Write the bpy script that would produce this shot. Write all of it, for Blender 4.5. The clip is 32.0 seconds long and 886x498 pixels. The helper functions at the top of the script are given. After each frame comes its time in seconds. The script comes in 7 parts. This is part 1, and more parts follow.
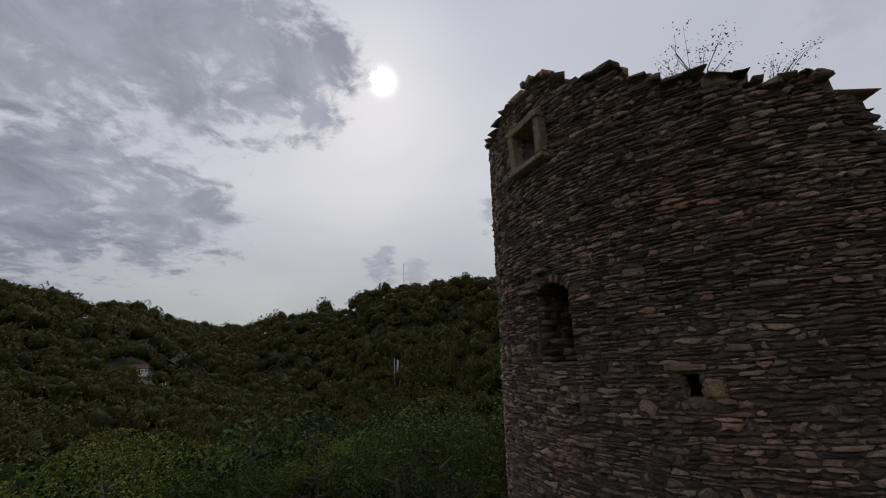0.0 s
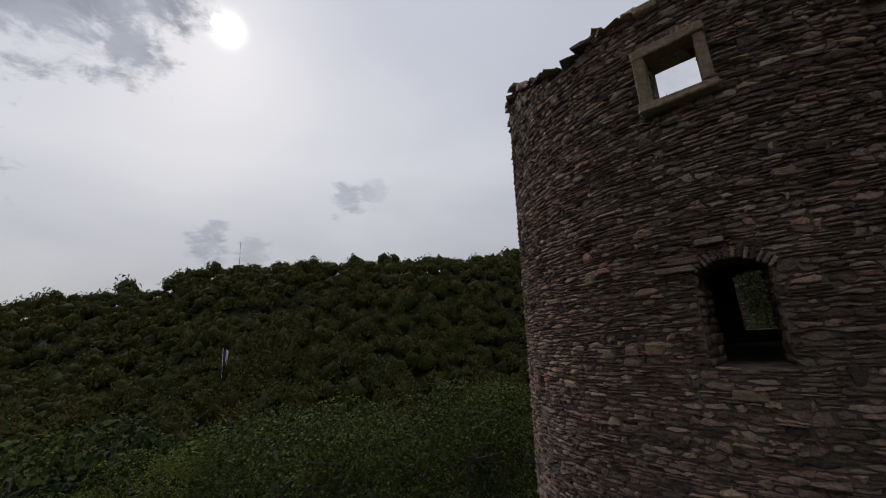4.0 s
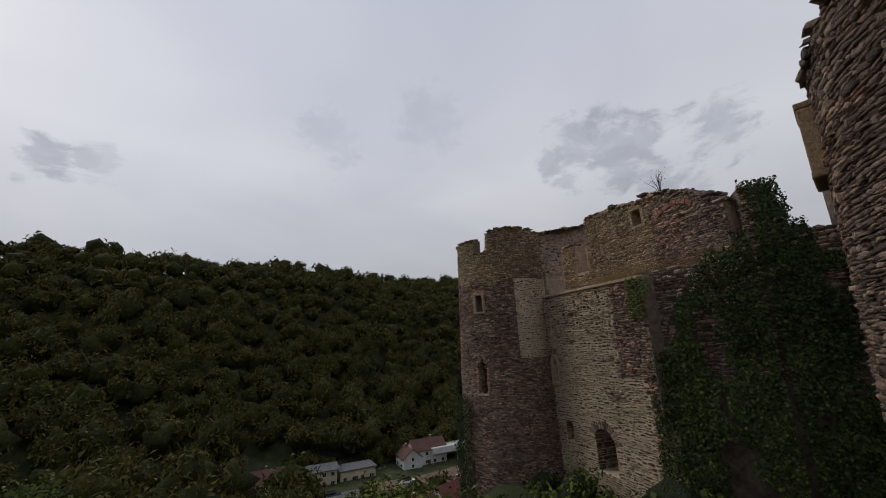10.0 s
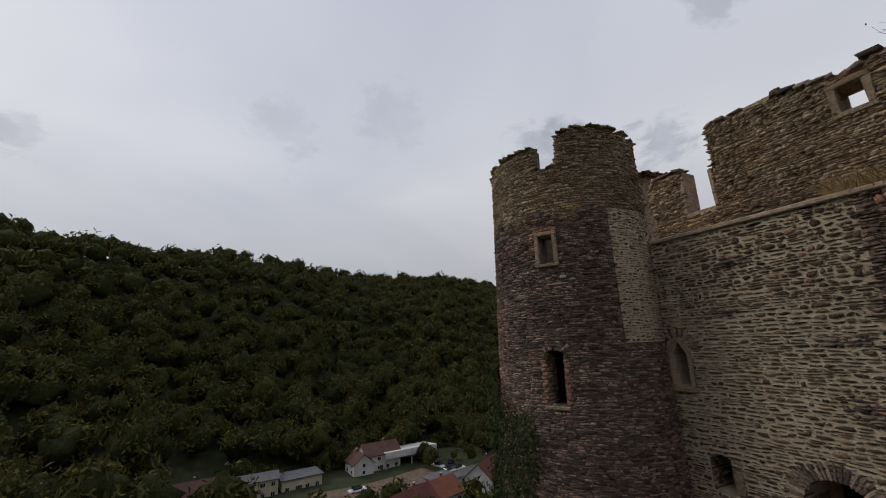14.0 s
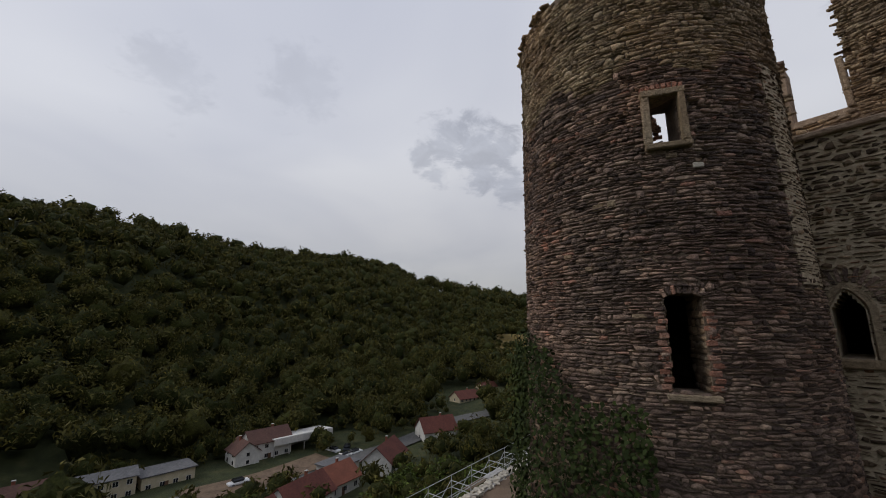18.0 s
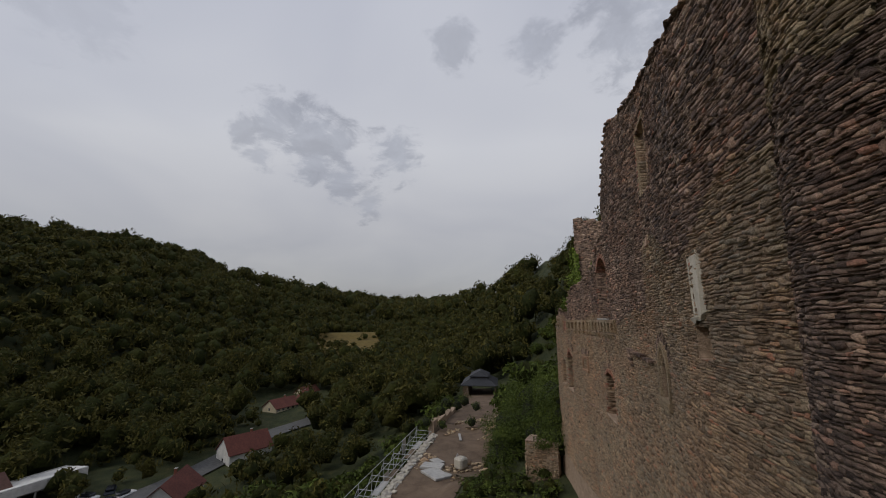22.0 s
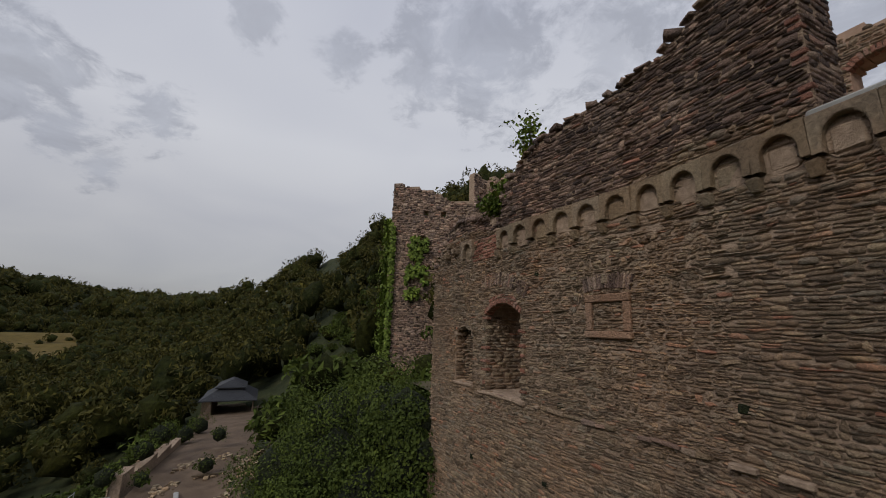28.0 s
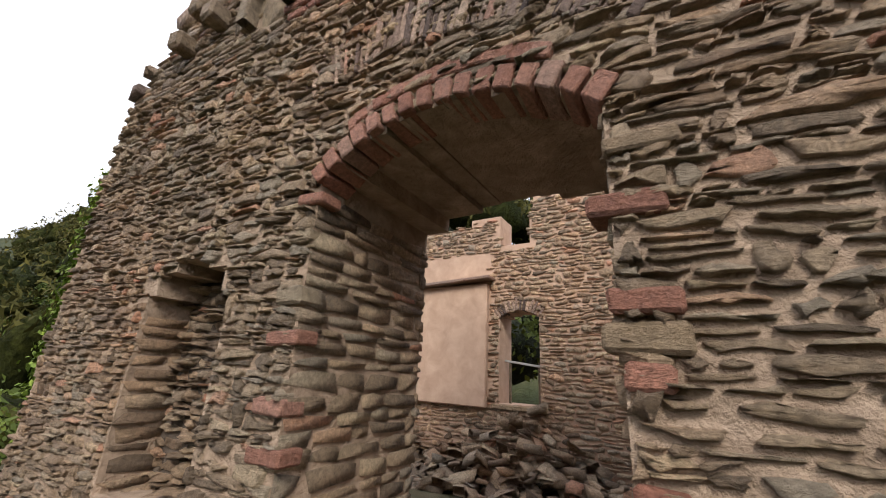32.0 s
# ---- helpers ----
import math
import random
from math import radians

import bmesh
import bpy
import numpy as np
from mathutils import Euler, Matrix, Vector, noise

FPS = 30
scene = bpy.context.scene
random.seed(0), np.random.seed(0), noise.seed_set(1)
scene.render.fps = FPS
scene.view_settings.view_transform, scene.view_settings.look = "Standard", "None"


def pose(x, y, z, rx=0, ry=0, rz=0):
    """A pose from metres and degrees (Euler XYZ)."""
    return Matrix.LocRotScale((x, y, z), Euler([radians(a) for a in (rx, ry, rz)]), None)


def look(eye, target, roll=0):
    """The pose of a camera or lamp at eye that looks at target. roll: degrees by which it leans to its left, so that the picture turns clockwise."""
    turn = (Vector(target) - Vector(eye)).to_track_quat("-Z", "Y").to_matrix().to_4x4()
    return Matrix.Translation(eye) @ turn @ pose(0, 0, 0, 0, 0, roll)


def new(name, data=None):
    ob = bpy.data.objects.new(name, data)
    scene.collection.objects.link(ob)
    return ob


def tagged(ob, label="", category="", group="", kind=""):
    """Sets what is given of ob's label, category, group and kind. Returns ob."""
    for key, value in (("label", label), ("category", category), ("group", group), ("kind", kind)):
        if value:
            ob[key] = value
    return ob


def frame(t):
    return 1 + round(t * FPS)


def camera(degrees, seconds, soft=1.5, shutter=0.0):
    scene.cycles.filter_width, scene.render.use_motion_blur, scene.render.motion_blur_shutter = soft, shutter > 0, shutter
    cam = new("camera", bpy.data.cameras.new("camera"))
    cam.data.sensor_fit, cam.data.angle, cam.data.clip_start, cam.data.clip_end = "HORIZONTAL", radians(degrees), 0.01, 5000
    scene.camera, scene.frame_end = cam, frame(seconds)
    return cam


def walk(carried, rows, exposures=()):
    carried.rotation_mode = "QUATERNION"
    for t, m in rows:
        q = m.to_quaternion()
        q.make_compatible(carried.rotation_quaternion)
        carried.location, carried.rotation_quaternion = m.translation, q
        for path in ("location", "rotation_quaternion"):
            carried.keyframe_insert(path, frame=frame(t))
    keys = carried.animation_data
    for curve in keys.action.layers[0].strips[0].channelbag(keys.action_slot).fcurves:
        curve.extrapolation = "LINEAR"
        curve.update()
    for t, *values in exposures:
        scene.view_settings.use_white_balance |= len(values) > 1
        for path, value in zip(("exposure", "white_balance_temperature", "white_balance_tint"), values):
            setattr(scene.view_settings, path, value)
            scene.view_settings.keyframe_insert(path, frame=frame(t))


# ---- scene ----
cam = camera(97.7, 32.0, soft=1.0)

PATH = [
    (0, (-0.428, -2.155, -0.343), (0.467, 2.562, 1.054), -3.39),
    (0.5, (-0.746, -1.975, -0.415), (0.427, 2.675, 1.002), -2.96),
    (1, (-1.034, -1.788, -0.470), (0.378, 2.806, 0.909), -2.95),
    (1.5, (-1.282, -1.592, -0.519), (0.304, 2.972, 0.770), -3.15),
    (2, (-1.489, -1.346, -0.543), (0.270, 3.175, 0.667), -3.37),
    (2.5, (-1.658, -1.005, -0.507), (0.321, 3.448, 0.615), -3.50),
    (4.5, (-2.172, 1.197, 0.135), (0.742, 5.088, 1.305), -4.10),
    (5, (-2.075, 1.923, 0.245), (1.078, 5.606, 1.466), -3.65),
    (5.5, (-1.983, 2.616, 0.308), (1.426, 6.051, 1.564), -3.33),
    (6, (-1.886, 3.251, 0.346), (1.757, 6.432, 1.617), -3.08),
    (6.5, (-1.757, 3.864, 0.379), (2.077, 6.818, 1.634), -3.33),
    (7, (-1.632, 4.526, 0.391), (2.323, 7.318, 1.640), -2.65),
    (7.5, (-1.455, 5.150, 0.368), (2.579, 7.829, 1.613), -2.57),
    (8, (-1.196, 5.740, 0.359), (2.910, 8.306, 1.606), -2.33),
    (8.5, (-0.848, 6.307, 0.413), (3.364, 8.688, 1.672), -2.34),
    (9, (-0.409, 6.836, 0.512), (3.915, 9.013, 1.764), -2.63),
    (9.5, (0.110, 7.362, 0.603), (4.526, 9.362, 1.829), -2.81),
    (10, (0.684, 7.919, 0.664), (5.170, 9.778, 1.854), -2.67),
    (10.5, (1.308, 8.493, 0.686), (5.845, 10.246, 1.842), -2.49),
    (11, (1.973, 9.052, 0.674), (6.555, 10.694, 1.821), -2.41),
    (11.5, (2.641, 9.609, 0.649), (7.261, 11.137, 1.799), -2.41),
    (12, (3.300, 10.155, 0.609), (7.941, 11.614, 1.762), -2.21),
    (12.5, (3.971, 10.680, 0.554), (8.625, 12.095, 1.711), -2.14),
    (13, (4.669, 11.192, 0.467), (9.330, 12.588, 1.618), -2.07),
    (13.5, (5.393, 11.721, 0.337), (10.059, 13.094, 1.493), -1.93),
    (14, (6.145, 12.257, 0.179), (10.821, 13.586, 1.347), -1.73),
    (14.5, (6.945, 12.763, 0.013), (11.650, 13.984, 1.184), -1.68),
    (16.5, (9.106, 14.064, -0.643), (13.937, 14.705, 0.476), -0.84),
    (17, (9.473, 14.367, -0.620), (14.336, 14.824, 0.446), -0.90),
    (17.5, (9.827, 14.639, -0.532), (14.714, 14.936, 0.478), -0.48),
    (18, (10.217, 14.913, -0.375), (15.124, 15.080, 0.569), -0.10),
    (18.5, (10.628, 15.205, -0.216), (15.550, 15.250, 0.663), -0.13),
    (19, (11.081, 15.548, -0.129), (16.011, 15.437, 0.697), -0.01),
    (19.5, (11.606, 15.917, -0.115), (16.529, 15.577, 0.688), 0.11),
    (20, (12.257, 16.313, -0.131), (17.152, 15.671, 0.664), 0.37),
    (20.5, (13.042, 16.692, -0.098), (17.878, 15.708, 0.705), 0.37),
    (21, (13.953, 17.013, 0.049), (18.698, 15.681, 0.889), 0.01),
    (21.5, (14.970, 17.257, 0.331), (19.602, 15.596, 1.220), -0.24),
    (22, (16.091, 17.441, 0.613), (20.596, 15.468, 1.516), -0.09),
    (22.5, (17.299, 17.566, 0.798), (21.651, 15.284, 1.720), -0.13),
    (23, (18.580, 17.629, 0.859), (22.762, 15.048, 1.782), -0.04),
    (23.5, (19.882, 17.617, 0.810), (23.882, 14.768, 1.748), 0.31),
    (24, (21.154, 17.505, 0.669), (24.964, 14.411, 1.624), 0.63),
    (24.5, (22.343, 17.276, 0.449), (25.936, 13.937, 1.418), 1.09),
    (25, (23.430, 16.938, 0.150), (26.818, 13.391, 1.123), 1.23),
    (25.5, (24.482, 16.501, -0.217), (27.645, 12.753, 0.755), 0.67),
    (27.5, (28.686, 11.386, -1.495), (31.589, 7.439, -0.496), 1.85),
    (28, (29.553, 10.341, -1.788), (32.297, 6.296, -0.737), 1.85),
    (28.5, (30.329, 9.320, -2.054), (32.868, 5.162, -0.929), 2.01),
    (29, (30.975, 8.339, -2.272), (33.307, 4.083, -1.069), 2.30),
    (29.5, (31.516, 7.413, -2.421), (33.644, 3.076, -1.131), 2.74),
    (30, (31.953, 6.530, -2.479), (33.895, 2.124, -1.131), 2.74),
    (30.5, (32.314, 5.762, -2.504), (33.982, 1.269, -1.079), 3.23),
    (31, (32.655, 5.061, -2.484), (33.963, 0.474, -0.985), 3.47),
    (31.5, (33.037, 4.431, -2.334), (33.675, -0.325, -0.928), 2.78),
    (32, (33.226, 3.754, -2.225), (33.36, -1.004, -0.694), 3.34),
]
EXPOSURES = [(0.0, -0.15), (2.0, -0.22), (5.0, 0.0), (9.0, 0.0), (12.0, 0.0), (17.0, 0.1), (20.0, 0.0), (22.0, -0.1), (25.0, -0.1), (28.0, -0.05), (30.0, 0.33), (31.0, 0.60), (32.0, 1.66)]
walk(cam, [(t, look(e, g, r)) for t, e, g, r in PATH], EXPOSURES)

import functools


# ---- world, sun, exposure ----
SUN_AZ, SUN_EL = 0.0, 39.0


def heading(az, el):
    a, e = radians(az), radians(el)
    return Vector((math.sin(a) * math.cos(e), math.cos(a) * math.cos(e), math.sin(e)))


class Nodes:
    """A short way to write node trees."""

    def __init__(self, tree):
        self.t = tree
        tree.nodes.clear()

    def add(self, kind, **props):
        n = self.t.nodes.new(kind)
        for k, v in props.items():
            setattr(n, k, v)
        return n

    def put(self, sock, v):
        if isinstance(v, bpy.types.NodeSocket):
            self.t.links.new(v, sock)
        elif v is not None:
            sock.default_value = v

    def math(self, op, a, b=None, c=None, clamp=False):
        n = self.add("ShaderNodeMath", operation=op, use_clamp=clamp)
        for s, v in zip(n.inputs, (a, b, c)):
            self.put(s, v)
        return n.outputs[0]

    def vmath(self, op, a, b=None):
        n = self.add("ShaderNodeVectorMath", operation=op)
        self.put(n.inputs[0], a)
        self.put(n.inputs[1], b)
        return n.outputs["Value"] if op in ("DOT_PRODUCT", "LENGTH", "DISTANCE") else n.outputs[0]

    def mix(self, f, a, b, blend="MIX"):
        n = self.add("ShaderNodeMix", data_type="RGBA", blend_type=blend)
        for s, v in zip((n.inputs[0], n.inputs[6], n.inputs[7]), (f, a, b)):
            self.put(s, v)
        return n.outputs[2]

    def ramp(self, f, stops, smooth=False):
        n = self.add("ShaderNodeValToRGB")
        n.color_ramp.interpolation = "EASE" if smooth else "LINEAR"
        el = n.color_ramp.elements
        while len(el) < len(stops):
            el.new(0.5)
        for e, (p, col) in zip(el, stops):
            e.position, e.color = p, (*col, 1) if len(col) == 3 else col
        self.put(n.inputs[0], f)
        return n.outputs[0]

    def noise(self, vec, scale, detail=4.0, rough=0.55, dist=0.0):
        n = self.add("ShaderNodeTexNoise")
        self.put(n.inputs["Vector"], vec)
        n.inputs["Scale"].default_value, n.inputs["Detail"].default_value = scale, detail
        n.inputs["Roughness"].default_value, n.inputs["Distortion"].default_value = rough, dist
        return n.outputs["Fac"]

    def smooth(self, v, lo, hi):
        n = self.add("ShaderNodeMapRange", interpolation_type="SMOOTHSTEP")
        self.put(n.inputs[0], v)
        n.inputs[1].default_value, n.inputs[2].default_value = lo, hi
        return n.outputs[0]


def make_world():
    w = bpy.data.worlds.new("sky")
    w.use_nodes = True
    scene.world = w
    n = Nodes(w.node_tree)
    d = n.vmath("NORMALIZE", n.add("ShaderNodeTexCoord").outputs["Generated"])
    z = n.add("ShaderNodeSeparateXYZ")
    n.put(z.inputs[0], d)
    up = z.outputs[2]
    flat = n.vmath("DIVIDE", d, n.math("ADD", n.math("MAXIMUM", up, 0.0), 0.22))
    sky = n.add("ShaderNodeTexSky", sky_type="NISHITA", sun_disc=False)
    sky.sun_elevation, sky.sun_rotation = radians(SUN_EL), radians(SUN_AZ)
    # a thin, even overcast: paler low down, with broad soft streaks
    base = n.ramp(up, [(0.0, (0.29, 0.275, 0.28)), (0.10, (0.355, 0.348, 0.362)), (0.22, (0.44, 0.435, 0.455)), (0.42, (0.57, 0.575, 0.61)), (0.7, (0.53, 0.545, 0.61)), (1.0, (0.46, 0.49, 0.58))])
    soft = n.noise(flat, 1.1, 3.0, 0.5, 0.4)
    base = n.mix(0.55, base, n.ramp(soft, [(0.3, (0.78, 0.79, 0.84)), (0.7, (1.12, 1.11, 1.08))]), "MULTIPLY")
    base = n.mix(0.015, base, sky.outputs[0], "ADD")
    # the sun behind the cloud veil
    s = n.math("MAXIMUM", n.vmath("DOT_PRODUCT", d, tuple(heading(1.9, 39.7))), 0.0)
    glow = n.math("ADD", n.math("MULTIPLY", n.math("POWER", s, 4200.0), 2.0), n.math("MULTIPLY", n.math("POWER", s, 90.0), 0.04))
    glow = n.math("ADD", glow, n.math("MULTIPLY", n.math("POWER", s, 8.0), 0.005))
    # single darker clouds: where they drift, how wide, how dense
    lumps = n.noise(flat, 5.5, 8.0, 0.62, 0.5)
    fine = n.noise(flat, 14.0, 6.0, 0.65, 0.6)
    total = None
    for az, el, size, dense in CLOUDS:
        near = n.vmath("DISTANCE", d, tuple(heading(az, el)))
        reach = n.math("SUBTRACT", 1.0, n.math("DIVIDE", near, size))
        body = n.math("ADD", n.math("MULTIPLY", reach, 1.1), n.math("MULTIPLY", n.math("SUBTRACT", lumps, 0.5), 2.4))
        body = n.math("ADD", body, n.math("MULTIPLY", n.math("SUBTRACT", fine, 0.5), 1.6))
        body = n.math("MULTIPLY", n.smooth(body, 0.10, 0.75), dense)
        total = body if total is None else n.math("MAXIMUM", total, body)
    grey = n.mix(n.smooth(lumps, 0.35, 0.7), (0.33, 0.36, 0.44, 1), (0.20, 0.22, 0.28, 1))
    colour = n.mix(total, base, grey)
    lit = n.math("MULTIPLY", glow, n.math("SUBTRACT", 1.0, n.math("MULTIPLY", total, 0.8)))
    colour = n.mix(1.0, colour, n.mix(lit, (0, 0, 0, 1), (1.0, 0.97, 0.90, 1)), "ADD")
    bg = n.add("ShaderNodeBackground")
    n.put(bg.inputs[0], colour)
    bg.inputs[1].default_value = 1.0
    n.put(n.add("ShaderNodeOutputWorld").inputs[0], bg.outputs[0])


# heading, height, size and density of the clouds that stand out from the veil
CLOUDS = [
    (-38, 36, 0.286, 0.75), (-30, 40, 0.264, 0.75), (-21, 40, 0.225, 0.75), (-12, 40, 0.15, 0.8), (-9.5, 35, 0.0875, 0.75), (-17, 35.5, 0.138, 0.75), (-27, 35, 0.15, 0.6), (-48, 33, 0.308, 0.7), (-36, 23, 0.175, 0.8), (-39, 19, 0.225, 0.9), (-28, 20, 0.188, 0.75), (-22, 19, 0.0875, 0.5), (-60, 22, 0.363, 0.7),
    (19, 20.8, 0.0506, 0.5), (22.6, 21.7, 0.0318, 0.36), (2, 15.9, 0.0318, 0.45), (1.2, 13.4, 0.0491, 0.54), (6.7, 13.1, 0.0491, 0.36), (51, 29.5, 0.101, 0.18), (66.5, 32, 0.109, 0.18), (23.8, 21.6, 0.0433, 0.27),
    (84.5, 24.4, 0.049, 0.43), (88.8, 26, 0.077, 0.47), (93.5, 25, 0.105, 0.51), (97, 25, 0.07, 0.47), (94, 21.5, 0.077, 0.47), (98.4, 19.5, 0.07, 0.47), (102.3, 16.6, 0.049, 0.39), (106.5, 23.9, 0.084, 0.47), (87, 21.4, 0.049, 0.39),
    (115.2, 38.4, 0.0675, 0.37), (128.8, 36.6, 0.075, 0.41), (148, 40.5, 0.18, 0.45), (153, 37.5, 0.18, 0.49), (142, 35.5, 0.105, 0.41), (151, 34, 0.09, 0.45), (173, 37, 0.135, 0.33), (200, 40, 0.55, 0.49), (250, 35, 0.55, 0.57),
]
make_world()
sun = new("sun", bpy.data.lights.new("sun", "SUN"))
sun.data.energy, sun.data.angle, sun.data.color = 0.9, radians(16), (1.0, 0.95, 0.87)
sun.matrix_world = look(heading(SUN_AZ, SUN_EL) * 300, (0, 0, 0))


# ---- materials ----
def material(name, build):
    m = bpy.data.materials.new(name)
    m.use_nodes = True
    n = Nodes(m.node_tree)
    b = n.add("ShaderNodeBsdfPrincipled")
    b.inputs["Specular IOR Level"].default_value = 0.3
    build(n, b)
    n.put(n.add("ShaderNodeOutputMaterial").inputs[0], b.outputs[0])
    return m


def place(n):
    return n.add("ShaderNodeNewGeometry").outputs["Position"]


def bump(n, b, height, strength, distance):
    k = n.add("ShaderNodeBump")
    k.inputs["Strength"].default_value, k.inputs["Distance"].default_value = strength, distance
    n.put(k.inputs["Height"], height)
    n.put(b.inputs["Normal"], k.outputs[0])


def dice(n, single):
    """A random number for each stone: its object's, or its island's in a joined mesh."""
    if single:
        return n.add("ShaderNodeObjectInfo").outputs["Random"]
    return n.add("ShaderNodeNewGeometry").outputs["Random Per Island"]


def stone_mat(name, stops, single, stain=(0.55, 0.5), grain=38.0):
    def build(n, b):
        r = dice(n, single)
        p = place(n)
        col = n.ramp(r, stops)
        col = n.mix(0.75, col, n.ramp(n.noise(p, grain, 6, 0.65, 0.5), [(0.28, (0.45, 0.44, 0.42)), (0.72, (1.5, 1.46, 1.40))]), "MULTIPLY")
        col = n.mix(0.8, col, n.ramp(n.noise(p, 0.55, 5, 0.6, 0.8), [(0.32, (stain[1], stain[1], stain[1] * 1.02)), (0.62, (1.1, 1.06, 1.0))]), "MULTIPLY")
        col = n.mix(0.7, col, n.ramp(n.noise(p, 0.9, 3, 0.5, 0.3), [(0.42, (1.0, 1.0, 1.0)), (0.68, (1.16, 0.98, 0.90))]), "MULTIPLY")
        n.put(b.inputs["Base Color"], col)
        n.put(b.inputs["Roughness"], n.math("MULTIPLY_ADD", n.noise(p, 20, 3), 0.35, 0.55))
        layers = n.add("ShaderNodeMapping")
        layers.inputs["Scale"].default_value = (1, 1, 4.0)
        n.put(layers.inputs[0], p)
        bump(n, b, n.math("ADD", n.noise(layers.outputs[0], 22, 8, 0.75, 1.2), n.math("MULTIPLY", n.noise(p, 60, 5), 0.5)), 1.0, 0.04)

    return material(name, build)


SLATE_A = [(0.0, (0.107, 0.078, 0.069)), (0.25, (0.207, 0.151, 0.128)), (0.55, (0.348, 0.255, 0.211)), (0.8, (0.458, 0.339, 0.276)), (0.94, (0.650, 0.496, 0.389)), (1.0, (0.532, 0.294, 0.223))]
SLATE_P = [(0.0, (0.078, 0.053, 0.037)), (0.35, (0.141, 0.099, 0.067)), (0.7, (0.209, 0.148, 0.098)), (0.88, (0.313, 0.232, 0.154)), (0.96, (0.469, 0.356, 0.243)), (1.0, (0.344, 0.178, 0.108))]
SLATE_W = [(0.0, (0.241, 0.184, 0.127)), (0.4, (0.411, 0.316, 0.206)), (0.8, (0.555, 0.443, 0.296)), (1.0, (0.676, 0.552, 0.381))]
SLATE_Q = [(0.0, (0.197, 0.152, 0.110)), (0.3, (0.350, 0.265, 0.184)), (0.6, (0.489, 0.371, 0.255)), (0.8, (0.361, 0.310, 0.244)), (0.92, (0.581, 0.450, 0.300)), (1.0, (0.535, 0.285, 0.194))]
PALE = [(0.0, (0.34, 0.29, 0.22)), (1.0, (0.46, 0.40, 0.31))]
MATS = {}
STAIN = {"A": (0.55, 0.55), "P": (0.55, 0.62), "Q": (0.7, 0.74), "W": (0.6, 0.62)}
for key, stops in (("A", SLATE_A), ("P", SLATE_P), ("Q", SLATE_Q), ("W", SLATE_W)):
    MATS[key] = (stone_mat("slate_" + key, stops, False, STAIN[key]), stone_mat("slate_single_" + key, stops, True, STAIN[key]))
sandstone = stone_mat("sandstone", [(0.0, (0.33, 0.25, 0.165)), (0.5, (0.38, 0.30, 0.20)), (1.0, (0.42, 0.34, 0.245))], True, (0.7, 0.7), 22)
brick_mat = stone_mat("brick", [(0.0, (0.33, 0.155, 0.11)), (0.4, (0.43, 0.215, 0.155)), (0.75, (0.50, 0.275, 0.21)), (1.0, (0.43, 0.28, 0.22))], True, (0.7, 0.75), 45)


def rough_mat(name, dark, light, scale, bump_scale=30.0, strength=0.6, distance=0.02, roughness=0.9, big=0.4):
    def build(n, b):
        p = place(n)
        col = n.ramp(n.noise(p, scale, 6, 0.62, 0.4), [(0.3, dark), (0.7, light)])
        col = n.mix(0.6, col, n.ramp(n.noise(p, big, 4), [(0.3, (0.7, 0.7, 0.7)), (0.7, (1.15, 1.13, 1.1))]), "MULTIPLY")
        n.put(b.inputs["Base Color"], col)
        b.inputs["Roughness"].default_value = roughness
        bump(n, b, n.noise(p, bump_scale, 6, 0.65), strength, distance)

    return material(name, build)


mortar_A = rough_mat("mortar_dark", (0.07, 0.053, 0.042), (0.24, 0.185, 0.14), 5, 40, 1.0, 0.03, big=0.9)
mortar_B = rough_mat("mortar_brown", (0.13, 0.098, 0.072), (0.29, 0.22, 0.16), 9, 40, 1.0, 0.03)
mortar_P = rough_mat("mortar_lime", (0.40, 0.32, 0.22), (0.62, 0.51, 0.365), 7, 30, 1.0, 0.03)
mortar_Q = rough_mat("mortar_earth", (0.29, 0.208, 0.145), (0.55, 0.405, 0.295), 8, 36, 1.0, 0.035)
plaster_mat = rough_mat("plaster", (0.42, 0.275, 0.195), (0.56, 0.39, 0.285), 4, 60, 0.4, 0.01)
white_plaster = rough_mat("white_plaster", (0.46, 0.42, 0.35), (0.62, 0.57, 0.48), 5, 40, 0.7, 0.02)
earth_mat = rough_mat("earth", (0.105, 0.070, 0.046), (0.205, 0.145, 0.098), 0.6, 14, 0.8, 0.05)
concrete_mat = rough_mat("concrete", (0.34, 0.33, 0.31), (0.50, 0.49, 0.47), 3)


def leaf_mat(name, dark, light, single=False):
    def build(n, b):
        r = dice(n, single)
        p = place(n)
        col = n.mix(n.noise(p, 0.09, 3), (*dark, 1), (*light, 1))
        col = n.mix(0.7, col, n.ramp(n.noise(p, 0.42, 4), [(0.3, (0.5, 0.52, 0.55)), (0.55, (1.0, 1.0, 1.0)), (0.75, (1.7, 1.6, 1.2))]), "MULTIPLY")
        col = n.mix(0.85, col, n.ramp(r, [(0.0, (0.6, 0.62, 0.55)), (0.7, (1.15, 1.15, 1.0)), (1.0, (1.5, 1.4, 1.0))]), "MULTIPLY")
        n.put(b.inputs["Base Color"], col)
        b.inputs["Roughness"].default_value = 0.75
        b.inputs["Specular IOR Level"].default_value = 0.12

    return material(name, build)


leaf_far = leaf_mat("foliage_far", (0.052, 0.051, 0.015), (0.100, 0.088, 0.024))
leaf_near = leaf_mat("foliage_near", (0.043, 0.066, 0.015), (0.104, 0.132, 0.030))


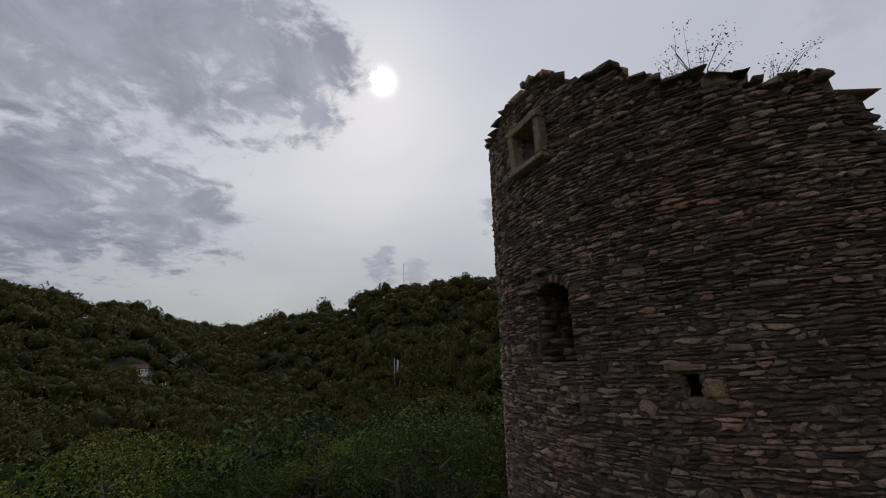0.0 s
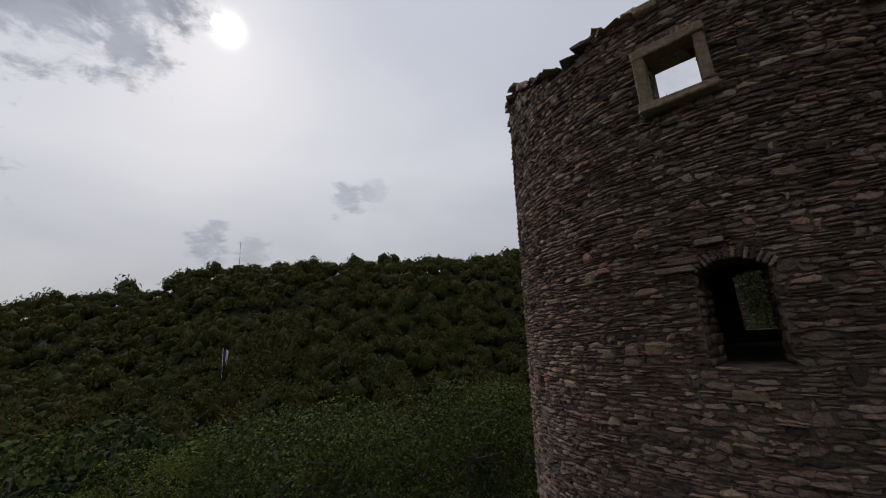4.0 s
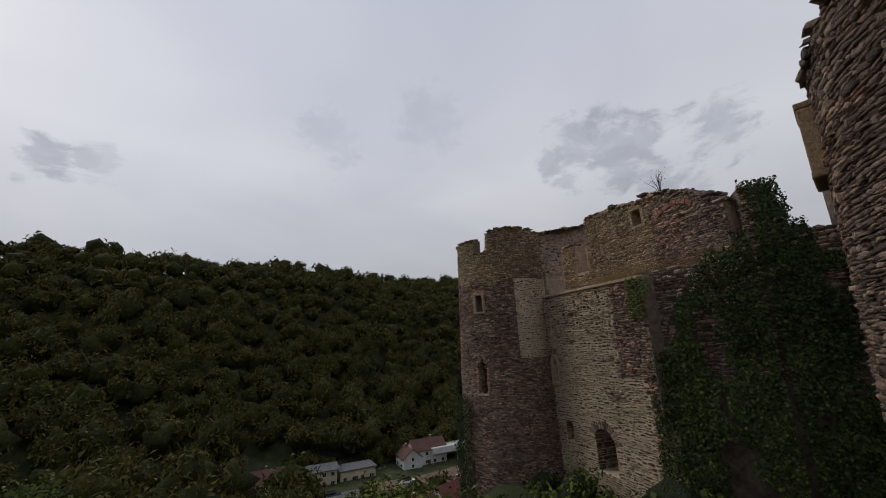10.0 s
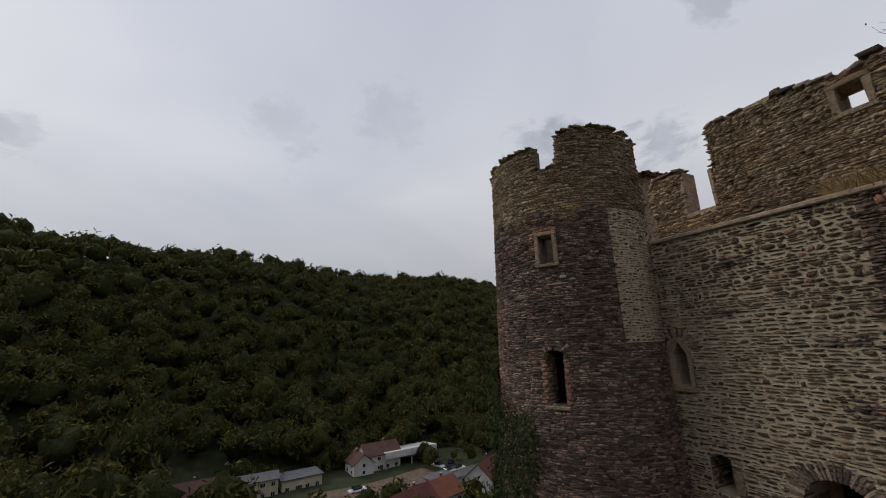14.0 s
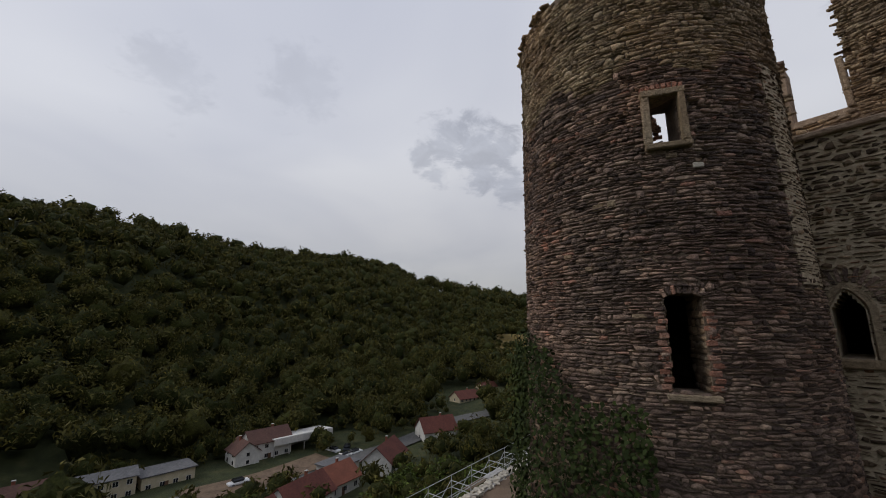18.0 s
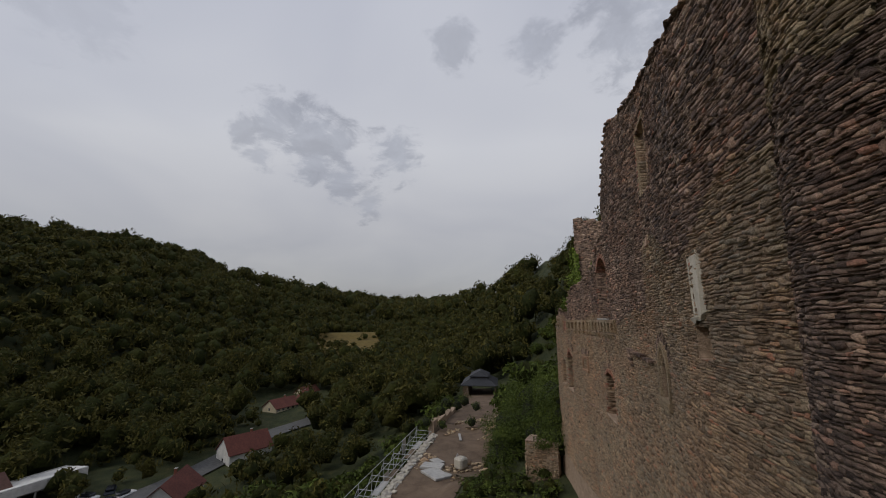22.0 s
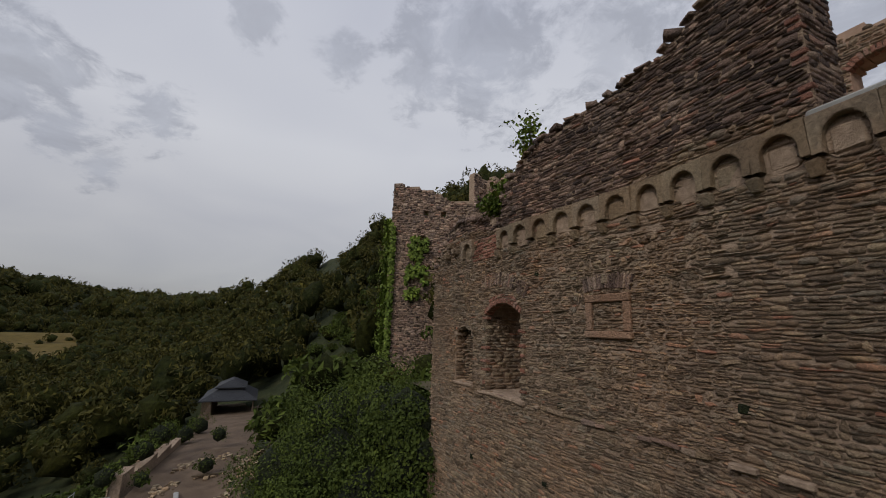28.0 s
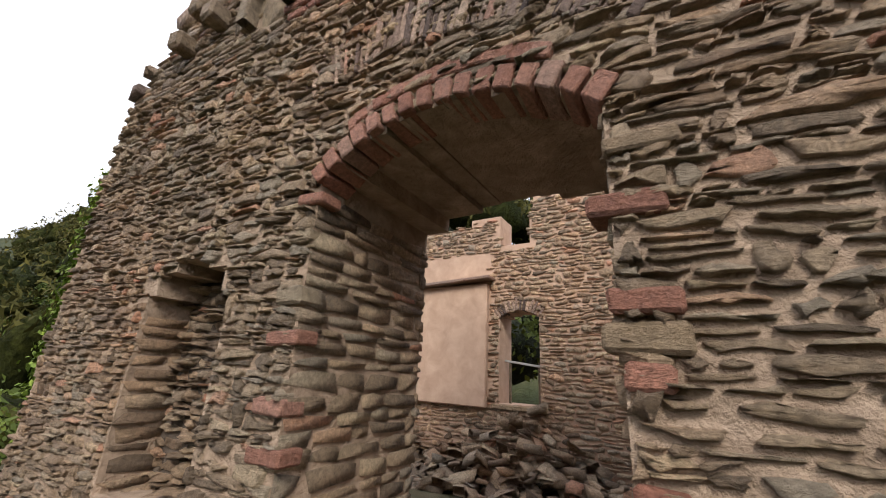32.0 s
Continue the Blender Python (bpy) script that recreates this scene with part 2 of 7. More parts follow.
def tree_leaf(n, b):
    """Leaves of the single trees: a tint for each tree, a shade for each leaf."""
    col = n.ramp(n.add("ShaderNodeObjectInfo").outputs["Random"], [(0.0, (0.030, 0.043, 0.013)), (0.4, (0.060, 0.080, 0.021)), (0.75, (0.092, 0.112, 0.027)), (1.0, (0.15, 0.168, 0.036))])
    col = n.mix(0.9, col, n.ramp(dice(n, False), [(0.0, (0.45, 0.48, 0.42)), (0.7, (1.1, 1.1, 1.0)), (1.0, (1.6, 1.5, 1.1))]), "MULTIPLY")
    n.put(b.inputs["Base Color"], col)
    b.inputs["Roughness"].default_value = 0.75
    b.inputs["Specular IOR Level"].default_value = 0.12


leaf_tree = material("foliage_tree", tree_leaf)
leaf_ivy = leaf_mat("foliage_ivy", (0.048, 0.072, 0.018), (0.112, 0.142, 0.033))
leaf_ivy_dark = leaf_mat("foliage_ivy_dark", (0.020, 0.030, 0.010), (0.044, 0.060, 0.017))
leaf_bright = leaf_mat("foliage_bright", (0.12, 0.18, 0.04), (0.22, 0.28, 0.06))
bark_mat = rough_mat("bark", (0.06, 0.05, 0.04), (0.13, 0.11, 0.09), 6)


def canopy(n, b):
    """The closed surface of a crown under its loose leaves: mottled green, the shade between clumps put into its
    colour.
    """
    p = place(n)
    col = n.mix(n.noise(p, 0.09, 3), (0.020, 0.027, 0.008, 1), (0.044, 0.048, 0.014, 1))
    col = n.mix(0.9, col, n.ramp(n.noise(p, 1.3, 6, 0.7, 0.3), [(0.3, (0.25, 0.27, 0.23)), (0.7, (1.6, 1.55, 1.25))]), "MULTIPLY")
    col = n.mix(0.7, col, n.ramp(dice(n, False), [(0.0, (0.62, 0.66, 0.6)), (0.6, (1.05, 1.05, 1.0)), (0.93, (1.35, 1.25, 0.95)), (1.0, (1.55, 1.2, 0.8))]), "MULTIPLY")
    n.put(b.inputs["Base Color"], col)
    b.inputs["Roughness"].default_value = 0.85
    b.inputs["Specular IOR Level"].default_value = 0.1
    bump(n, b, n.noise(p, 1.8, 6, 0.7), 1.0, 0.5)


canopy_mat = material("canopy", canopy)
# near-black mottle: shade inside shrubs and wall holes put into the colour
hollow_shade_mat = rough_mat("hollow_shade", (0.012, 0.018, 0.007), (0.035, 0.042, 0.015), 1.2, 2.5, 1.0, 0.6)


# ---- helpers for meshes ----
def mesh_of(name, verts, faces, mats=()):
    """A mesh from arrays of points and of faces with equal corner counts."""
    verts, faces = np.asarray(verts, "f"), np.asarray(faces, "i")
    me = bpy.data.meshes.new(name)
    me.vertices.add(len(verts))
    me.vertices.foreach_set("co", verts.ravel())
    k = faces.shape[1]
    me.loops.add(faces.size)
    me.loops.foreach_set("vertex_index", faces.ravel())
    me.polygons.add(len(faces))
    me.polygons.foreach_set("loop_start", np.arange(0, faces.size, k, dtype="i"))
    me.update(calc_edges=True)
    for m in mats:
        me.materials.append(m)
    return me


def part(name, bm, mat, parent, label="", m=None):
    """One mesh object under a thing or a part, from a bmesh or a mesh."""
    if isinstance(bm, bmesh.types.BMesh):
        me = bpy.data.meshes.new(name)
        bm.normal_update()
        bm.to_mesh(me)
        bm.free()
    else:
        me = bm
    if mat is not None and not me.materials:
        me.materials.append(mat)
    ob = new(name, me)
    ob.parent = parent
    if m is not None:
        ob.matrix_local = m
    if label:
        ob["label"] = label
    return ob


def box(bm, x0, x1, y0, y1, z0, z1, m=None):
    v = [bm.verts.new((x, y, z)) for x in (x0, x1) for y in (y0, y1) for z in (z0, z1)]
    for f in ((0, 1, 3, 2), (4, 6, 7, 5), (0, 4, 5, 1), (2, 3, 7, 6), (0, 2, 6, 4), (1, 5, 7, 3)):
        bm.faces.new([v[i] for i in f])
    if m is not None:
        bmesh.ops.transform(bm, matrix=m, verts=v)
    return v


def tube(bm, points, radii, sides=6):
    """A tapered tube along points."""
    rings = []
    for i, (p, r) in enumerate(zip(points, radii)):
        p = Vector(p)
        a, b = Vector(points[max(i - 1, 0)]), Vector(points[min(i + 1, len(points) - 1)])
        q = (b - a).to_track_quat("Z", "Y")
        rings.append([bm.verts.new(p + q @ Vector((r * math.cos(k * math.tau / sides), r * math.sin(k * math.tau / sides), 0))) for k in range(sides)])
    for a, b in zip(rings, rings[1:]):
        for k in range(sides):
            bm.faces.new((a[k], a[(k + 1) % sides], b[(k + 1) % sides], b[k]))
    bm.faces.new(rings[0][::-1])
    bm.faces.new(rings[-1])


def thing(name, label, category, kind="", group="", at=None):
    ob = new(name)
    if at is not None:
        ob.matrix_world = at
    return tagged(ob, label, category, group, kind)


# ---- ground and hills ----
CENTRE = (17.0, 6.0)
# heading; then radius and height at the mound's edge, the slope's foot, the valley's far side and the ridge
GROUND = [
    (-180, 14, -4, 30, 2, 60, 16, 110, 27.7), (-150, 14, -4.5, 30, -4, 60, -2, 130, 18.8), (-110, 14, -6, 32, -12, 70, -10, 180, 15.6), (-75, 14, -8.5, 45, -18, 90, -22, 300, 33.1),
    (-42, 11, -9, 60, -22, 130, -26, 480, 65.6), (-30, 11, -9, 62, -23, 150, -27, 560, 64.3), (-21, 11, -9, 62, -24, 190, -27, 900, 76.1), (-14, 11, -9, 60, -24, 150, -26, 460, 41.4),
    (-4, 11, -9, 56, -24, 115, -26, 310, 48.3), (8, 11, -9, 54, -25, 105, -27, 245, 42.1), (20, 11, -9, 54, -26, 100, -29, 225, 39.6), (35, 10.5, -9.5, 52, -30, 100, -33, 235, 42.1),
    (47, 11, -10, 50, -32, 112, -33, 255, 46.6), (58, 13, -10, 50, -33, 122, -33, 300, 46.9), (68, 14, -11, 50, -33, 126, -33, 340, 50.3), (74, 17, -11.2, 52, -33, 133, -32, 380, 52.3),
    (80, 20, -11.5, 54, -33, 140, -31, 420, 51.4), (86, 24, -11.5, 56, -32.5, 152.5, -29.5, 470, 36.8), (92, 28, -11.5, 58, -32, 165, -28, 520, 30.5), (100, 24, -11.5, 62, -27, 180, -25, 680, 28.7),
    (106, 42, -11.5, 70, -20, 180, -22, 900, 30), (111, 46, -11.5, 72, -15, 180, -19, 950, 33.6), (116, 46, -11.5, 72, -13.5, 170, -14, 600, 24.3), (121, 40, -11, 66, -11, 120, -2, 270, 24.4),
    (127, 26, -8, 50, -6, 90, 4, 170, 28.1), (134, 20, -6, 40, 0, 70, 12, 125, 28.1), (142, 16, -5, 34, 3, 60, 16, 105, 31.9), (158, 14, -4, 30, 4, 56, 17, 92, 36.7),
    (180, 14, -4, 30, 2, 60, 16, 110, 33.3),
]
_G = np.array(GROUND, float)


def ground_z(x, y):
    """The height of the ground at a place, or at arrays of places."""
    x, y = np.asarray(x, float), np.asarray(y, float)
    dx, dy = x - CENTRE[0], y - CENTRE[1]
    az, r = np.degrees(np.arctan2(dx, dy)), np.hypot(dx, dy)
    k = [np.interp(az, _G[:, 0], _G[:, i]) for i in range(1, 9)]
    mound = -3.9
    z = np.where(r < k[0] * 0.6, mound, 0.0)
    legs = [(k[0] * 0.6, mound, k[0], k[1]), (k[0], k[1], k[2], k[3]), (k[2], k[3], k[4], k[5]), (k[4], k[5], k[6], k[7])]
    for r0, z0, r1, z1 in legs:
        f = np.clip((r - r0) / (r1 - r0), 0, 1)
        s = f * f * (3 - 2 * f) * 0.5 + f * 0.5
        z = np.where((r >= r0) & (r < r1), z0 + (z1 - z0) * s, z)
    z = np.where(r >= k[6], k[7] + (r - k[6]) * 0.004, z)
    across = (x - 26.3) * 0.504 + (y - 6.44) * 0.864
    along = (x - 26.3) * 0.864 - (y - 6.44) * 0.504
    low = np.clip(-8.3 - 0.32 * across, -11.5, -8.3)
    z = np.where((across > -6) & (across < 14) & (along > -7) & (along < 24), np.minimum(z, low), z)
    wave = np.sin(x * 0.11 + 1) * np.cos(y * 0.13) + np.sin(x * 0.037 + y * 0.05)
    return z + wave * np.clip((r - 70) / 200, 0, 1) * 2.0


def build_ground():
    rings = np.concatenate([np.linspace(0, 30, 24), np.geomspace(31.5, 420, 74), np.geomspace(450, 4200, 22)])
    n = 300
    a = np.linspace(0, math.tau, n, endpoint=False)
    x = CENTRE[0] + np.outer(rings, np.sin(a))
    y = CENTRE[1] + np.outer(rings, np.cos(a))
    v = np.stack([x, y, ground_z(x, y)], -1).reshape(-1, 3)
    i, j = np.meshgrid(np.arange(len(rings) - 1), np.arange(n), indexing="ij")
    k = (j + 1) % n
    f = np.stack([i * n + j, i * n + k, (i + 1) * n + k, (i + 1) * n + j], -1).reshape(-1, 4)[:, ::-1]

    def grass(nn, b):
        p = place(nn)
        col = nn.ramp(nn.noise(p, 0.35, 6), [(0.3, (0.022, 0.03, 0.011)), (0.55, (0.045, 0.052, 0.019)), (0.78, (0.085, 0.078, 0.032))])
        nn.put(b.inputs["Base Color"], nn.mix(0.5, col, nn.ramp(nn.noise(p, 8, 4), [(0.3, (0.6, 0.6, 0.6)), (0.7, (1.3, 1.3, 1.2))]), "MULTIPLY"))
        b.inputs["Roughness"].default_value = 0.95
        bump(nn, b, nn.noise(p, 6, 6, 0.7), 0.8, 0.15)

    me = mesh_of("ground", v, f, [material("grassy_ground", grass)])
    me.polygons.foreach_set("use_smooth", np.ones(len(me.polygons), bool))
    ob = tagged(new("ground", me), "grassy dark green valley ground rising to wooded hills", "ground", kind="structure")
    return ob


ground = build_ground()


# ---- trees ----
def leaf_quads(rng, points, normals, size, spread=0.7):
    """Bent leaf-clump faces at points, turned about their normals: points and faces for mesh_of."""
    n = len(points)
    r = normals + rng.normal(0, spread, (n, 3))
    r /= np.linalg.norm(r, axis=1)[:, None]
    t = np.cross(r, rng.normal(0, 1, (n, 3)))
    t /= np.linalg.norm(t, axis=1)[:, None] + 1e-9
    b = np.cross(r, t)
    s = (size * rng.uniform(0.6, 1.35, n))[:, None]
    w = s * rng.uniform(0.45, 0.75, n)[:, None]
    v = np.stack([points - t * s, points + b * w + r * s * 0.15, points + t * s, points - b * w + r * s * 0.15], 1)
    return v.reshape(-1, 3), np.arange(4 * n).reshape(n, 4)


def leaf_tris(rng, points, normals, size, spread=0.7):
    """Leaf clumps as single bent-free triangles, for far trees."""
    v, _ = leaf_quads(rng, points, normals, size, spread)
    return v.reshape(-1, 4, 3)[:, :3].reshape(-1, 3)


def crown_points(rng, count, lobes, squash=0.8):
    """Points and outward ways on a crown of several lobes of unit size."""
    c = rng.normal(0, 1, (lobes, 3))
    c /= np.linalg.norm(c, axis=1)[:, None]
    c *= rng.uniform(0.25, 0.62, lobes)[:, None]
    c[:, 2] = c[:, 2] * 0.9
    rad = rng.uniform(0.32, 0.55, lobes)
    pick = rng.integers(0, lobes, count)
    w = rng.normal(0, 1, (count, 3))
    w[:, 2] = np.abs(w[:, 2]) * 0.9 - 0.25
    w /= np.linalg.norm(w, axis=1)[:, None]
    p = c[pick] + w * (rad[pick] * rng.uniform(0.75, 1.08, count))[:, None]
    p[:, 2] *= squash
    return p, w


@functools.cache
def ico(level=1):
    """A lumpy ball: points and triangles."""
    bm = bmesh.new()
    bmesh.ops.create_icosphere(bm, subdivisions=level, radius=1)
    for v in bm.verts:
        v.co *= 1.0 + 0.45 * noise.noise(v.co * 1.9) + 0.35 * noise.noise(v.co * 4.3)
    out = np.array([v.co[:] for v in bm.verts]), np.array([[v.index for v in f.verts] for f in bm.faces])
    bm.free()
    return out


def forest(name, label, spots, seed, leaf, leaves=160, size=0.19, core=None, level=1):
    """Many trees as one mesh of leaf clumps over dark cores. spots: rows of x, y, z, radius, height."""
    rng = np.random.default_rng(seed)
    kinds = []
    for _ in range(10):
        p, w = crown_points(rng, leaves, 7)
        kinds.append(leaf_tris(rng, p * 1.06, w, size))
    ob = thing(name, label, "forest", "stuff")
    spots = np.asarray(spots)
    which = rng.integers(0, len(kinds), len(spots))
    turn = rng.uniform(0, math.tau, len(spots))
    vs = []
    cv, cf = ico(level)
    cores = []
    for k in range(len(kinds)):
        sel = spots[which == k]
        if not len(sel):
            continue
        c, s = np.cos(turn[which == k]), np.sin(turn[which == k])
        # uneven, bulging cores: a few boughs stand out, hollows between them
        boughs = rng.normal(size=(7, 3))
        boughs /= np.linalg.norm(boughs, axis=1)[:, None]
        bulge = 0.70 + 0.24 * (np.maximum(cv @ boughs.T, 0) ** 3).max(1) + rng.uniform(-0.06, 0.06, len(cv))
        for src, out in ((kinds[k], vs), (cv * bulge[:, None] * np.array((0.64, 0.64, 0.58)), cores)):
            x = src[None, :, 0] * c[:, None] - src[None, :, 1] * s[:, None]
            y = src[None, :, 0] * s[:, None] + src[None, :, 1] * c[:, None]
            z = np.repeat(src[None, :, 2], len(sel), 0)
            out.append(np.stack([x * sel[:, 3:4] + sel[:, 0:1], y * sel[:, 3:4] + sel[:, 1:2], z * sel[:, 4:5] * 0.62 + sel[:, 2:3] + sel[:, 4:5] * 0.45], -1).reshape(-1, 3))
    v = np.concatenate(vs)
    part("leaves", mesh_of("leaves", v, np.arange(len(v)).reshape(-1, 3)), leaf, ob)
    v = np.concatenate(cores)
    m = len(v) // len(cv)
    f = (cf[None] + (np.arange(m) * len(cv))[:, None, None]).reshape(-1, 3)
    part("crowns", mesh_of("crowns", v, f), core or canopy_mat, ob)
    return ob


CLEARINGS = [(103, 61, 15), (111, 54, 10), (89, 73, 16), (82, 87, 14), (109, 29, 13), (124, 23, 13), (168, 9, 17), (140, 16, 12), (106, 40, 12), (96, 42, 14), (90, -25, 11), (126, 50, 10), (262, -27, 24), (240, -22, 18), (290, -32, 23), (316, -37, 22), (-149, 308, 26), (-127, 250, 17), (-122, 238, 12)]


def hill_trees():
    rng = np.random.default_rng(5)
    rows = []
    bands = [(-60, 40, 62, 330, 6.0, 5.3), (-48, -8, 330, 900, 13.0, 9.0), (40, 100, 112, 420, 6.2, 5.4), (62, 104, 84, 112, 6.0, 3.4), (100, 124, 85, 420, 7.0, 5.0), (84, 122, 420, 1150, 15.0, 10.5), (124, 180, 42, 140, 5.6, 4.0), (180, 215, 45, 120, 8.0, 5.0)]
    for a0, a1, r0, r1, gap, rad in bands:
        x, y = np.meshgrid(np.arange(-r1, r1, gap), np.arange(-r1, r1, gap))
        x, y = x.ravel() + rng.uniform(-0.45, 0.45, x.size) * gap, y.ravel() + rng.uniform(-0.45, 0.45, x.size) * gap
        r, az = np.hypot(x, y), np.degrees(np.arctan2(x, y))
        az = np.where(az < -90, az + 360, az)
        keep = (r > r0) & (r < r1) & (az > a0) & (az < a1)
        x, y, r = x[keep] + CENTRE[0], y[keep] + CENTRE[1], r[keep]
        count = len(x)
        ok = np.ones(count, bool)
        for cx, cy, cr in CLEARINGS:
            ok &= np.hypot(x - cx, y - cy) > cr
        ridge = np.interp(np.degrees(np.arctan2(x - CENTRE[0], y - CENTRE[1])), _G[:, 0], _G[:, 7])
        ok &= r < ridge * 1.06
        x, y, r = x[ok], y[ok], r[ok]
        radius = rad * rng.uniform(0.65, 1.3, len(x))
        rows.append(np.stack([x, y, ground_z(x, y) + 0.9, radius, radius * rng.uniform(1.5, 2.3, len(x))], 1))
    return np.concatenate(rows)


TREES = hill_trees()
NEAR = np.hypot(TREES[:, 0] - CENTRE[0], TREES[:, 1] - CENTRE[1]) < 185
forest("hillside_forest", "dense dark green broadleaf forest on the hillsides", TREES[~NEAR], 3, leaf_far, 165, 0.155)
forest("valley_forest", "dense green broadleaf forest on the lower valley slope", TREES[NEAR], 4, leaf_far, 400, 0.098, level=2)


# ---- masonry ----
class Line:
    """A wall's outer face along points on the plan; side 1: outward is to the left of the way."""

    def __init__(self, pts, side, lean=0.0):
        self.p = np.array(pts, float)
        d = np.diff(self.p, axis=0)
        self.l = np.hypot(d[:, 0], d[:, 1])
        self.s = np.r_[0, np.cumsum(self.l)]
        self.d = d / self.l[:, None]
        self.side, self.lean = side, lean

    def at(self, u, z, out=0.0):
        i = int(np.clip(np.searchsorted(self.s, u) - 1, 0, len(self.l) - 1))
        d = self.d[i]
        n = np.array((-d[1], d[0])) * self.side
        q = self.p[i] + d * (u - self.s[i]) + n * (out - self.lean * z)
        return np.array((q[0], q[1], z)), np.array((*d, 0.0)), np.array((*n, 0.0))


class Ring:
    """A round tower's outer face; u runs in degrees times RINGSTEP metres."""

    def __init__(self, centre, radius, taper):
        self.c, self.r, self.taper = centre, radius, taper
        self.k = radius * math.pi / 180

    def at(self, u, z, out=0.0):
        a = u / self.r
        r = self.r - self.taper * z + out
        c, s = math.cos(a), math.sin(a)
        return np.array((self.c[0] + r * c, self.c[1] + r * s, z)), np.array((-s, c, 0.0)), np.array((c, s, 0.0))

    def u(self, degrees):
        return radians(degrees) * self.r


class Hole:
    """An opening: kind rect, arch (low round head of that rise) or gothic (pointed head)."""

    def __init__(self, u0, u1, z0, z1, kind="rect", rise=0.0):
        self.u0, self.u1, self.z0, self.z1, self.kind, self.rise = u0, u1, z0, z1, kind, rise

    def head(self, u):
        if self.kind == "rect":
            return self.z1
        f = abs((u - self.u0) / (self.u1 - self.u0) * 2 - 1)
        if f > 1:
            return self.z1
        return self.z1 + self.rise * (math.sqrt(1 - f * f) if self.kind == "arch" else 1 - f ** 1.6)

    def has(self, u, z, grow=0.0):
        return self.u0 - grow < u < self.u1 + grow and self.z0 - grow < z < self.head(u) + grow


def steps(lo, hi, size, marks):
    """Grid lines from lo to hi about size apart, with a line at each mark."""
    m = sorted({lo, hi, *[x for x in marks if lo < x < hi]})
    out = [lo]
    for a, b in zip(m, m[1:]):
        n = max(1, round((b - a) / size))
        out += [a + (b - a) * (i + 1) / n for i in range(n)]
    return out


def backing(name, face, u0, u1, z0, top, holes, thick, mat, parent, size=0.16, inset=0.012):
    """The wall behind its facing stones: thick, cut through by its openings."""
    zmax = max(top(u) for u in np.linspace(u0, u1, 80))
    marks_u, marks_z = [], []
    for h in holes:
        marks_u += [h.u0, h.u1]
        marks_z += [h.z0, h.z1]
        if h.kind != "rect":
            marks_u += [h.u0 + (h.u1 - h.u0) * i / 10 for i in range(1, 10)]
            marks_z += [h.z1 + h.rise * i / 5 for i in range(1, 6)]
    us, zs = steps(u0, u1, size, marks_u), steps(z0, zmax, size, marks_z)
    keep = np.zeros((len(us) + 1, len(zs) + 1), bool)
    for i in range(len(us) - 1):
        uc = (us[i] + us[i + 1]) / 2
        t = top(uc)
        for j in range(len(zs) - 1):
            zc = (zs[j] + zs[j + 1]) / 2
            keep[i + 1, j + 1] = zc < t - 0.03 and not any(h.has(uc, zc) for h in holes)
    outer = [[face.at(u, z, -inset)[0] for z in zs] for u in us]
    inner = [[face.at(u, z, -(thick(u, z) if callable(thick) else thick))[0] for z in zs] for u in us]
    verts, faces = [], []

    def quad(*q):
        faces.append(range(len(verts), len(verts) + 4))
        verts.extend(q)

    for i in range(len(us) - 1):
        for j in range(len(zs) - 1):
            if not keep[i + 1, j + 1]:
                continue
            o, n = outer, inner
            quad(o[i][j], o[i + 1][j], o[i + 1][j + 1], o[i][j + 1])
            quad(n[i][j], n[i][j + 1], n[i + 1][j + 1], n[i + 1][j])
            if not keep[i, j + 1]:
                quad(o[i][j], o[i][j + 1], n[i][j + 1], n[i][j])
            if not keep[i + 2 if i + 2 < len(us) else -1, j + 1]:
                quad(o[i + 1][j], n[i + 1][j], n[i + 1][j + 1], o[i + 1][j + 1])
            if not keep[i + 1, j]:
                quad(o[i][j], n[i][j], n[i + 1][j], o[i + 1][j])
            if not keep[i + 1, j + 2 if j + 2 < len(zs) else -1]:
                quad(o[i][j + 1], o[i + 1][j + 1], n[i + 1][j + 1], n[i][j + 1])
    return part(name, mesh_of(name, verts, faces), mat, parent)


def stone_kinds(count, seed):
    """Rough broken slabs of unit length and height, six-cornered; y is the depth, outward positive."""
    rng = np.random.default_rng(seed)
    out = []
    for _ in range(count):
        base = np.array([(-0.5, -0.42), (rng.uniform(-0.25, 0.25), -0.5), (0.5, -0.42), (0.5, 0.42), (rng.uniform(-0.25, 0.25), 0.5), (-0.5, 0.42)])
        base += rng.uniform(-0.10, 0.10, (6, 2)) * np.array((0.9, 1.3))
        wedge = rng.uniform(-0.32, 0.32)
        base[:, 1] *= 1 + wedge * base[:, 0] * 2
        cut = rng.integers(0, 4)
        k = (0, 2, 3, 5)[cut]
        base[k] *= np.array((rng.uniform(0.68, 1.0), rng.uniform(0.5, 1.0)))
        cap = base * np.array((rng.uniform(0.94, 1.0), rng.uniform(0.82, 0.99))) + np.array((0, rng.uniform(-0.05, 0.07)))
        tip = rng.uniform(0.5, 0.95, 6) + base[:, 0] * rng.uniform(-0.6, 0.6) + base[:, 1] * rng.uniform(-0.9, 0.7)
        out.append([(x, -2.6, z) for x, z in base] + [(x, d, z) for (x, z), d in zip(cap, tip)])
    faces = [(i, (i + 1) % 6, 6 + (i + 1) % 6, 6 + i) for i in range(6)] + [(6, 7, 8, 11), (8, 9, 10, 11)]
    return np.array(out), np.array(faces)


STONES, STONE_FACES = stone_kinds(40, 11)


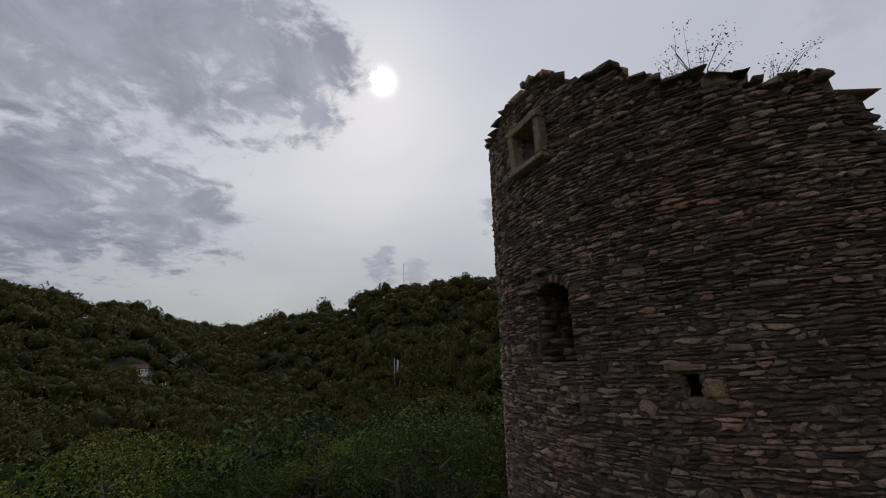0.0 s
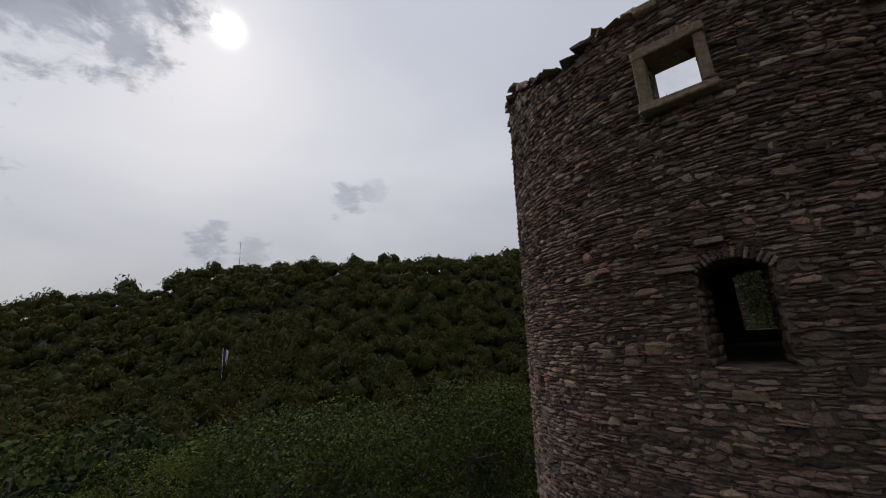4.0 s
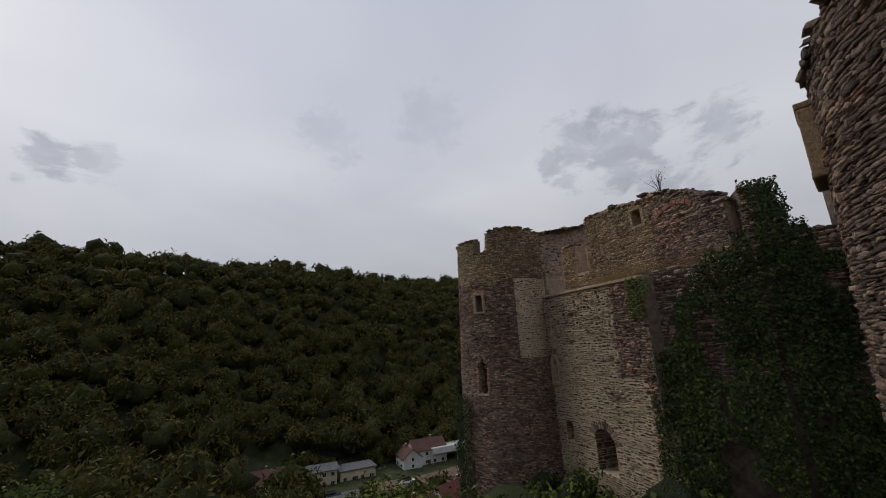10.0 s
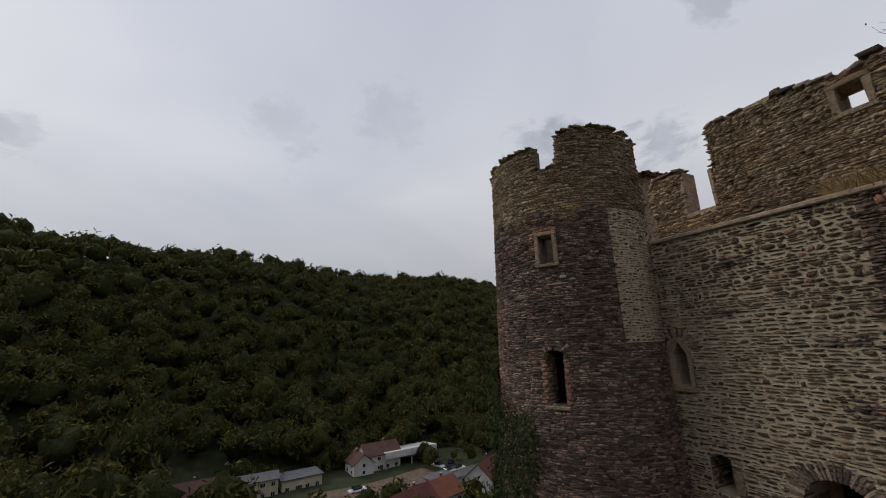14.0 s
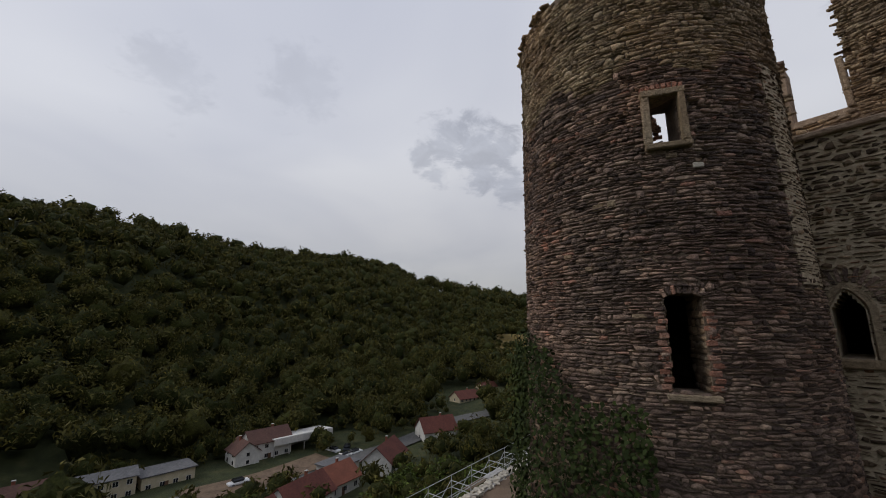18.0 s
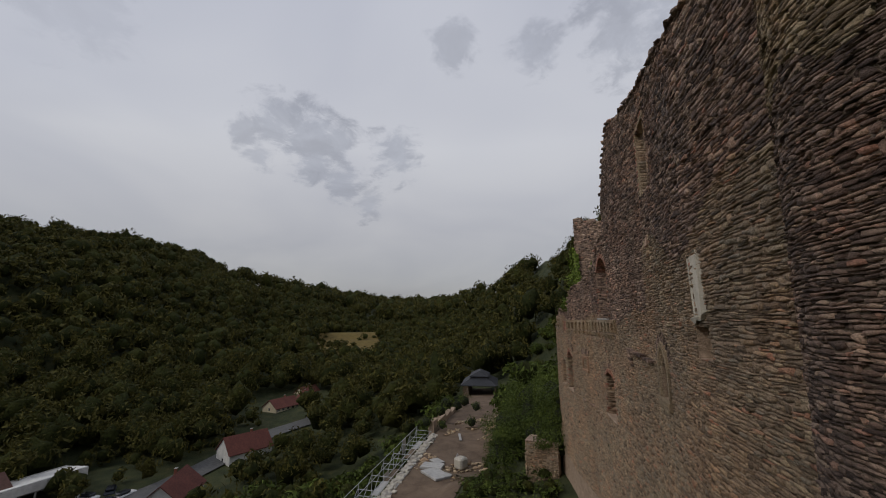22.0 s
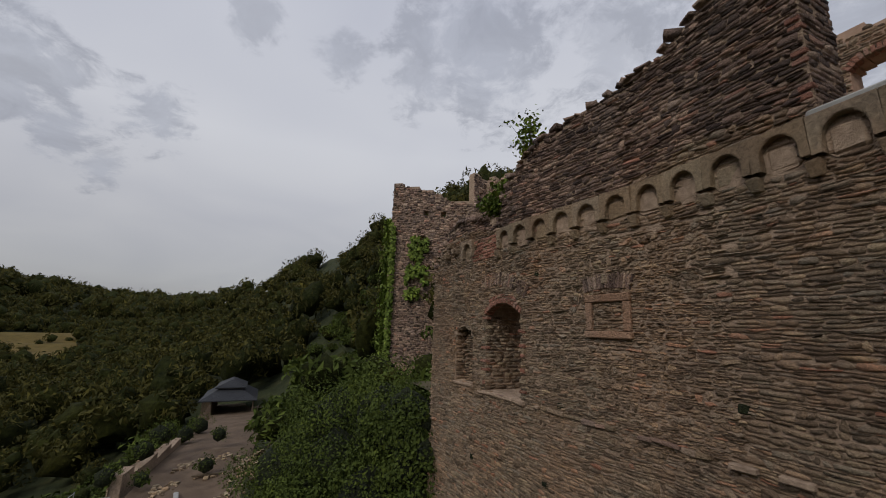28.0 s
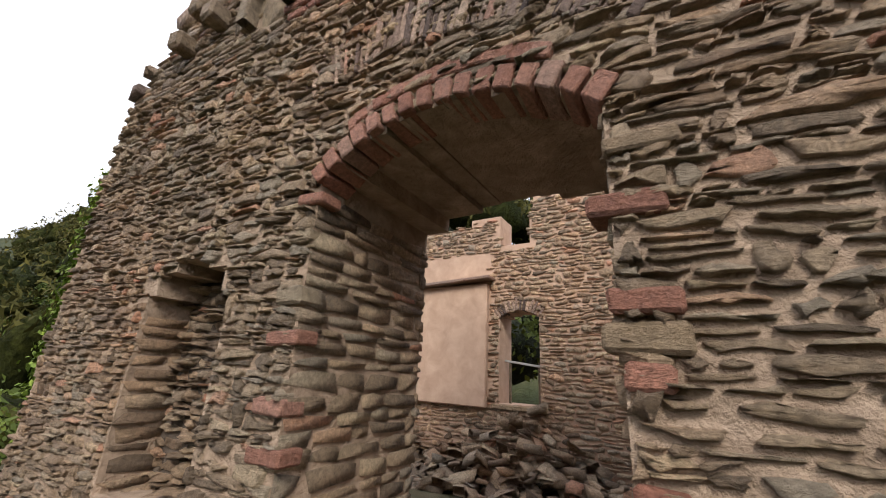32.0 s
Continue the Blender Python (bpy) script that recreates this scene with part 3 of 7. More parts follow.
FINE_FACES = np.array([q for r in (0, 12) for i in range(12) for q in ((r + i, r + (i + 1) % 12, r + 12 + (i + 1) % 12), (r + i, r + 12 + (i + 1) % 12, r + 12 + i))] + [(24 + i, 24 + (i + 1) % 12, 36) for i in range(12)])


def facing(face, u0, u1, z0, top, holes, mats, parent, seed, near=None, long=(0.07, 0.27), tall=(0.03, 0.07), proud=0.026, gap=0.007, fill=1.0, mat_of=None, skip=None, top_rough=0.05, fine=False):
    """Rubble facing: uneven beds that swell and pinch out, split slabs, odd tall blocks. near: the stretch (u0, u1, z0, z1) whose stones are parts of their own, up to 300."""
    rng = np.random.default_rng(seed)
    zmax = max(top(u) for u in np.linspace(u0, u1, 80)) + 0.05
    mean = (tall[0] + tall[1]) / 2
    knots = np.arange(u0 - 0.6, u1 + 1.2, 0.17)
    long_wave = np.interp(knots, np.arange(u0 - 2, u1 + 3, 1.3), rng.normal(0, mean * 0.55, len(np.arange(u0 - 2, u1 + 3, 1.3))))
    beds, z = [], z0
    while z < zmax + 2 * tall[1]:
        long_wave = 0.93 * long_wave + 0.3 * np.interp(knots, np.arange(u0 - 2, u1 + 3, 1.1), rng.normal(0, mean * 0.4, len(np.arange(u0 - 2, u1 + 3, 1.1))))
        line = z + long_wave + rng.normal(0, mean * 0.3, len(knots))
        if beds:
            line = np.maximum(line, beds[-1] + tall[0] * 0.3)
        beds.append(line)
        z += rng.uniform(*tall)
    cells = []
    taken = {}
    for j in range(len(beds) - 2):
        u = u0 - rng.uniform(0, 0.2)
        blocked = taken.pop(j, [])
        while u < u1:
            w = long[0] + (long[1] - long[0]) * rng.beta(1.25, 2.4)
            hit = next((b for b in blocked if b[0] < u + w - 0.01 and b[1] > u + 0.01), None)
            if hit:
                if hit[0] - u < 0.035:
                    u = hit[1]
                    continue
                w = hit[0] - u
            roll = rng.random()
            up = j + 1
            if roll < 0.05 and w < long[0] + (long[1] - long[0]) * 0.5:
                up = j + 2
                taken.setdefault(j + 1, []).append((u, u + w))
            lo = np.interp((u, u + w / 2, u + w), knots, beds[j])
            hi = np.interp((u, u + w / 2, u + w), knots, beds[up])
            if up == j + 1 and roll > 0.84 and hi[1] - lo[1] > mean * 0.85:
                cut = lo + (hi - lo) * (rng.uniform(0.35, 0.65) + rng.uniform(-0.12, 0.12, 3))
                cells += [(u, w, lo, cut), (u, w, cut, hi)]
            else:
                cells.append((u, w, lo, hi))
            u += w
    stones, mi = [], []
    for u, w, lo, hi in cells:
        for o in holes:
            if o.z0 - 0.02 < (lo[1] + hi[1]) / 2 < o.z1 + o.rise * 0.3:
                if u < o.u0 < u + w and o.u0 - u > 0.04:
                    w = o.u0 - u
                elif u < o.u1 < u + w and u + w - o.u1 > 0.04:
                    u, w = o.u1, u + w - o.u1
        uc, zc, h = u + w / 2, (lo[1] + hi[1]) / 2, hi[1] - lo[1]
        if uc < u0 or uc > u1 or h < 0.008 or zc + h * 0.25 > top(uc) - abs(rng.normal(0, top_rough)) or (skip and skip(uc, zc)):
            continue
        if any(abs(uc - (o.u0 + o.u1) / 2) < (o.u1 - o.u0) / 2 + w / 2 + 0.02 and (o.has(uc, zc) or o.has(u + w * 0.08, zc) or o.has(u + w * 0.92, zc)) for o in holes):
            continue
        g = gap * rng.uniform(0.1, 0.9)
        k = rng.uniform(-0.3, 0.3, 2) * min(h, 0.06)
        out = np.array([(u + g + k[0], lo[0] + g), (uc + rng.uniform(-0.25, 0.25) * w, lo[1] + g * rng.uniform(0.3, 1.2)), (u + w - g + k[1], lo[2] + g), (u + w - g - k[1], hi[2] - g), (uc + rng.uniform(-0.25, 0.25) * w, hi[1] - g * rng.uniform(0.3, 1.2)), (u + g - k[0], hi[0] - g)])
        mid = np.array((uc, zc))
        # ends run out thin, as split slate does
        for a, b in ((0, 5), (2, 3)):
            m, k = out[a, 1] + (out[b, 1] - out[a, 1]) * rng.uniform(0.2, 0.8), rng.uniform(0.3, 1.05)
            out[a, 1], out[b, 1] = m + (out[a, 1] - m) * k, m + (out[b, 1] - m) * k
        out += rng.uniform(-0.13, 0.13, (6, 2)) * np.array((min(w, 0.1), h))
        c = (0, 2, 3, 5)[rng.integers(0, 4)]
        out[c] += (mid - out[c]) * np.array((rng.uniform(0, 0.22), rng.uniform(0, 0.5)))
        if callable(fill) or fill < 1:
            out = mid + (out - mid) * np.array((rng.uniform(0.78, 0.98), (fill(uc, zc) if callable(fill) else fill) * rng.uniform(0.65, 1.4)))
        pr = proud * (rng.uniform(0.15, 1.3) if rng.random() > 0.06 else rng.uniform(1.4, 2.2))
        bevel = min(0.014, h * 0.2) if fine else min(0.008, h * 0.13)
        span = np.maximum(np.abs(out - mid).max(0), 0.01)
        cap = out - (out - mid) / span * bevel * rng.uniform(0.5, 1.3)
        rel = (out - mid) / span
        tip = pr * np.maximum(0.1, rng.uniform(0.55, 1.0, 6) + rel[:, 0] * rng.uniform(-0.5, 0.5) + rel[:, 1] * rng.uniform(-0.6, 0.4))
        p, t, n = face.at(uc, zc, 0.0)
        if fine:
            # broken edges and a fractured face: three rings of twelve and a middle
            edge = np.empty((12, 2))
            edge[0::2], edge[1::2] = out, (out + np.roll(out, -1, 0)) / 2
            edge[1::2] += rng.normal(0, 0.13, (6, 2)) * np.array((min(w, 0.06), h))
            depth = np.interp(np.arange(12) / 2, np.arange(7), np.r_[tip, tip[0]])
            slope = rng.uniform(-0.5, 0.5, 2)
            side = (edge - mid) / span
            inner = mid + (edge - mid) * rng.uniform(0.35, 0.75, (12, 1))
            step = np.where(side @ rng.normal(size=2) + rng.normal(0, 0.2) > 0, rng.uniform(0.5, 0.9), 1.08)
            flat = np.concatenate([edge, edge - side * bevel * rng.uniform(0.2, 1.2, (12, 1)), inner, mid[None]]) - mid
            d = np.r_[np.full(12, -0.05), depth * rng.uniform(0.55, 1.0, 12), (depth * step + pr * 0.25 * (side @ slope)) * rng.uniform(0.9, 1.15, 12), pr * rng.uniform(0.7, 1.1)]
        else:
            flat = np.concatenate([out, cap]) - mid
            d = np.r_[np.full(6, -0.05), tip]
        v = flat[:, 0:1] * t + d[:, None] * n
        v[:, 2] += flat[:, 1]
        stones.append((uc, zc, p, v))
        mi.append(mat_of(uc, zc) if mat_of else 0)
    order = set()
    if near:
        inside = [i for i, q in enumerate(stones) if near[0] < q[0] < near[1] and near[2] < q[1] < near[3]]
        order = set(inside[:: len(inside) // 300 + 1][:300])
    for i in sorted(order):
        ob = new("stone", mesh_of("stone", stones[i][3], FINE_FACES if fine else STONE_FACES, [mats[mi[i]][1]]))
        ob.parent = parent
        ob.matrix_local = Matrix.Translation(stones[i][2])
    rest = [i for i in range(len(stones)) if i not in order]
    v = np.concatenate([stones[i][2] + stones[i][3] for i in rest])
    kind = FINE_FACES if fine else STONE_FACES
    f = (kind[None] + (np.arange(len(rest)) * (37 if fine else 12))[:, None, None]).reshape(-1, kind.shape[1])
    me = mesh_of("rubble_facing", v, f, [m[0] for m in mats])
    me.polygons.foreach_set("material_index", np.repeat(np.array([mi[i] for i in rest], "i"), len(kind)))
    ob = part("rubble_facing", me, None, parent)
    ob["kind"] = "stuff"


def rim(face, u0, u1, top, parent, mats, seed, deep=0.26, step=0.11, high=0.07):
    """Loose broken stones lying along a wall's top."""
    rng = np.random.default_rng(seed)
    vs, u = [], u0
    while u < u1:
        w = step * rng.uniform(0.6, 2.0)
        for d in np.arange(-deep, 0.04, 0.12):
            if rng.random() < 0.2:
                continue
            p, t, n = face.at(u + w / 2, top(u + w / 2), d)
            a = rng.normal(0, 0.35)
            t2, n2 = t * math.cos(a) + n * math.sin(a), n * math.cos(a) - t * math.sin(a)
            hh = high * rng.uniform(0.35, 1.5)
            k = STONES[rng.integers(0, len(STONES))]
            v = p + k[:, 0:1] * w * 1.2 * t2 + (k[:, 1:2] + 0.8) * 0.05 * n2
            v[:, 2] += (k[:, 2] + 0.2) * hh + k[:, 0] * rng.normal(0, 0.03)
            vs.append(v)
        u += w
    f = (STONE_FACES[None] + (np.arange(len(vs)) * 12)[:, None, None]).reshape(-1, 4)
    ob = part("rim_rubble", mesh_of("rim_rubble", np.concatenate(vs), f), mats[0], parent)
    ob["kind"] = "stuff"


def profile(points):
    """A wall's top line by its u, from a short list of places and heights."""
    us, zs = zip(*points)
    return lambda u: float(np.interp(u, us, zs))


# tower A: the large round tower
FA = Ring((4.53, 2.80), 3.16, 0.04)
TOP_A = [(-180, 3.1), (-170, 3.14), (-160, 3.08), (-155, 2.93), (-150, 2.74), (-145, 2.57), (-140, 2.4), (-135, 2.24), (-130, 2.1), (-125, 1.98), (-119, 1.86), (-114, 1.8), (-110, 1.4), (-107, 0.9), (-95, 0.7), (-60, 0.8), (-20, 1.4), (20, 2.2), (60, 3.0), (100, 3.6), (130, 3.8), (150, 3.65), (162, 3.3), (170, 3.1), (180, 3.1)]
top_A = lambda u: float(np.interp((math.degrees(u / FA.r) + 180) % 360 - 180, [a for a, _ in TOP_A], [z for _, z in TOP_A])) + 0.05 * math.sin(u * 7) + 0.04 * math.sin(u * 17)
ua = FA.u
holes_A = [Hole(ua(192), ua(199.5), 2.0, 2.48), Hole(ua(192.3), ua(201.8), -0.42, 0.32, "arch", 0.12), Hole(ua(219), ua(221.2), -0.73, -0.55), Hole(ua(151), ua(155), -0.74, -0.58),
           Hole(ua(10), ua(24), -0.3, 0.7, "arch", 0.15), Hole(ua(62), ua(70), 2.2, 2.9)]
tower_A = thing("round_tower", "large ruined round tower of dark brown slate rubble", "tower")
backing("core", FA, ua(-130), ua(230), -6.0, top_A, holes_A, lambda u, z: 0.62 if z < 1.6 else 0.26, mortar_A, tower_A)
facing(FA, ua(98), ua(258), -2.3, top_A, holes_A, [MATS["A"]], tower_A, 21, long=(0.05, 0.28), tall=(0.024, 0.06), proud=0.016, gap=0.006, near=(ua(178), ua(206), -0.6, 0.9), fine=True)
facing(FA, ua(40), ua(98), -2.3, top_A, holes_A, [MATS["A"]], tower_A, 22, long=(0.05, 0.30), tall=(0.026, 0.066), proud=0.018, gap=0.006)

# tower B: the slimmer round tower
FB = Ring((16.51, 11.79), 1.95, 0.02)
TOP_B = [(0, 1.7), (20, 1.7), (24, 4.4), (100, 4.6), (130, 4.6), (159, 4.6), (159.3, 4.0), (175, 4.0), (175.3, 4.8), (200, 4.9), (230, 4.85), (246, 4.7), (252, 2.6), (275, 1.7), (360, 1.7)]
top_B = lambda u: float(np.interp((math.degrees(u / FB.r)) % 360, [a for a, _ in TOP_B], [z for _, z in TOP_B])) + 0.015 * math.sin(u * 13)
ub = FB.u
holes_B = [Hole(ub(158.5), ub(167.8), 1.76, 2.38), Hole(ub(156.6), ub(167.6), -1.12, -0.1, "arch", 0.05)]
tower_B = thing("round_stair_tower", "slim round tower of grey brown slate with battlements", "tower")
backing("core", FB, ub(0), ub(360), -9.0, top_B, holes_B, 0.42, mortar_B, tower_B)
pale_zone_B = lambda u, z: 1 if z > 2.85 + 0.15 * math.sin(u * 5) or (u > ub(204) + 0.05 * math.sin(z * 9) and z > 0.0) else 0
strip_B = lambda u, z: u > ub(203) + 0.06 * math.sin(z * 9) + 0.04 * math.sin(z * 23) and 0.0 + 0.06 * math.sin(u * 19) < z < 2.95
backing("pale_pointing", FB, ub(204.5), ub(246), 0.06, lambda u: 2.9, [], 0.03, mortar_P, tower_B, inset=-0.003)
facing(FB, ub(203), ub(245), -0.1, lambda u: 3.0, [], [MATS["P"]], tower_B, 32, skip=lambda u, z: not strip_B(u, z), long=(0.06, 0.26), tall=(0.03, 0.07), proud=0.014, gap=0.008, fill=0.62)
facing(FB, ub(20), ub(245), -4.4, top_B, holes_B, [MATS["A"], MATS["W"]], tower_B, 31, near=(ub(120), ub(170), -0.3, 1.6), mat_of=pale_zone_B, skip=strip_B, long=(0.05, 0.26), tall=(0.023, 0.057), proud=0.018, gap=0.005)

# the west wall of the great house, with its set-back upper wall
FP = Line([(15.98, 10.50), (15.54, 10.09), (11.8, 6.60)], -1)
holes_P = [Hole(0.68, 0.98, -0.82, -0.22, "gothic", 0.24), Hole(1.08, 1.46, -2.62, -2.06, "arch", 0.08), Hole(2.46, 3.28, -3.2, -2.35, "arch", 0.35)]
top_P = lambda u: 2.2 if u < 5.05 else -1.6
west_wall = thing("west_wall", "tall wall of pale mortared slate with arched openings", "wall", "structure")
backing("core", FP, 0, 3.9, -4.6, top_P, holes_P, 1.3, mortar_P, west_wall)
backing("core", FP, 3.9, 4.78, -4.6, lambda u: -0.42, [], 1.3, mortar_P, west_wall)
backing("bared_core", FP, 3.9, 4.78, -0.42, top_P, [], 1.3, mortar_B, west_wall)
backing("bared_core", FP, 4.78, 5.4, -4.6, top_P, [], 1.3, mortar_B, west_wall)


def brown_P(u, z):
    """Where the pale facing has fallen away and the darker wall behind it shows."""
    ragged = 0.05 * math.sin(z * 11) + 0.03 * math.sin(z * 29)
    for cu, cz, ru, rz in ((3.62, -1.0, 0.40, 0.2), (3.4, 0.03, 0.34, 0.09), (2.1, 1.5, 0.25, 0.12), (1.7, 0.55, 0.3, 0.07)):
        if ((u - cu) / ru) ** 2 + ((z - cz) / rz) ** 2 < 1 + 0.3 * math.sin(u * 23 + z * 31):
            return True
    return u > 3.86 + ragged and (z > -0.45 + 0.05 * math.sin(u * 9) or u > 4.75 + ragged)


facing(FP, 0.0, 5.4, -4.2, top_P, holes_P, [MATS["P"], MATS["A"]], west_wall, 41, near=(0.6, 1.5, -1.2, 0.6), long=(0.07, 0.34), tall=(0.036, 0.085), proud=0.012, gap=0.010, fill=lambda u, z: 0.78 if z > 0.95 - 0.12 * u + 0.25 * math.sin(u * 3.1) + 0.1 * math.sin(u * 9) or (u < 0.75 and z > 0.1) else 0.56, mat_of=lambda u, z: 1 if brown_P(u, z) else 0, skip=brown_P)
facing(FP, 1.2, 5.4, -4.2, top_P, holes_P, [MATS["A"]], west_wall, 43, skip=lambda u, z: not brown_P(u, z), proud=0.03)
FPU = Line([(17.55, 9.45), (16.8, 8.81), (12.2, 4.862)], -1)
top_PU = profile([(0, 4.35), (0.9, 4.35), (0.92, 3.1), (1.66, 3.1), (1.7, 5.15), (3.2, 5.1), (4.55, 4.8), (4.62, 5.0), (5.4, 4.85), (6.2, 4.5), (6.9, 4.1), (7.1, 3.5)])
holes_PU = [Hole(4.08, 4.45, 4.12, 4.62)]
upper_west = thing("upper_west_wall", "set-back upper wall of brown slate with a battlement gap", "wall", "structure")
backing("core", FPU, 0, 7.04, 1.2, top_PU, holes_PU, 0.55, mortar_Q, upper_west)
facing(FPU, 0, 7.04, 1.8, top_PU, holes_PU, [MATS["W"], MATS["A"]], upper_west, 42, mat_of=lambda u, z: 1 if u > 4.75 else 0, proud=0.03)

# the long north wall of the great house
FQ = Line([(17.95, 12.78), (20.3, 11.1), (23.2, 8.55), (26.3, 6.44), (28.1, 5.2), (30.2, 3.85), (32.7, 2.72), (33.9, 2.0), (36.4, 0.65)], 1)
Q0 = FQ.s[1]
QB = FQ.s[3]


def uq1(u):
    return Q0 + u * (QB - Q0) / 7.6


def uq(u):
    return QB + u


top_Q = profile([(0, 5.3), (uq(-6.6), 6.1), (uq(-5), 6.42), (uq(-3.64), 6.8), (uq(-2.35), 7.05), (uq(-1.1), 7.4), (uq(-0.7), 7.25), (uq(0), 6.45), (uq(0.35), 5.9), (uq(0.78), 5.2), (uq(0.84), 3.95), (uq(1.6), 3.75), (uq(2.56), 3.5), (uq(3.43), 2.95), (uq(4.2), 2.6), (uq(5.4), 2.42), (uq(6.75), 2.3), (uq(7.67), 1.9), (uq(8.1), 1.45), (uq(8.16), 0.85), (uq(9.0), 1.05), (uq(10.1), 1.25), (uq(10.8), 1.1), (uq(11.1), 0.6), (uq(11.6), 0.1), (uq(12.0), -0.2)])
holes_Q = [Hole(uq1(2.41), uq1(3.46), 3.78, 5.5), Hole(uq1(2.42), uq1(3.05), -1.12, -0.45, "gothic", 0.4), Hole(uq(0.75), uq(2.5), 0.66, 2.55, "arch", 0.5), Hole(uq(0.7), uq(2.15), -2.95, -1.55, "arch", 0.2),
           Hole(uq(7.5), uq(8.85), -3.05, -1.36, "arch", 0.25), Hole(uq(9.42), uq(10.28), -2.98, -2.0, "arch", 0.36), Hole(uq1(-0.4), uq1(0.1), 0.0, 0.5)]
north_wall = thing("north_wall", "long ruined hall wall of brown slate with arched windows", "wall", "structure")
backing("core", FQ, 0, FQ.s[-1], -9.0, top_Q, holes_Q, lambda u, z: 0.42 if uq1(1.15) < u < uq1(4.25) and z < 0.45 else (1.05 if z < -0.4 else (0.75 if z < 3.6 else 0.24)), mortar_Q, north_wall)
FRIEZE = [0.02 + 0.568 * i for i in range(15)] + [9.65]


def in_niche(u, z):
    """Inside one of the small arches of the frieze."""
    return 0.10 < z < 0.56 and min(abs(u - uq(a)) for a in FRIEZE) < 0.2


NEAR_Q = lambda u, z: u > uq(3.6) and -3.5 < z < -0.1
mat_Q = lambda u, z: 1 if (z > 0.6 + 0.3 * math.sin(u) and u > uq1(4)) or z > 2.2 + 0.5 * math.sin(u * 1.3) else 0
facing(FQ, 0, FQ.s[-1], 0.3, top_Q, holes_Q, [MATS["Q"], MATS["A"]], north_wall, 51, long=(0.08, 0.40), tall=(0.03, 0.075), proud=0.022, mat_of=mat_Q, skip=in_niche)
facing(FQ, 0, FQ.s[-1], -7.0, lambda u: min(top_Q(u), 0.35), holes_Q, [MATS["Q"]], north_wall, 54, long=(0.07, 0.36), tall=(0.03, 0.07), proud=0.013, gap=0.006, skip=lambda u, z: NEAR_Q(u, z) or in_niche(u, z))
facing(FQ, uq(3.6), FQ.s[-1], -3.5, lambda u: min(top_Q(u), -0.05), holes_Q, [MATS["Q"]], north_wall, 56, near=(uq(6.3), uq(7.45), -2.6, -0.6), long=(0.05, 0.36), tall=(0.02, 0.062), proud=0.019, gap=0.004, fill=lambda u, z: 0.9 if u < uq(7.6) and z < -0.9 - 0.5 * math.sin(u * 1.7) else 1.0, skip=lambda u, z: not NEAR_Q(u, z), fine=True)

# the back of its high end, seen past the slim tower
FQB = Line([(24.9, 7.12), (23.05, 8.38), (20.15, 10.93)], 1)
facing(FQB, 0, FQB.s[-1], 2.0, lambda u: top_Q(uq1(5.95 - u)), [Hole(5.95 - 3.46, 5.95 - 2.41, 3.78, 5.5)], [MATS["A"]], north_wall, 53, long=(0.12, 0.4), tall=(0.05, 0.1))

rim(FA, ua(60), ua(258), top_A, tower_A, MATS["A"], 201)
rim(FB, ub(25), ub(248), top_B, tower_B, MATS["W"], 202, high=0.05)
rim(FPU, 1.75, 7.0, top_PU, upper_west, MATS["A"], 203, 0.5, 0.14, 0.09)
rim(FPU, 0, 0.85, top_PU, upper_west, MATS["A"], 204, 0.4)
rim(FQ, uq1(-1), FQ.s[-1], top_Q, north_wall, MATS["A"], 205, 0.5, 0.13, 0.09)


# ---- dressed stone round the openings ----
def frame_at(face, u, z, out=0.0):
    """The pose of a piece on a wall's face: x along the wall, y outward, z up."""
    p, t, n = face.at(u, z, out)
    return Matrix(((t[0], n[0], 0, p[0]), (t[1], n[1], 0, p[1]), (0, 0, 1, p[2]), (0, 0, 0, 1)))


def bevel_box(x0, x1, y0, y1, z0, z1, b=0.012, rng=None, wobble=0.0):
    bm = bmesh.new()
    v = box(bm, x0, x1, y0, y1, z0, z1)
    if rng is not None:
        for p in v:
            p.co += Vector(rng.normal(0, wobble, 3))
    bmesh.ops.recalc_face_normals(bm, faces=bm.faces)
    if b:
        bmesh.ops.bevel(bm, geom=bm.edges[:], offset=b, segments=1, affect="EDGES")
    return bm


def stone_frame(face, h, parent, wide=0.13, deep=0.30, proud=0.035, mat=None, name="window", sill=True):
    """A window's frame of dressed blocks: two jambs, a lintel and a sill."""
    mat = mat or sandstone
    rng = np.random.default_rng(int(h.u0 * 100) % 999)
    m = frame_at(face, (h.u0 + h.u1) / 2, 0)
    w = (h.u1 - h.u0) / 2
    for s, nm in ((-1, "jamb"), (1, "jamb")):
        a, b = sorted((s * w, s * (w + wide)))
        part(nm, bevel_box(a, b, -deep, proud, h.z0 - 0.002, h.z1 + 0.002, 0.012, rng, 0.006), mat, parent, "dressed sandstone jamb", m)
    part("lintel", bevel_box(-w - wide * 1.05, w + wide * 1.0, -deep, proud + 0.008, h.z1 + 0.004, h.z1 + wide, 0.012, rng, 0.006), mat, parent, "dressed sandstone lintel", m)
    if sill:
        part("sill", bevel_box(-w - wide * 1.1, w + wide * 1.15, -deep, proud + 0.02, h.z0 - wide * 0.9, h.z0 - 0.004, 0.014, rng, 0.006), mat, parent, "dressed sandstone sill", m)


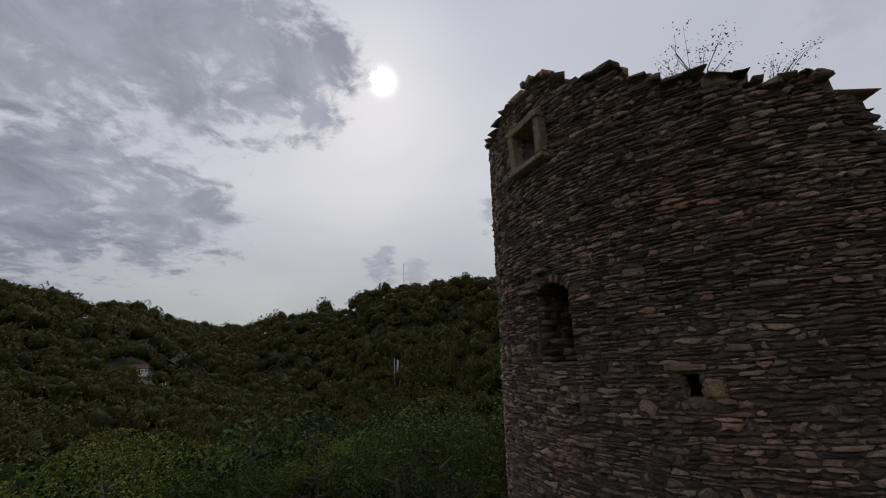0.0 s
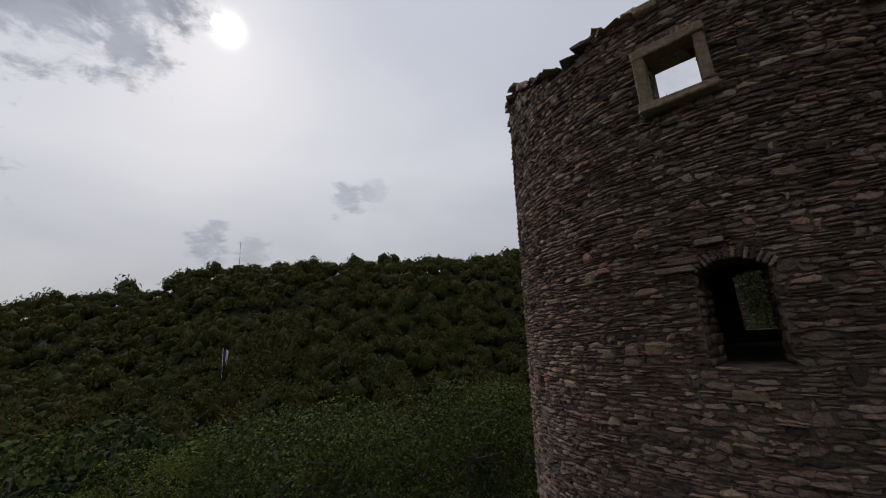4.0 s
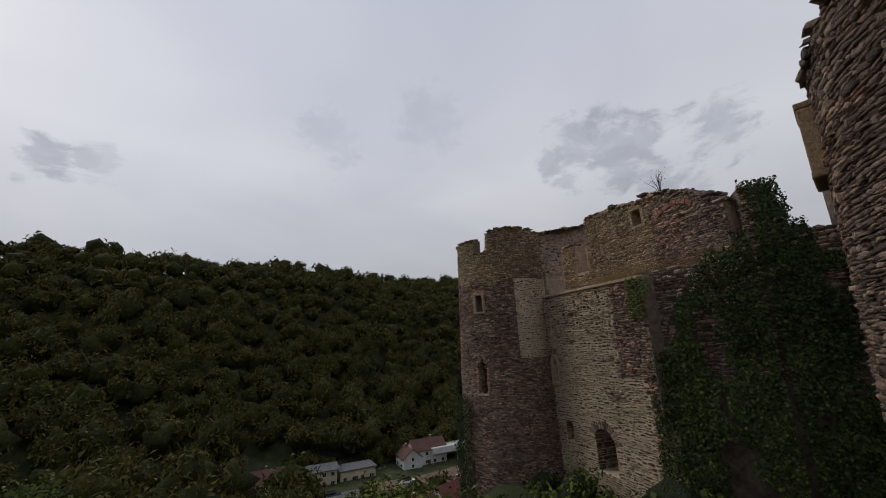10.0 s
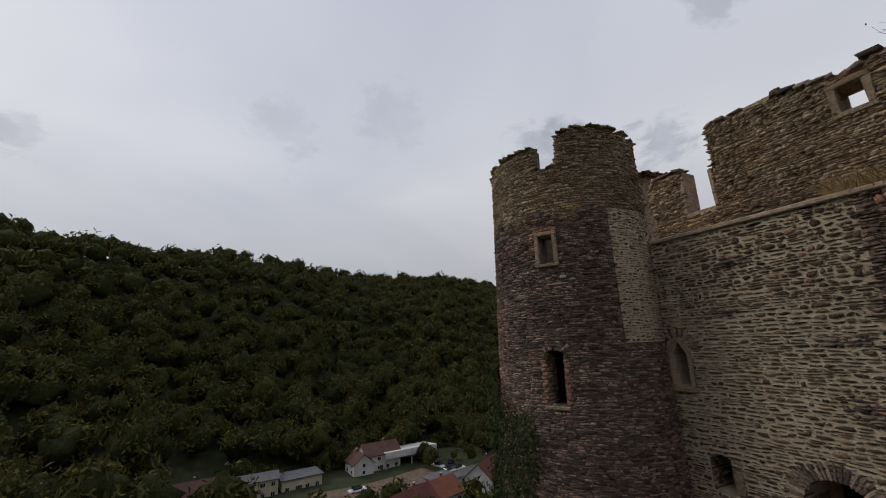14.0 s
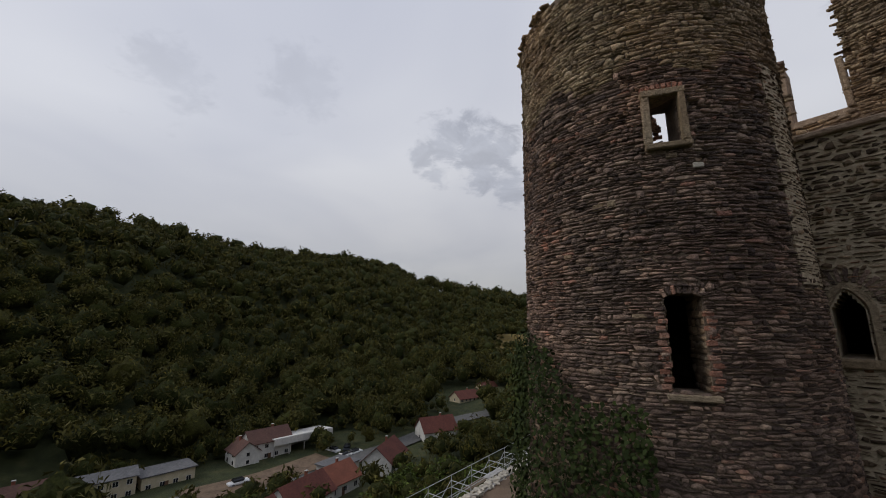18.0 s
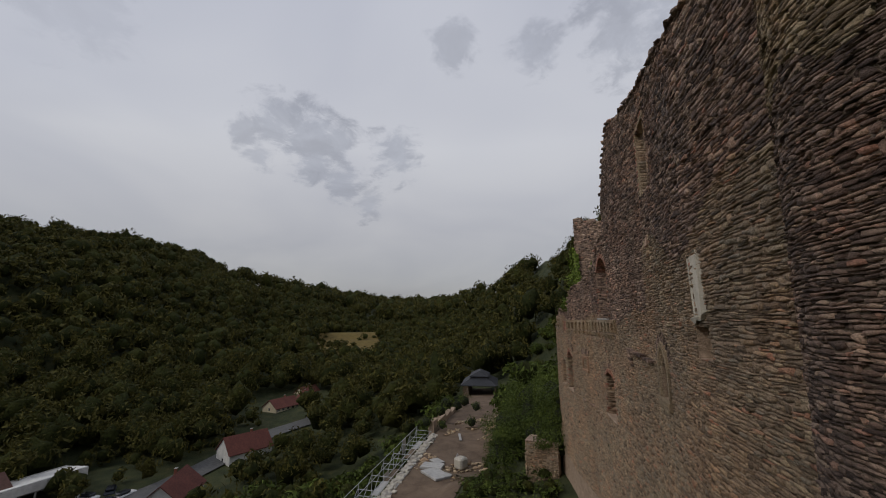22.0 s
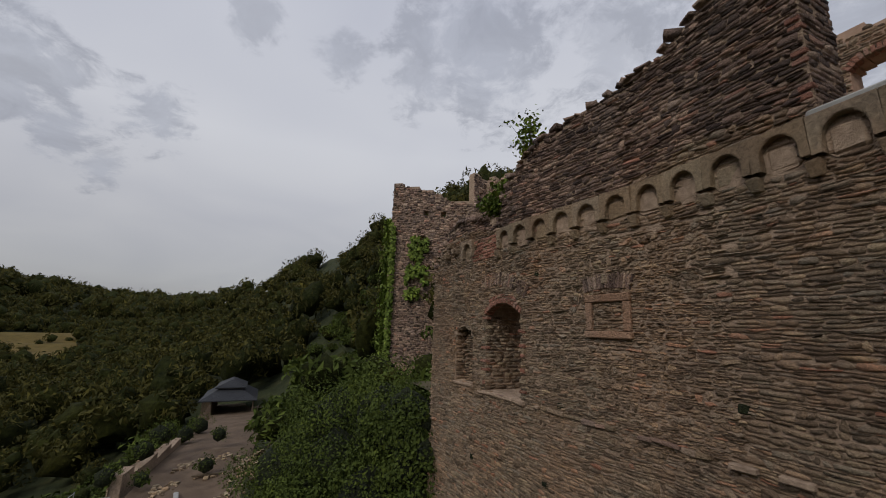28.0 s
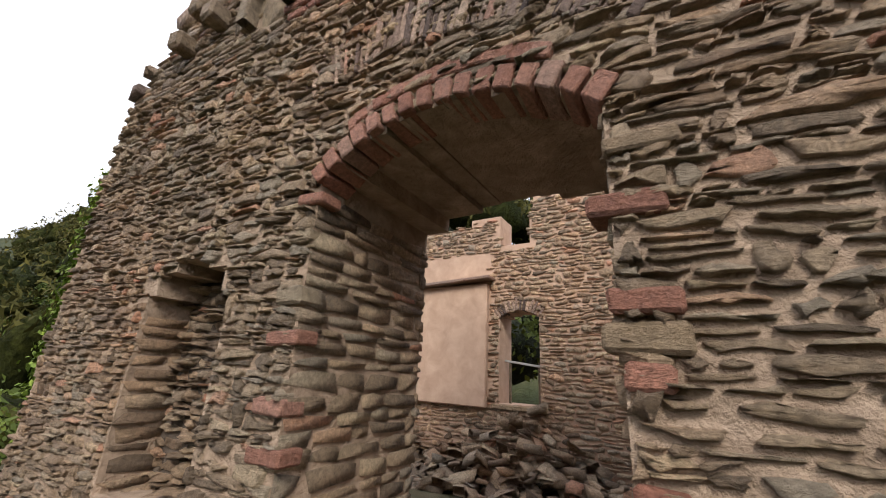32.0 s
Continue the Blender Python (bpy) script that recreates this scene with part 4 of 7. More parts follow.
def fan(face, h, parent, name, mat, size=(0.066, 0.13), deep=0.16, proud=0.02, seed=1, lift=0.0, spread=1.0, lap=0.0):
    """Bricks or slates set on edge along an opening's head. size: thickness along the head, and height."""
    rng = np.random.default_rng(seed)
    mid, half = (h.u0 + h.u1) / 2, (h.u1 - h.u0) / 2 + lap
    rise = max(h.rise, 0.02)
    radius = (half * half + rise * rise) / (2 * rise)
    cz = h.z1 + rise - radius
    angle = math.asin(min(1, half / radius))
    r0 = radius + lift
    count = max(3, round(2 * angle * r0 / (size[0] + 0.008)))
    base = frame_at(face, mid, cz)
    kinds = []
    for k in range(5):
        s = size[0] / 2 * rng.uniform(0.86, 1.0)
        kinds.append(bevel_mesh(name, -s, s, -deep, proud * rng.uniform(0.4, 1.2), 0, size[1] * rng.uniform(0.85, 1.05), 0.007, rng, 0.004, mat))
    for i in range(count):
        a = (-angle + 2 * angle * (i + 0.5) / count) * spread
        m = base @ Matrix.Rotation(a, 4, "Y") @ Matrix.Translation((0, 0, r0)) @ Matrix.Rotation(rng.normal(0, 0.02), 4, "Y")
        ob = new(name, kinds[rng.integers(0, 5)])
        ob.parent = parent
        ob.matrix_local = m


def bevel_mesh(name, x0, x1, y0, y1, z0, z1, b, rng, wobble, mat):
    bm = bevel_box(x0, x1, y0, y1, z0, z1, b, rng, wobble)
    me = bpy.data.meshes.new(name)
    bm.to_mesh(me)
    bm.free()
    me.materials.append(mat)
    return me


def pointed_frame(face, h, parent, wide=0.14, deep=0.28, proud=0.04, low=0.14):
    """A surround of dressed stone with a pointed head and a sill."""
    bm = bmesh.new()
    n = 14
    inner, outer = [], []
    w = (h.u1 - h.u0) / 2
    for i in range(n + 1):
        f = -1 + 2 * i / n
        head = h.rise * (1 - abs(f) ** 1.6)
        inner.append((f * w, h.z1 + head))
        outer.append((f * (w + wide), h.z1 + head + wide * (1 if abs(f) < 0.99 else 0.1)))
    inner = [(-w, h.z0)] + inner + [(w, h.z0)]
    outer = [(-w - wide, h.z0)] + outer + [(w + wide, h.z0)]
    rows = []
    for (xi, zi), (xo, zo) in zip(inner, outer):
        xs, zs = xi + (xo - xi) * 0.35, zi + (zo - zi) * 0.35
        rows.append([bm.verts.new(p) for p in ((xi, -deep, zi), (xi, proud - 0.08, zi), (xs, proud, zs), (xo, proud, zo), (xo, -deep, zo))])
    for a, b in zip(rows, rows[1:]):
        for k in range(4):
            bm.faces.new((a[k], b[k], b[k + 1], a[k + 1]))
    bmesh.ops.recalc_face_normals(bm, faces=bm.faces)
    m = frame_at(face, (h.u0 + h.u1) / 2, 0)
    part("pointed_surround", bm, sandstone, parent, "pale sandstone surround with pointed arch", m)
    part("sill", bevel_box(-w - wide, w + wide, -deep, proud + 0.03, h.z0 - low, h.z0 - 0.003, 0.02), sandstone, parent, "pale sandstone sill", m)


def reveal(face, h, parent, mats, seed, thick=0.7, start=-0.02, sides=(0, 1)):
    """Rough stones up both jambs of an opening, through the wall's depth."""
    rng = np.random.default_rng(seed)
    verts = []
    for s in sides:
        u = h.u1 if s else h.u0
        inward = -1 if s else 1
        z = h.z0
        while z < h.z1 - 0.02:
            hh = rng.uniform(0.05, 0.11)
            d = start
            while d > -thick:
                l = min(rng.uniform(0.12, 0.38), thick + d + 0.02)
                p, t, n = face.at(u, z + hh / 2, d - l / 2)
                k = STONES[rng.integers(0, len(STONES))]
                v = p + k[:, 0:1] * (l - 0.012) * n + k[:, 1:2] * rng.uniform(0.006, 0.028) * t * inward
                v[:, 2] += k[:, 2] * min(hh - 0.01, 0.12)
                verts.append(v)
                d -= l
            z += hh
    f = (STONE_FACES[None] + (np.arange(len(verts)) * 12)[:, None, None]).reshape(-1, 4)
    ob = part("reveal_rubble", mesh_of("reveal_rubble", np.concatenate(verts), f), mats[0], parent)
    ob["kind"] = "stuff"


def slab(face, u, z, w, h, parent, name, mat, proud=0.03, deep=0.06, label="", seed=0, turn=0.0):
    """One larger stone set into the facing."""
    rng = np.random.default_rng(seed + int(abs(u) * 37 + abs(z) * 91))
    bm = bevel_box(-w / 2, w / 2, -deep, proud, -h / 2, h / 2, min(w, h) * 0.16, rng, min(w, h) * 0.05)
    return part(name, bm, mat, parent, label, frame_at(face, u, z) @ Matrix.Rotation(turn, 4, "Y"))


wood_mat = rough_mat("weathered_wood", (0.10, 0.075, 0.05), (0.20, 0.15, 0.10), 9)

# tower A
stone_frame(FA, holes_A[0], tower_A, 0.10, 0.35)
fan(FA, Hole(holes_A[0].u0 - 0.05, holes_A[0].u1 + 0.05, 0, 2.58, "arch", 0.03), tower_A, "slate_on_edge", stone_mat("slate_edge", SLATE_A, True), (0.035, 0.08), 0.1, 0.02, 5)
edge_slate = bpy.data.materials["slate_edge"]
stone_frame(FA, holes_A[5], tower_A, 0.08, 0.2, 0.01)
fan(FA, holes_A[1], tower_A, "voussoir", edge_slate, (0.032, 0.10), 0.3, 0.006, 6)
for dg, z, w, h, out in ((190.2, 0.40, 0.3, 0.05, 0.07), (191.5, 0.47, 0.24, 0.06, 0.04), (195.5, 0.60, 0.2, 0.045, 0.09), (194.4, 0.66, 0.12, 0.07, 0.06)):
    slab(FA, ua(dg), z, w, h, tower_A, "overhanging_slab", edge_slate, out, 0.1, "slate slab jutting over the broken doorway", seed=int(dg))
reveal(FA, holes_A[1], tower_A, MATS["A"], 61, 0.6)
reveal(FA, holes_A[2], tower_A, MATS["A"], 62, 0.5)
slab(FA, ua(221.2) + 0.09, -0.66, 0.15, 0.16, tower_A, "block", sandstone, 0.02, label="pale block beside the slit")
slab(FA, ua(219.6), -0.50, 0.3, 0.05, tower_A, "block", sandstone, 0.03, label="flat lintel stone over the slit")
for i in range(4):
    for s in (0, 1):
        slab(FA, (holes_A[3].u0 - 0.05, holes_A[3].u1 + 0.05)[s], -0.73 + i * 0.055, 0.09, 0.045, tower_A, "brick", brick_mat, 0.02, seed=i)
# pale and rust-brown blocks scattered in the facing
for dg, z, w, h, mat in ((174.5, 0.47, 0.12, 0.13, sandstone), (178, 0.52, 0.15, 0.05, brick_mat), (176.5, -0.3, 0.13, 0.1, sandstone), (181, -0.27, 0.12, 0.09, sandstone), (185, -0.26, 0.16, 0.12, sandstone), (170, -0.24, 0.1, 0.06, sandstone),
                         (155, 3.25, 0.16, 0.2, sandstone), (158.5, 3.2, 0.13, 0.15, sandstone), (171, 2.75, 0.1, 0.12, sandstone), (206, 1.05, 0.14, 0.08, sandstone), (233, 2.0, 0.2, 0.13, sandstone), (163, 0.3, 0.2, 0.06, sandstone), (158, 0.9, 0.12, 0.05, sandstone),
                         (148, 1.4, 0.16, 0.08, sandstone), (186, 0.78, 0.16, 0.06, sandstone), (140, 0.7, 0.2, 0.09, sandstone), (129, 1.6, 0.18, 0.1, sandstone), (175, 1.6, 0.13, 0.05, sandstone), (166, -0.62, 0.2, 0.07, sandstone), (196, -0.62, 0.22, 0.08, sandstone), (215, 0.35, 0.2, 0.07, sandstone)):
    slab(FA, ua(dg), z, w, h, tower_A, "block", mat, 0.028, label="warm buff block" if mat is sandstone else "red brick")
# unseen disc added above the doorway to block light and darken the inside
floor_A = bmesh.new()
bmesh.ops.create_cone(floor_A, cap_ends=True, segments=40, radius1=2.7, radius2=2.7, depth=0.25)
part("vault", floor_A, mortar_A, tower_A, "", Matrix.Translation((4.53, 2.80, 1.3)))
floor_A = bmesh.new()
bmesh.ops.create_cone(floor_A, cap_ends=True, segments=40, radius1=2.7, radius2=2.7, depth=0.25)
part("floor", floor_A, mortar_A, tower_A, "", Matrix.Translation((4.53, 2.80, -0.65)))

# tower B
stone_frame(FB, holes_B[0], tower_B, 0.085, 0.3)
fan(FB, Hole(holes_B[0].u0 - 0.08, holes_B[0].u1 + 0.08, 0, 2.47, "arch", 0.03), tower_B, "brick", brick_mat, (0.05, 0.07), 0.1, 0.02, 8)
reveal(FB, holes_B[1], tower_B, MATS["Q"], 63, 0.5)
fan(FB, holes_B[1], tower_B, "voussoir", edge_slate, (0.04, 0.1), 0.25, 0.015, 9)
for i in range(11):
    for s in (0, 1):
        slab(FB, (holes_B[1].u0 - 0.05, holes_B[1].u1 + 0.055)[s] + (0.02 if i % 2 else -0.01), -1.06 + i * 0.078, 0.10, 0.06, tower_B, "brick", brick_mat, 0.014, seed=i)
slab(FB, (holes_B[1].u0 + holes_B[1].u1) / 2, -1.16, 0.5, 0.06, tower_B, "sill", sandstone, 0.05, 0.3, "worn stone sill")
for dg, z, w, h, mat in ((138, 1.08, 0.14, 0.09, sandstone), (143, 1.1, 0.1, 0.08, sandstone), (172, 1.45, 0.12, 0.07, white_plaster), (133, 0.3, 0.1, 0.06, sandstone), (178, 0.85, 0.16, 0.06, brick_mat), (164, 1.6, 0.12, 0.06, sandstone), (124, 0.5, 0.12, 0.05, sandstone), (118, 1.9, 0.12, 0.06, sandstone), (149, -0.3, 0.16, 0.05, sandstone)):
    slab(FB, ub(dg), z, w, h, tower_B, "block", mat, 0.02)
floor_B = bmesh.new()
bmesh.ops.create_cone(floor_B, cap_ends=True, segments=32, radius1=1.6, radius2=1.6, depth=0.2)
part("floor", floor_B, mortar_Q, tower_B, "", Matrix.Translation((16.51, 11.79, 0.6)))

# west wall
pointed_frame(FP, holes_P[0], west_wall, 0.11, 0.3, 0.03, 0.12)
fan(FP, Hole(holes_P[0].u0 - 0.12, holes_P[0].u1 + 0.12, 0, -0.12, "arch", 0.26), west_wall, "slate_on_edge", edge_slate, (0.05, 0.2), 0.1, 0.012, 12)
fan(FP, holes_P[2], west_wall, "slate_on_edge", edge_slate, (0.045, 0.26), 0.3, 0.015, 13)
reveal(FP, holes_P[2], west_wall, MATS["P"], 64, 0.8)
reveal(FP, holes_P[1], west_wall, MATS["P"], 65, 0.6)
slab(FP, holes_P[1].u1 + 0.09, -2.4, 0.16, 0.4, west_wall, "jamb", sandstone, 0.02, 0.2, "buff stone jamb")
part("ledge", bevel_box(-2.35, 2.08, -1.5, 0.06, -0.06, 0.03, 0.02), mortar_Q, west_wall, "weathered ledge of flat stones", frame_at(FP, 2.95, 2.2))
stone_frame(FPU, holes_PU[0], upper_west, 0.12, 0.4, 0.03)
fan(FPU, Hole(holes_PU[0].u0 - 0.12, holes_PU[0].u1 + 0.12, 0, 4.76, "arch", 0.03), upper_west, "brick", brick_mat, (0.05, 0.09), 0.1, 0.02, 14)
fan(FPU, Hole(5.0, 6.3, 0, 4.0, "arch", 0.3), upper_west, "brick", brick_mat, (0.06, 0.13), 0.1, 0.06, 15)
slab(FPU, 1.66, 3.6, 0.1, 0.95, upper_west, "jamb", sandstone, 0.03, 0.45, "dressed battlement jamb", turn=-0.04)

# north wall: frieze of small arches on corbels
def frieze_mesh():
    bm = bmesh.new()
    w, n = 0.285, 12
    inner = [(-0.185, -0.14)] + [(0.185 * math.sin(a), -0.02 + 0.24 * math.cos(a) ** 0.8) for a in [(-math.pi / 2 + math.pi * i / n) * 0.999 for i in range(n + 1)]] + [(0.185, -0.14)]
    outer = [(-w, -0.14)] + [(max(-w, min(w, x * 2.2)), 0.31 if abs(x) < 0.17 else max(-0.1, z)) for x, z in inner[1:-1]] + [(w, -0.14)]
    outer[1], outer[-2] = (-w, -0.05), (w, -0.05)
    rows = []
    for (xi, zi), (xo, zo) in zip(inner, outer):
        rows.append([bm.verts.new(p) for p in ((xi, -0.03, zi), (xi, 0.085, zi), (xi + (xo - xi) * 0.12, 0.10, zi + (zo - zi) * 0.12), (xo, 0.10, zo), (xo, -0.03, zo))])
    for a, b in zip(rows, rows[1:]):
        for k in range(4):
            bm.faces.new((a[k], b[k], b[k + 1], a[k + 1]))
    bmesh.ops.recalc_face_normals(bm, faces=bm.faces)
    me = bpy.data.meshes.new("frieze_arch")
    bm.to_mesh(me)
    bm.free()
    me.materials.append(sandstone)
    return me


def corbel_mesh(rng):
    bm = bmesh.new()
    v = box(bm, -0.085, 0.085, -0.05, 0.13, -0.13, 0.06)
    for p in v:
        if p.co.z < 0 and p.co.y > 0:
            p.co.y -= 0.09
            p.co.x *= 0.75
        p.co += Vector(rng.normal(0, 0.008, 3))
    bmesh.ops.recalc_face_normals(bm, faces=bm.faces)
    bmesh.ops.bevel(bm, geom=bm.edges[:], offset=0.014, segments=1, affect="EDGES")
    me = bpy.data.meshes.new("corbel")
    bm.to_mesh(me)
    bm.free()
    me.materials.append(sandstone)
    return me


rng = np.random.default_rng(77)
arch_me, corbels = frieze_mesh(), [corbel_mesh(rng) for _ in range(4)]
for i, u in enumerate(FRIEZE):
    ob = new("frieze_arch", arch_me)
    ob.parent = north_wall
    ob.matrix_local = frame_at(FQ, uq(u), 0.30) @ Matrix.Rotation(rng.normal(0, 0.015), 4, "Y") @ Matrix.Scale(0.985, 4)
    if i < 15 and i not in (12,):
        ob = new("corbel", corbels[i % 4])
        ob.parent = north_wall
        ob.matrix_local = frame_at(FQ, uq(u + 0.284), 0.05, 0.02) @ Matrix.Scale(0.85, 4)
    slab(FQ, uq(u), 0.27, 0.36, 0.34, north_wall, "niche_back", mortar_Q if i % 3 else sandstone, 0.006, 0.05)

# window with the red brick arch, and its worn sill
W = holes_Q[4]
fan(FQ, W, north_wall, "brick", brick_mat, (0.085, 0.12), 0.2, 0.03, 16, 0.004)
fan(FQ, W, north_wall, "brick", brick_mat, (0.085, 0.075), 0.2, 0.024, 17, 0.135, 0.62)
reveal(FQ, W, north_wall, MATS["Q"], 66, 1.05, 0.0)
for i in range(17):
    for s in (0, 1):
        if (i * 7 + s * 3) % 5 < 2 or (s == 0 and i % 4 == 1):
            slab(FQ, (W.u0 - 0.07, W.u1 + 0.07)[s] + rng.normal(0, 0.02), W.z0 + 0.06 + i * 0.098, 0.11 + rng.uniform(0, 0.12), 0.05 + rng.uniform(0, 0.035), north_wall, "brick", brick_mat if (i + s) % 3 else sandstone, 0.02, 0.12, seed=i, turn=rng.normal(0, 0.05))
part("sill", bevel_box(-0.8, 0.78, -0.3, 0.045, -0.11, 0.0, 0.03, rng, 0.012), mortar_Q, north_wall, "worn plastered window sill", frame_at(FQ, (W.u0 + W.u1) / 2, W.z0))
# slates on edge over the brick arch, and brickwork under the last arches of the frieze
fan(FQ, Hole(W.u0 - 0.1, W.u1 + 0.75, 0, -1.1, "arch", 0.36), north_wall, "slate_on_edge", edge_slate, (0.03, 0.34), 0.1, 0.012, 25, 0.05)
for row in range(7):
    for k in range(6):
        if (row * 5 + k * 3) % 7:
            slab(FQ, uq(8.42 + k * 0.185 + (0.09 if row % 2 else 0) + rng.normal(0, 0.01)), 0.05 + row * 0.078 + rng.normal(0, 0.006), 0.172, 0.062, north_wall, "brick", brick_mat, 0.022, 0.08, seed=row * 7 + k, turn=rng.normal(0, 0.02))
for u, z in ((10.3, 0.42), (10.75, 0.34), (10.55, 0.62)):
    slab(FQ, uq(u), z, 0.16, 0.17, north_wall, "corbel", sandstone, 0.16, 0.1, "lone weathered corbel stone", seed=int(u * 10))
# broken niche beside it
V = holes_Q[5]
reveal(FQ, V, north_wall, MATS["Q"], 67, 0.5)
part("sill", bevel_box(-0.5, 0.45, -0.3, 0.05, -0.09, 0.0, 0.02, rng, 0.01), mortar_Q, north_wall, "worn niche sill", frame_at(FQ, (V.u0 + V.u1) / 2, V.z0))


class Inset:
    """A face set back behind another one."""

    def __init__(self, face, deep):
        self.face, self.deep = face, deep

    def at(self, u, z, out=0.0):
        return self.face.at(u, z, out - self.deep)


facing(Inset(FQ, 0.3), uq(9.3), uq(10.4), -3.0, lambda u: -1.6, [], [MATS["Q"]], north_wall, 73, long=(0.08, 0.3), tall=(0.03, 0.08), proud=0.07, fine=True)
bm = bmesh.new()
box(bm, -0.65, 0.65, -0.75, -0.3, -0.6, 1.0)
part("rubble_back", bm, mortar_A, north_wall, "broken rubble inside the niche", frame_at(FQ, (V.u0 + V.u1) / 2, -2.5))
# walled-up window with a frame of red sandstone
N = Hole(uq(5.14), uq(5.71), -1.68, -1.22)
red_stone = stone_mat("red_sandstone", [(0.0, (0.42, 0.275, 0.185)), (1.0, (0.52, 0.35, 0.24))], True, (0.75, 0.75), 26)
stone_frame(FQ, N, north_wall, 0.13, 0.1, 0.05, red_stone)
fan(FQ, Hole(N.u0 - 0.2, N.u1 + 0.2, 0, -1.06, "arch", 0.07), north_wall, "slate_on_edge", edge_slate, (0.035, 0.26), 0.08, 0.03, 19, 0.0, 0.9)
slab(FQ, uq(5.45), -0.83, 0.14, 0.18, north_wall, "keystone", sandstone, 0.035, label="pale wedge keystone")
# brick arches of the two large windows
fan(FQ, holes_Q[3], north_wall, "brick", brick_mat, (0.07, 0.15), 0.4, 0.03, 20)
fan(FQ, Hole(holes_Q[3].u0 - 0.1, holes_Q[3].u1 + 0.1, 0, -1.36, "arch", 0.18), north_wall, "slate_on_edge", edge_slate, (0.035, 0.26), 0.08, 0.012, 24)
fan(FQ, holes_Q[2], north_wall, "brick", brick_mat, (0.07, 0.14), 0.4, 0.03, 21)
reveal(FQ, holes_Q[2], north_wall, MATS["A"], 68, 0.75)
reveal(FQ, holes_Q[3], north_wall, MATS["Q"], 69, 1.05)
part("sill", bevel_box(-0.95, 0.95, -0.7, 0.08, -0.07, 0.0, 0.02, rng, 0.01), concrete_mat, north_wall, "grey stone sill", frame_at(FQ, (holes_Q[2].u0 + holes_Q[2].u1) / 2, holes_Q[2].z0))
part("sill", bevel_box(-0.85, 0.85, -0.7, 0.05, -0.08, 0.0, 0.02, rng, 0.01), mortar_Q, north_wall, "worn sill", frame_at(FQ, (holes_Q[3].u0 + holes_Q[3].u1) / 2, holes_Q[3].z0))
for hh, seed in ((holes_Q[2], 1), (holes_Q[3], 2)):
    for i in range(12):
        for s in (0, 1):
            if (i * 5 + s * 2 + seed) % 4 < 2:
                slab(FQ, (hh.u0 - 0.06, hh.u1 + 0.06)[s] + rng.normal(0, 0.015), hh.z0 + 0.1 + i * 0.11, 0.14, 0.07, north_wall, "brick", brick_mat, 0.022, 0.1, seed=i)
# string course under the sills
u = 2.4
while u < 9.1:
    w = rng.uniform(0.12, 0.42)
    if rng.random() > 0.12:
        slab(FQ, uq(u + w / 2), -3.14 + 0.05 * math.sin(u * 0.9 + 1) + rng.normal(0, 0.012), w - 0.012, rng.uniform(0.04, 0.085), north_wall, "string_course", (mortar_Q, edge_slate, sandstone)[rng.integers(0, 3)], 0.035 + rng.uniform(0, 0.05), 0.06, seed=int(u * 50), turn=rng.normal(0, 0.025))
    u += w
# tall window open to the sky, and the pointed window
stone_frame(FQ, holes_Q[0], north_wall, 0.10, 0.2, 0.02, sill=False)
reveal(FQ, holes_Q[0], north_wall, MATS["Q"], 70, 0.2)
for i in range(14):
    slab(FQ, holes_Q[0].u1 + 0.09, 3.9 + i * 0.115, 0.16, 0.07, north_wall, "brick", brick_mat if i % 3 else sandstone, 0.03, 0.18, seed=i)
pointed_frame(FQ, holes_Q[1], north_wall, 0.18, 0.26, 0.05, 0.2)
fan(FQ, Hole(holes_Q[1].u0 - 0.22, holes_Q[1].u1 + 0.22, 0, -0.28, "arch", 0.4), north_wall, "slate_on_edge", edge_slate, (0.045, 0.22), 0.1, 0.02, 22)
slab(FQ, uq1(-0.15), 1.15, 0.5, 1.1, north_wall, "plaster_patch", white_plaster, 0.03, 0.05, "remnant of white plaster")
slab(FQ, uq1(3.4), 2.55, 0.55, 0.3, north_wall, "plaster_patch", plaster_mat, 0.02, 0.05, "faded pink plaster patch")
# dark slabs on the face; the shade of putlog holes is their colour
for u, z in ((6.5, -3.0), (3.6, -2.55), (7.0, 0.02 - 0.6), (9.4, -4.6), (4.2, -4.9), (2.5, -4.2), (6.9, -4.4)):
    slab(FQ, uq(u), z, 0.13, 0.11, north_wall, "putlog_hole", hollow_shade_mat, 0.012, 0.1, "dark slab painted as a putlog hole's shade")
for k in range(9):
    slab(FQ, uq(-1.85 - k * 0.24), -0.26 - 0.02 * k + rng.normal(0, 0.01), 0.26, 0.07, north_wall, "ledge_slab", edge_slate, 0.10 + rng.uniform(0, 0.06), 0.1, "jutting slate ledge", seed=k)
for k in range(5):
    slab(FQ, uq(-1.8 + rng.normal(0, 0.03)), -0.36 - k * 0.09, 0.34 - 0.03 * k, 0.085, north_wall, "bracket_stone", edge_slate, 0.10 - 0.015 * k, 0.1, "", seed=k)

# ---- the hall's inside ----
FR = Line([(21.5, 4.6), (23.3, 1.83), (38.0, -6.75)], 1)
ur = lambda u: FR.s[1] + u + 0.9
# openings are placed to fit the camera's view through the north windows
holes_R = [Hole(ur(8.8), ur(9.54), -2.66, -1.2, "arch", 0.14), Hole(ur(2.1), ur(2.95), 3.05, 3.75, "arch", 0.2)]
top_R = profile([(0, 4.4), (ur(2), 4.5), (ur(3.6), 4.85), (ur(4.4), 4.6), (ur(6), 3.0), (ur(7.6), 1.3), (ur(8.9), 1.15), (ur(8.95), 0.2), (ur(9.56), 0.2), (ur(9.6), 0.85), (ur(11), 0.7), (ur(12.5), 1.2), (ur(16), 1.3)])
